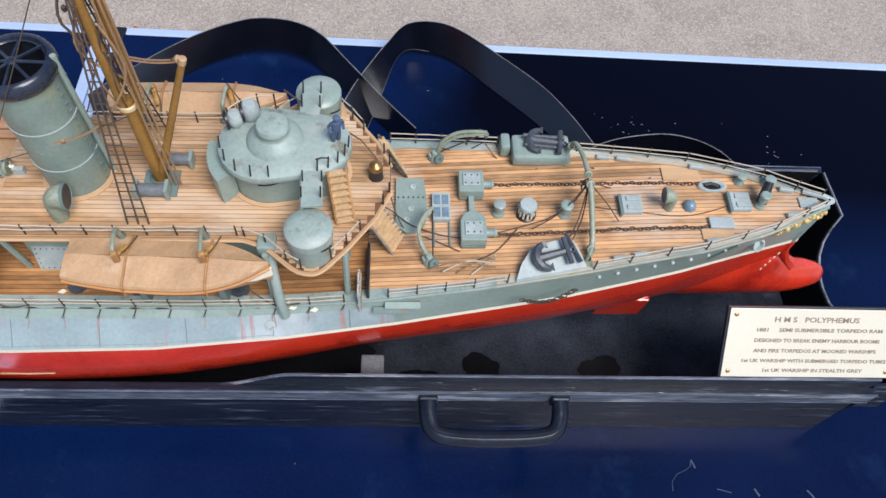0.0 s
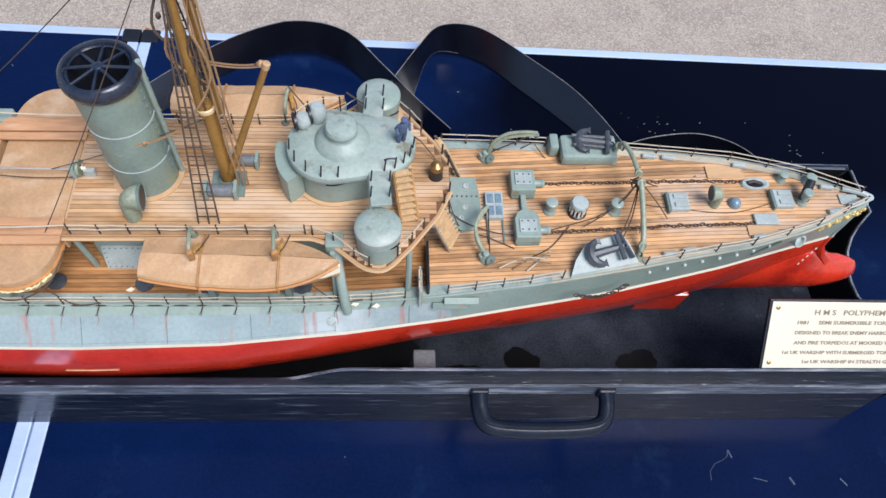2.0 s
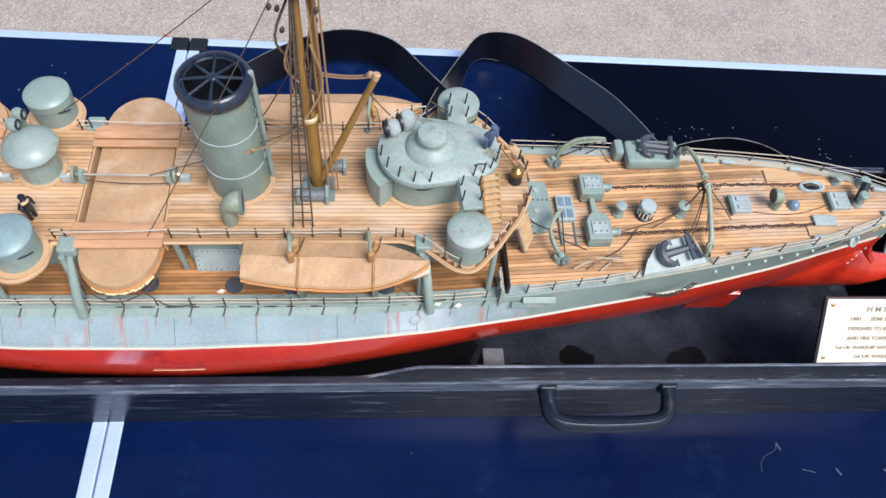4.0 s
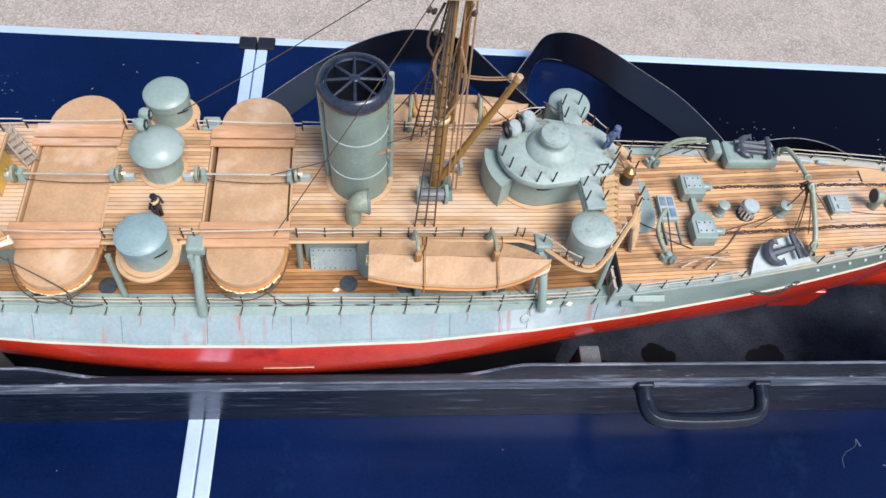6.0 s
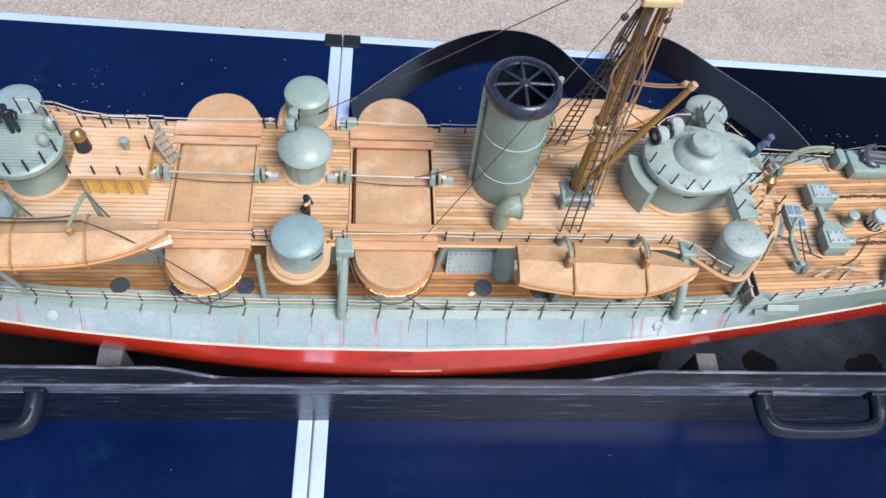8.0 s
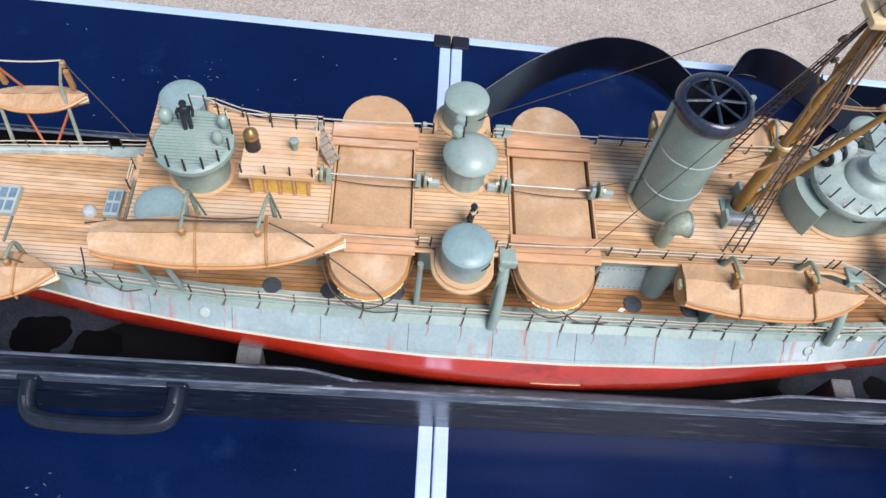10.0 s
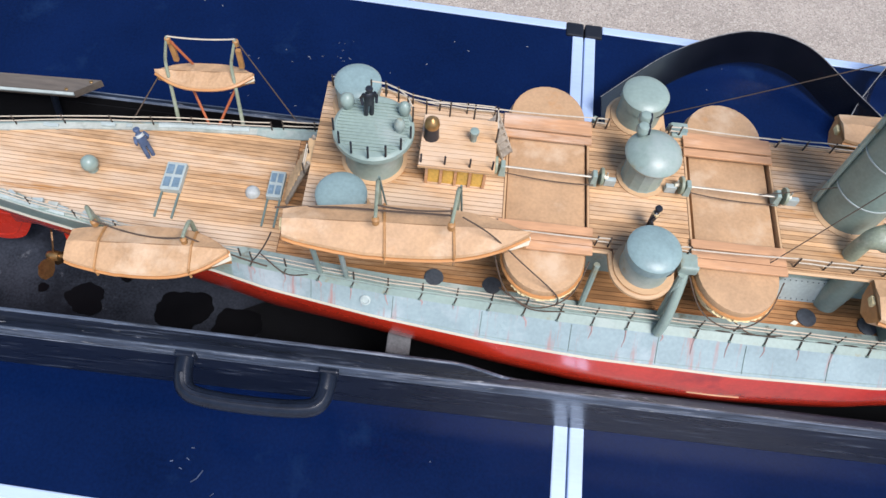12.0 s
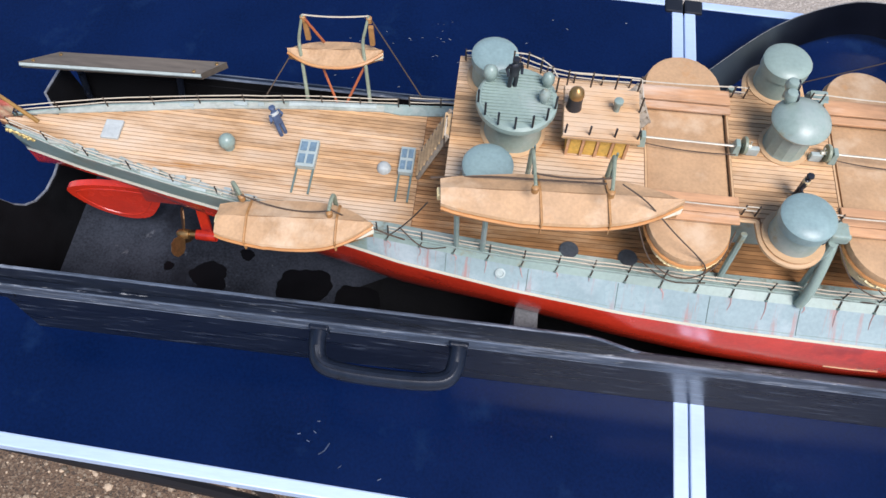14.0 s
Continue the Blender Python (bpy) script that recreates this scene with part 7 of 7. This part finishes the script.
figurine(-0.5176, 0.0215, deck_z(-0.5176), 0.031, 231, "small dark blue painted crew figurine leaning on the quarterdeck", tilt=20, vest=M_DECKHATCH)
figurine(-0.0990, -0.0365, UD + 0.0009, 0.030, 60, "small dark painted crew figurine standing on the raised deck", material=M_BLACK, vest=M_CREAM)
figurine(0.2735, 0.0040, 0.3155, 0.030, 25, "small blue painted crew figurine standing on the conning tower", tilt=6)
figurine(AX - 0.008, AY + 0.010, 0.3132, 0.030, 20, "small dark painted crew figurine standing on the after tower", material=M_BLACK)

# leaves and pebbles on the ground
rl = random.Random(8)
for x, y in ((0.62, 0.98), (0.03, 1.02), (1.15, 1.10), (-0.35, 1.2)):
    bm = bmesh.new()
    n = 10
    lo = [bm.verts.new((0.016 * math.cos(t) * (1 + 0.2 * math.cos(2 * t)), 0.008 * math.sin(t), 0.002 + 0.003 * math.cos(t) ** 2)) for t in [2 * math.pi * k / n for k in range(n)]]
    hi = [bm.verts.new(v.co + Vector((0, 0, 0.0006))) for v in lo]
    bm.faces.new(lo)
    bm.faces.new(hi)
    for i in range(n):
        bm.faces.new([lo[i], lo[(i + 1) % n], hi[(i + 1) % n], hi[i]])
    leaf = part("fallen_leaf", bm, M_REDBROWN)
    leaf.matrix_world = pose(x, y, GZ - 0.0005, 0, 0, rl.uniform(0, 180))
    tagged(leaf, "dry red-brown leaf lying on the concrete", "leaf", "fallen leaves")
bed = part("gravel_bed", box(2.4, 1.3, 0.004, -1.35, -0.60, GZ), M_EARTH)
tagged(bed, "brown gritty earth strip in front of the tables", "ground", kind="structure")
verts, faces = [], []
for i in range(1900):
    x, y = rl.uniform(-1.45, -0.62), rl.uniform(-0.42, 0.03)
    r = rl.choice((0.0018, 0.0022, 0.003, 0.003, 0.004, 0.0055, 0.0075)) * rl.uniform(0.7, 1.3)
    t = rl.uniform(0, math.pi)
    b = len(verts)
    e = rl.uniform(0.6, 1.0)
    for k in range(6):
        a = t + math.pi * k / 3
        q = r * rl.uniform(0.8, 1.15)
        verts.append((x + q * math.cos(a), y + e * q * math.sin(a), GZ + 0.003))
    for k in range(6):
        a = t + math.pi * k / 3
        verts.append((x + 0.7 * r * math.cos(a), y + 0.7 * e * r * math.sin(a), GZ + 0.004 + 0.35 * r))
    verts.append((x, y, GZ + 0.004 + 0.5 * r))
    for k in range(6):
        j = (k + 1) % 6
        faces.append((b + k, b + j, b + 6 + j, b + 6 + k))
        faces.append((b + 6 + k, b + 6 + j, b + 12))
me = bpy.data.meshes.new("gravel")
me.from_pydata(verts, [], faces)
me.materials.append(M_STONE)
tagged(new("gravel", me), "mixed brown and grey pebbles bedded in the ground", "gravel", kind="stuff")


# slack ropes, tackles and scraps that lie about the ship
def rope(pts, r=0.00055, material=None, name="slack_rope", label="thin dark rope"):
    return part(name, tube(curve(pts, 5), r, 5), material or M_ROPE, ship, label)


rope([(0.2945, 0.0288, 0.285), (0.3085, 0.0172, 0.272), (0.3156, 0.0061, 0.258), (0.3239, -0.0108, 0.235), (0.3348, -0.018, 0.215), (0.3542, -0.0268, deck_z(0.354) + 0.001), (0.3793, -0.0407, deck_z(0.379) + 0.001)])
rope([(0.305, -0.0096, 0.245), (0.318, -0.0009, 0.226), (0.3395, -0.0153, deck_z(0.34) + 0.005)] + [(x, y, deck_z(x) + 0.001) for x, y in ((0.3737, -0.0257), (0.4042, -0.0246), (0.4311, -0.0184), (0.4586, -0.0108))])
rope([(0.4064, 0.0693, 0.232), (0.4184, 0.0588, 0.222), (0.4396, 0.0494, 0.213), (0.4536, 0.0449, deck_z(0.454) + 0.001)])
rope([(0.404, 0.070, 0.233), (0.392, 0.0718, 0.220), (0.3784, 0.0719, 0.218), (0.3665, 0.0714, 0.222)])
rope([(0.4852, 0.0605, 0.226), (0.492, 0.0486, 0.217), (0.5012, 0.0469, 0.228)])
rope([(0.5027, 0.0417, 0.234), (0.5209, 0.0503, 0.217), (0.5394, 0.0627, 0.217)])
hook = (0.4890, 0.004, deck_z(0.49) + 0.034)
for end in ((0.4572, -0.0124), (0.4428, -0.0226), (0.4913, -0.0324), (0.5186, -0.0185), (0.4720, -0.0430), (0.4640, -0.0480)):
    z = deck_z(end[0])
    rope([hook, ((hook[0] + end[0]) / 2 + 0.004, (hook[1] + end[1]) / 2, z + 0.014), (end[0], end[1], z + 0.004)], 0.0006, None, "cat_tackle", "tangled brown tackle rope")
rope([hook, (0.5285, 0.0255, 0.224), (0.5555, 0.0299, deck_z(0.5555) + 0.001)])
rope([(0.4303, -0.0206, deck_z(0.43) + 0.002), (0.4115, -0.041, deck_z(0.41) + 0.001), (0.3929, -0.0514, deck_z(0.39) + 0.003)])
rope([(0.500, 0.0, deck_z(0.5) + 0.001), (0.540, -0.008, deck_z(0.54) + 0.001), (0.585, -0.012, deck_z(0.585) + 0.001), (0.640, 0.004, deck_z(0.64) + 0.002)], 0.0004)
part("cathead_bar", tube([(0.4690, -0.0340, deck_z(0.47) + 0.013), (0.4800, -0.0600, deck_z(0.48) + 0.009)], 0.0019, 6), M_ANCHOR, ship, "dark grey cathead bar")
rk = random.Random(31)
for k in range(7):
    a = 2 * math.pi * rk.random()
    p = Vector(hook) + Vector((0.003 * math.cos(a), 0.004 * math.sin(a), rk.uniform(-0.006, 0.001)))
    rope([p, p + Vector((rk.uniform(-0.006, 0.006), rk.uniform(-0.008, 0.004), -0.006)), p + Vector((rk.uniform(-0.004, 0.004), rk.uniform(-0.004, 0.004), -0.001))], 0.0009, M_TANROPE if k % 3 == 0 else M_ROPE, "rope_knot", "knotted brown rope")
# blocks and slack tackle about the mast
for x, y, z in ((MX - 0.018, MY - 0.004, 0.470), (MX - 0.014, MY + 0.002, 0.4635), (MX + 0.012, MY - 0.004, 0.468), (MX + 0.010, MY + 0.004, 0.452), (MX - 0.012, MY - 0.002, 0.449), (0.090, -0.029, 0.350), (0.120, -0.022, 0.365)):
    part("rigging_block", lathe([(0, -0.0036), (0.0014, -0.0026), (0.0019, 0), (0.0014, 0.0026), (0, 0.0036)], x, y, z, 8, 20, 15, 0), M_TANROPE if z < 0.40 else M_ROPE, mast, "small wooden rigging block", smooth=True)
for k in range(9):
    x0, z0 = MX + rk.uniform(-0.012, 0.012), rk.uniform(0.42, 0.475)
    z1 = z0 - rk.uniform(0.03, 0.09)
    rope([(x0, MY + rk.uniform(-0.006, 0.006), z0), (x0 + rk.uniform(-0.012, 0.012), MY + rk.uniform(-0.010, 0.006), (z0 + z1) / 2), (MX + rk.uniform(-0.006, 0.010), MY + rk.uniform(-0.006, 0.003), z1)], rk.uniform(0.0005, 0.0010), M_TANROPE if k % 2 else M_ROPE, "slack_tackle", "slack brown tackle hanging by the mast")
for s in (-1, 1):
    for x in (0.112, 0.176):
        part("fall_block", box(0.0050, 0.0045, 0.011, x + 0.003, s * 0.0835, UD + 0.007, rz=20, bevel=0.001), M_OCHRE, ship, "ochre wooden fall block")
        part("boat_fall", tube([(x + 0.003, s * 0.0835, UD + 0.016), (x + 0.005, s * 0.078, UD + 0.010), (x + 0.007, s * 0.0705, UD + 0.0065)], 0.0016, 6, flat=1.4), M_FALL, ship, "golden-brown boat fall")
        rope([(x + 0.003, s * 0.0835, UD + 0.012), (x + 0.009, s * 0.075, UD + 0.010), (x + 0.012, s * 0.0585, UD + 0.002)], 0.0005)
for x in (-0.303, -0.247):
    part("davit_stay", tube([(x + 0.001, -0.064, 0.343), (x + 0.006, -0.052, UD + 0.002)], 0.0008, 6), M_GREYD, ship, "grey davit stay")
rope([(-0.371, -0.086, 0.325), (-0.330, -0.084, 0.330), (-0.290, -0.081, 0.328), (-0.250, -0.078, 0.326)], 0.0008)
# slack lines over the waist, and rail ropes
for x0, x1, y in ((-0.02, 0.028, -0.098), (-0.205, -0.150, -0.097), (0.20, 0.245, -0.096), (-0.40, -0.36, -0.088)):
    rope([(x0, y * 0.80, DK + 0.020), ((x0 + x1) / 2, y * 0.90, DK + 0.006), (x1, y * 0.93, DK + 0.014)], 0.0006)
for x, y in ((0.0454, -0.072), (0.0213, -0.0792), (0.235, -0.083), (0.238, -0.088), (0.256, -0.091), (-0.128, -0.083)):
    part("torn_scrap", slab([(x - 0.0035, y - 0.001), (x + 0.001, y - 0.0022), (x + 0.0036, y + 0.0004), (x + 0.0005, y + 0.0022)], DK + 0.0011 + sheer(x), DK + 0.0022 + sheer(x)), M_WHITE, ship, "cream torn paper scrap")
# fairleads and cleats along the forecastle edge
for s in (-1, 1):
    for x in (0.515, 0.5325, 0.598, 0.675):
        y = s * (lin(HALF_DK, x) - 0.008)
        part("fairlead", box(0.013, 0.0042, 0.0045, x, y, deck_z(x), rz=-s * 8, bevel=0.0016), M_BED, ship, "pale grey fairlead")

for s in (-1, 1):
    part("strut", tube([(0.0132, s * 0.0475, DK), (0.0162, s * 0.0575, UD - 0.004)], 0.0026, 8), M_GREY, ship, "grey deck strut")
    # grey waterway between the planks and the ship's side, and dark strips drawn for the shade at its edge
    for name, i0, i1, paint, text in (("waterway_shelf", 0, 20, M_QUARTER, "bleached grey waterway round the quarterdeck"), ("waterway_shelf", 20, 74, M_TOWER, "worn grey-green waterway"), ("margin_plank", 74, 92, M_MARGIN, "pale worn margin plank along the forecastle")):
        bm = bmesh.new()
        g = []
        for i in range(i0, i1 + 1):
            x = -0.745 + 0.0156 * i
            h = lin(HALF_DK, x)
            w = min(0.0115 if -0.43 < x < 0.32 else 0.0085, 0.3 * h)
            g.append([bm.verts.new((x, s * y, DK + sheer(x) + z)) for y, z in ((h - w, 0.0004), (h - w, 0.0022), (h + 0.0004, 0.0022), (h + 0.0004, 0.0004))])
        for a, b in zip(g, g[1:]):
            for j in range(3):
                bm.faces.new([a[j], a[j + 1], b[j + 1], b[j]])
        bm.faces.new(g[0])
        bm.faces.new(g[-1])
        part(name, bm, paint, ship, text)
    for k in range(9):
        x0 = -0.045 + 0.021 * k
        xs_ = [x0 + d for d in (0.0, 0.005, 0.011, 0.016 + rk.uniform(0, 0.004))]
        part("edge_shade", tube([(x, s * (lin(HALF_DK, x) + 0.0002), DK + sheer(x) + 0.0019) for x in xs_], [0.0002, rk.uniform(0.0004, 0.0009), rk.uniform(0.0003, 0.0009), 0.0002], 4), M_IRON, ship, "dark strip painted for shade under the waterway edge")
part("paint_scratch", tube([(-0.024, -0.1168, 0.1335), (0.0, -0.1172, 0.1335), (0.023, -0.1168, 0.1335)], 0.00035, 4), M_CREAM, ship, "thin yellow scratch in the red paint")
rope([(0.179, 0.083, UD + 0.022), (0.194, 0.062, UD + 0.022), (0.208, 0.040, UD + 0.030), (TX - 0.006, 0.034, 0.312)], 0.0006)
rope([(TX + 0.010, 0.060, 0.310), (TX + 0.028, 0.046, 0.308), (TX + 0.046, 0.036, 0.302), (0.2945, 0.0288, 0.285)], 0.0007)
rope([(MX - 0.002, MY + 0.01, 0.420), (0.090, 0.020, 0.330), (0.060, 0.050, UD + 0.012)], 0.0005)
for bx in (-0.1775, -0.0265):
    rope([(bx - 0.036, -0.070, 0.262), (bx - 0.026, -0.092, 0.252), (bx - 0.008, -0.1025, 0.2465), (bx + 0.010, -0.1015, 0.2475), (bx + 0.027, -0.090, 0.252), (bx + 0.037, -0.068, 0.264)], 0.0006)
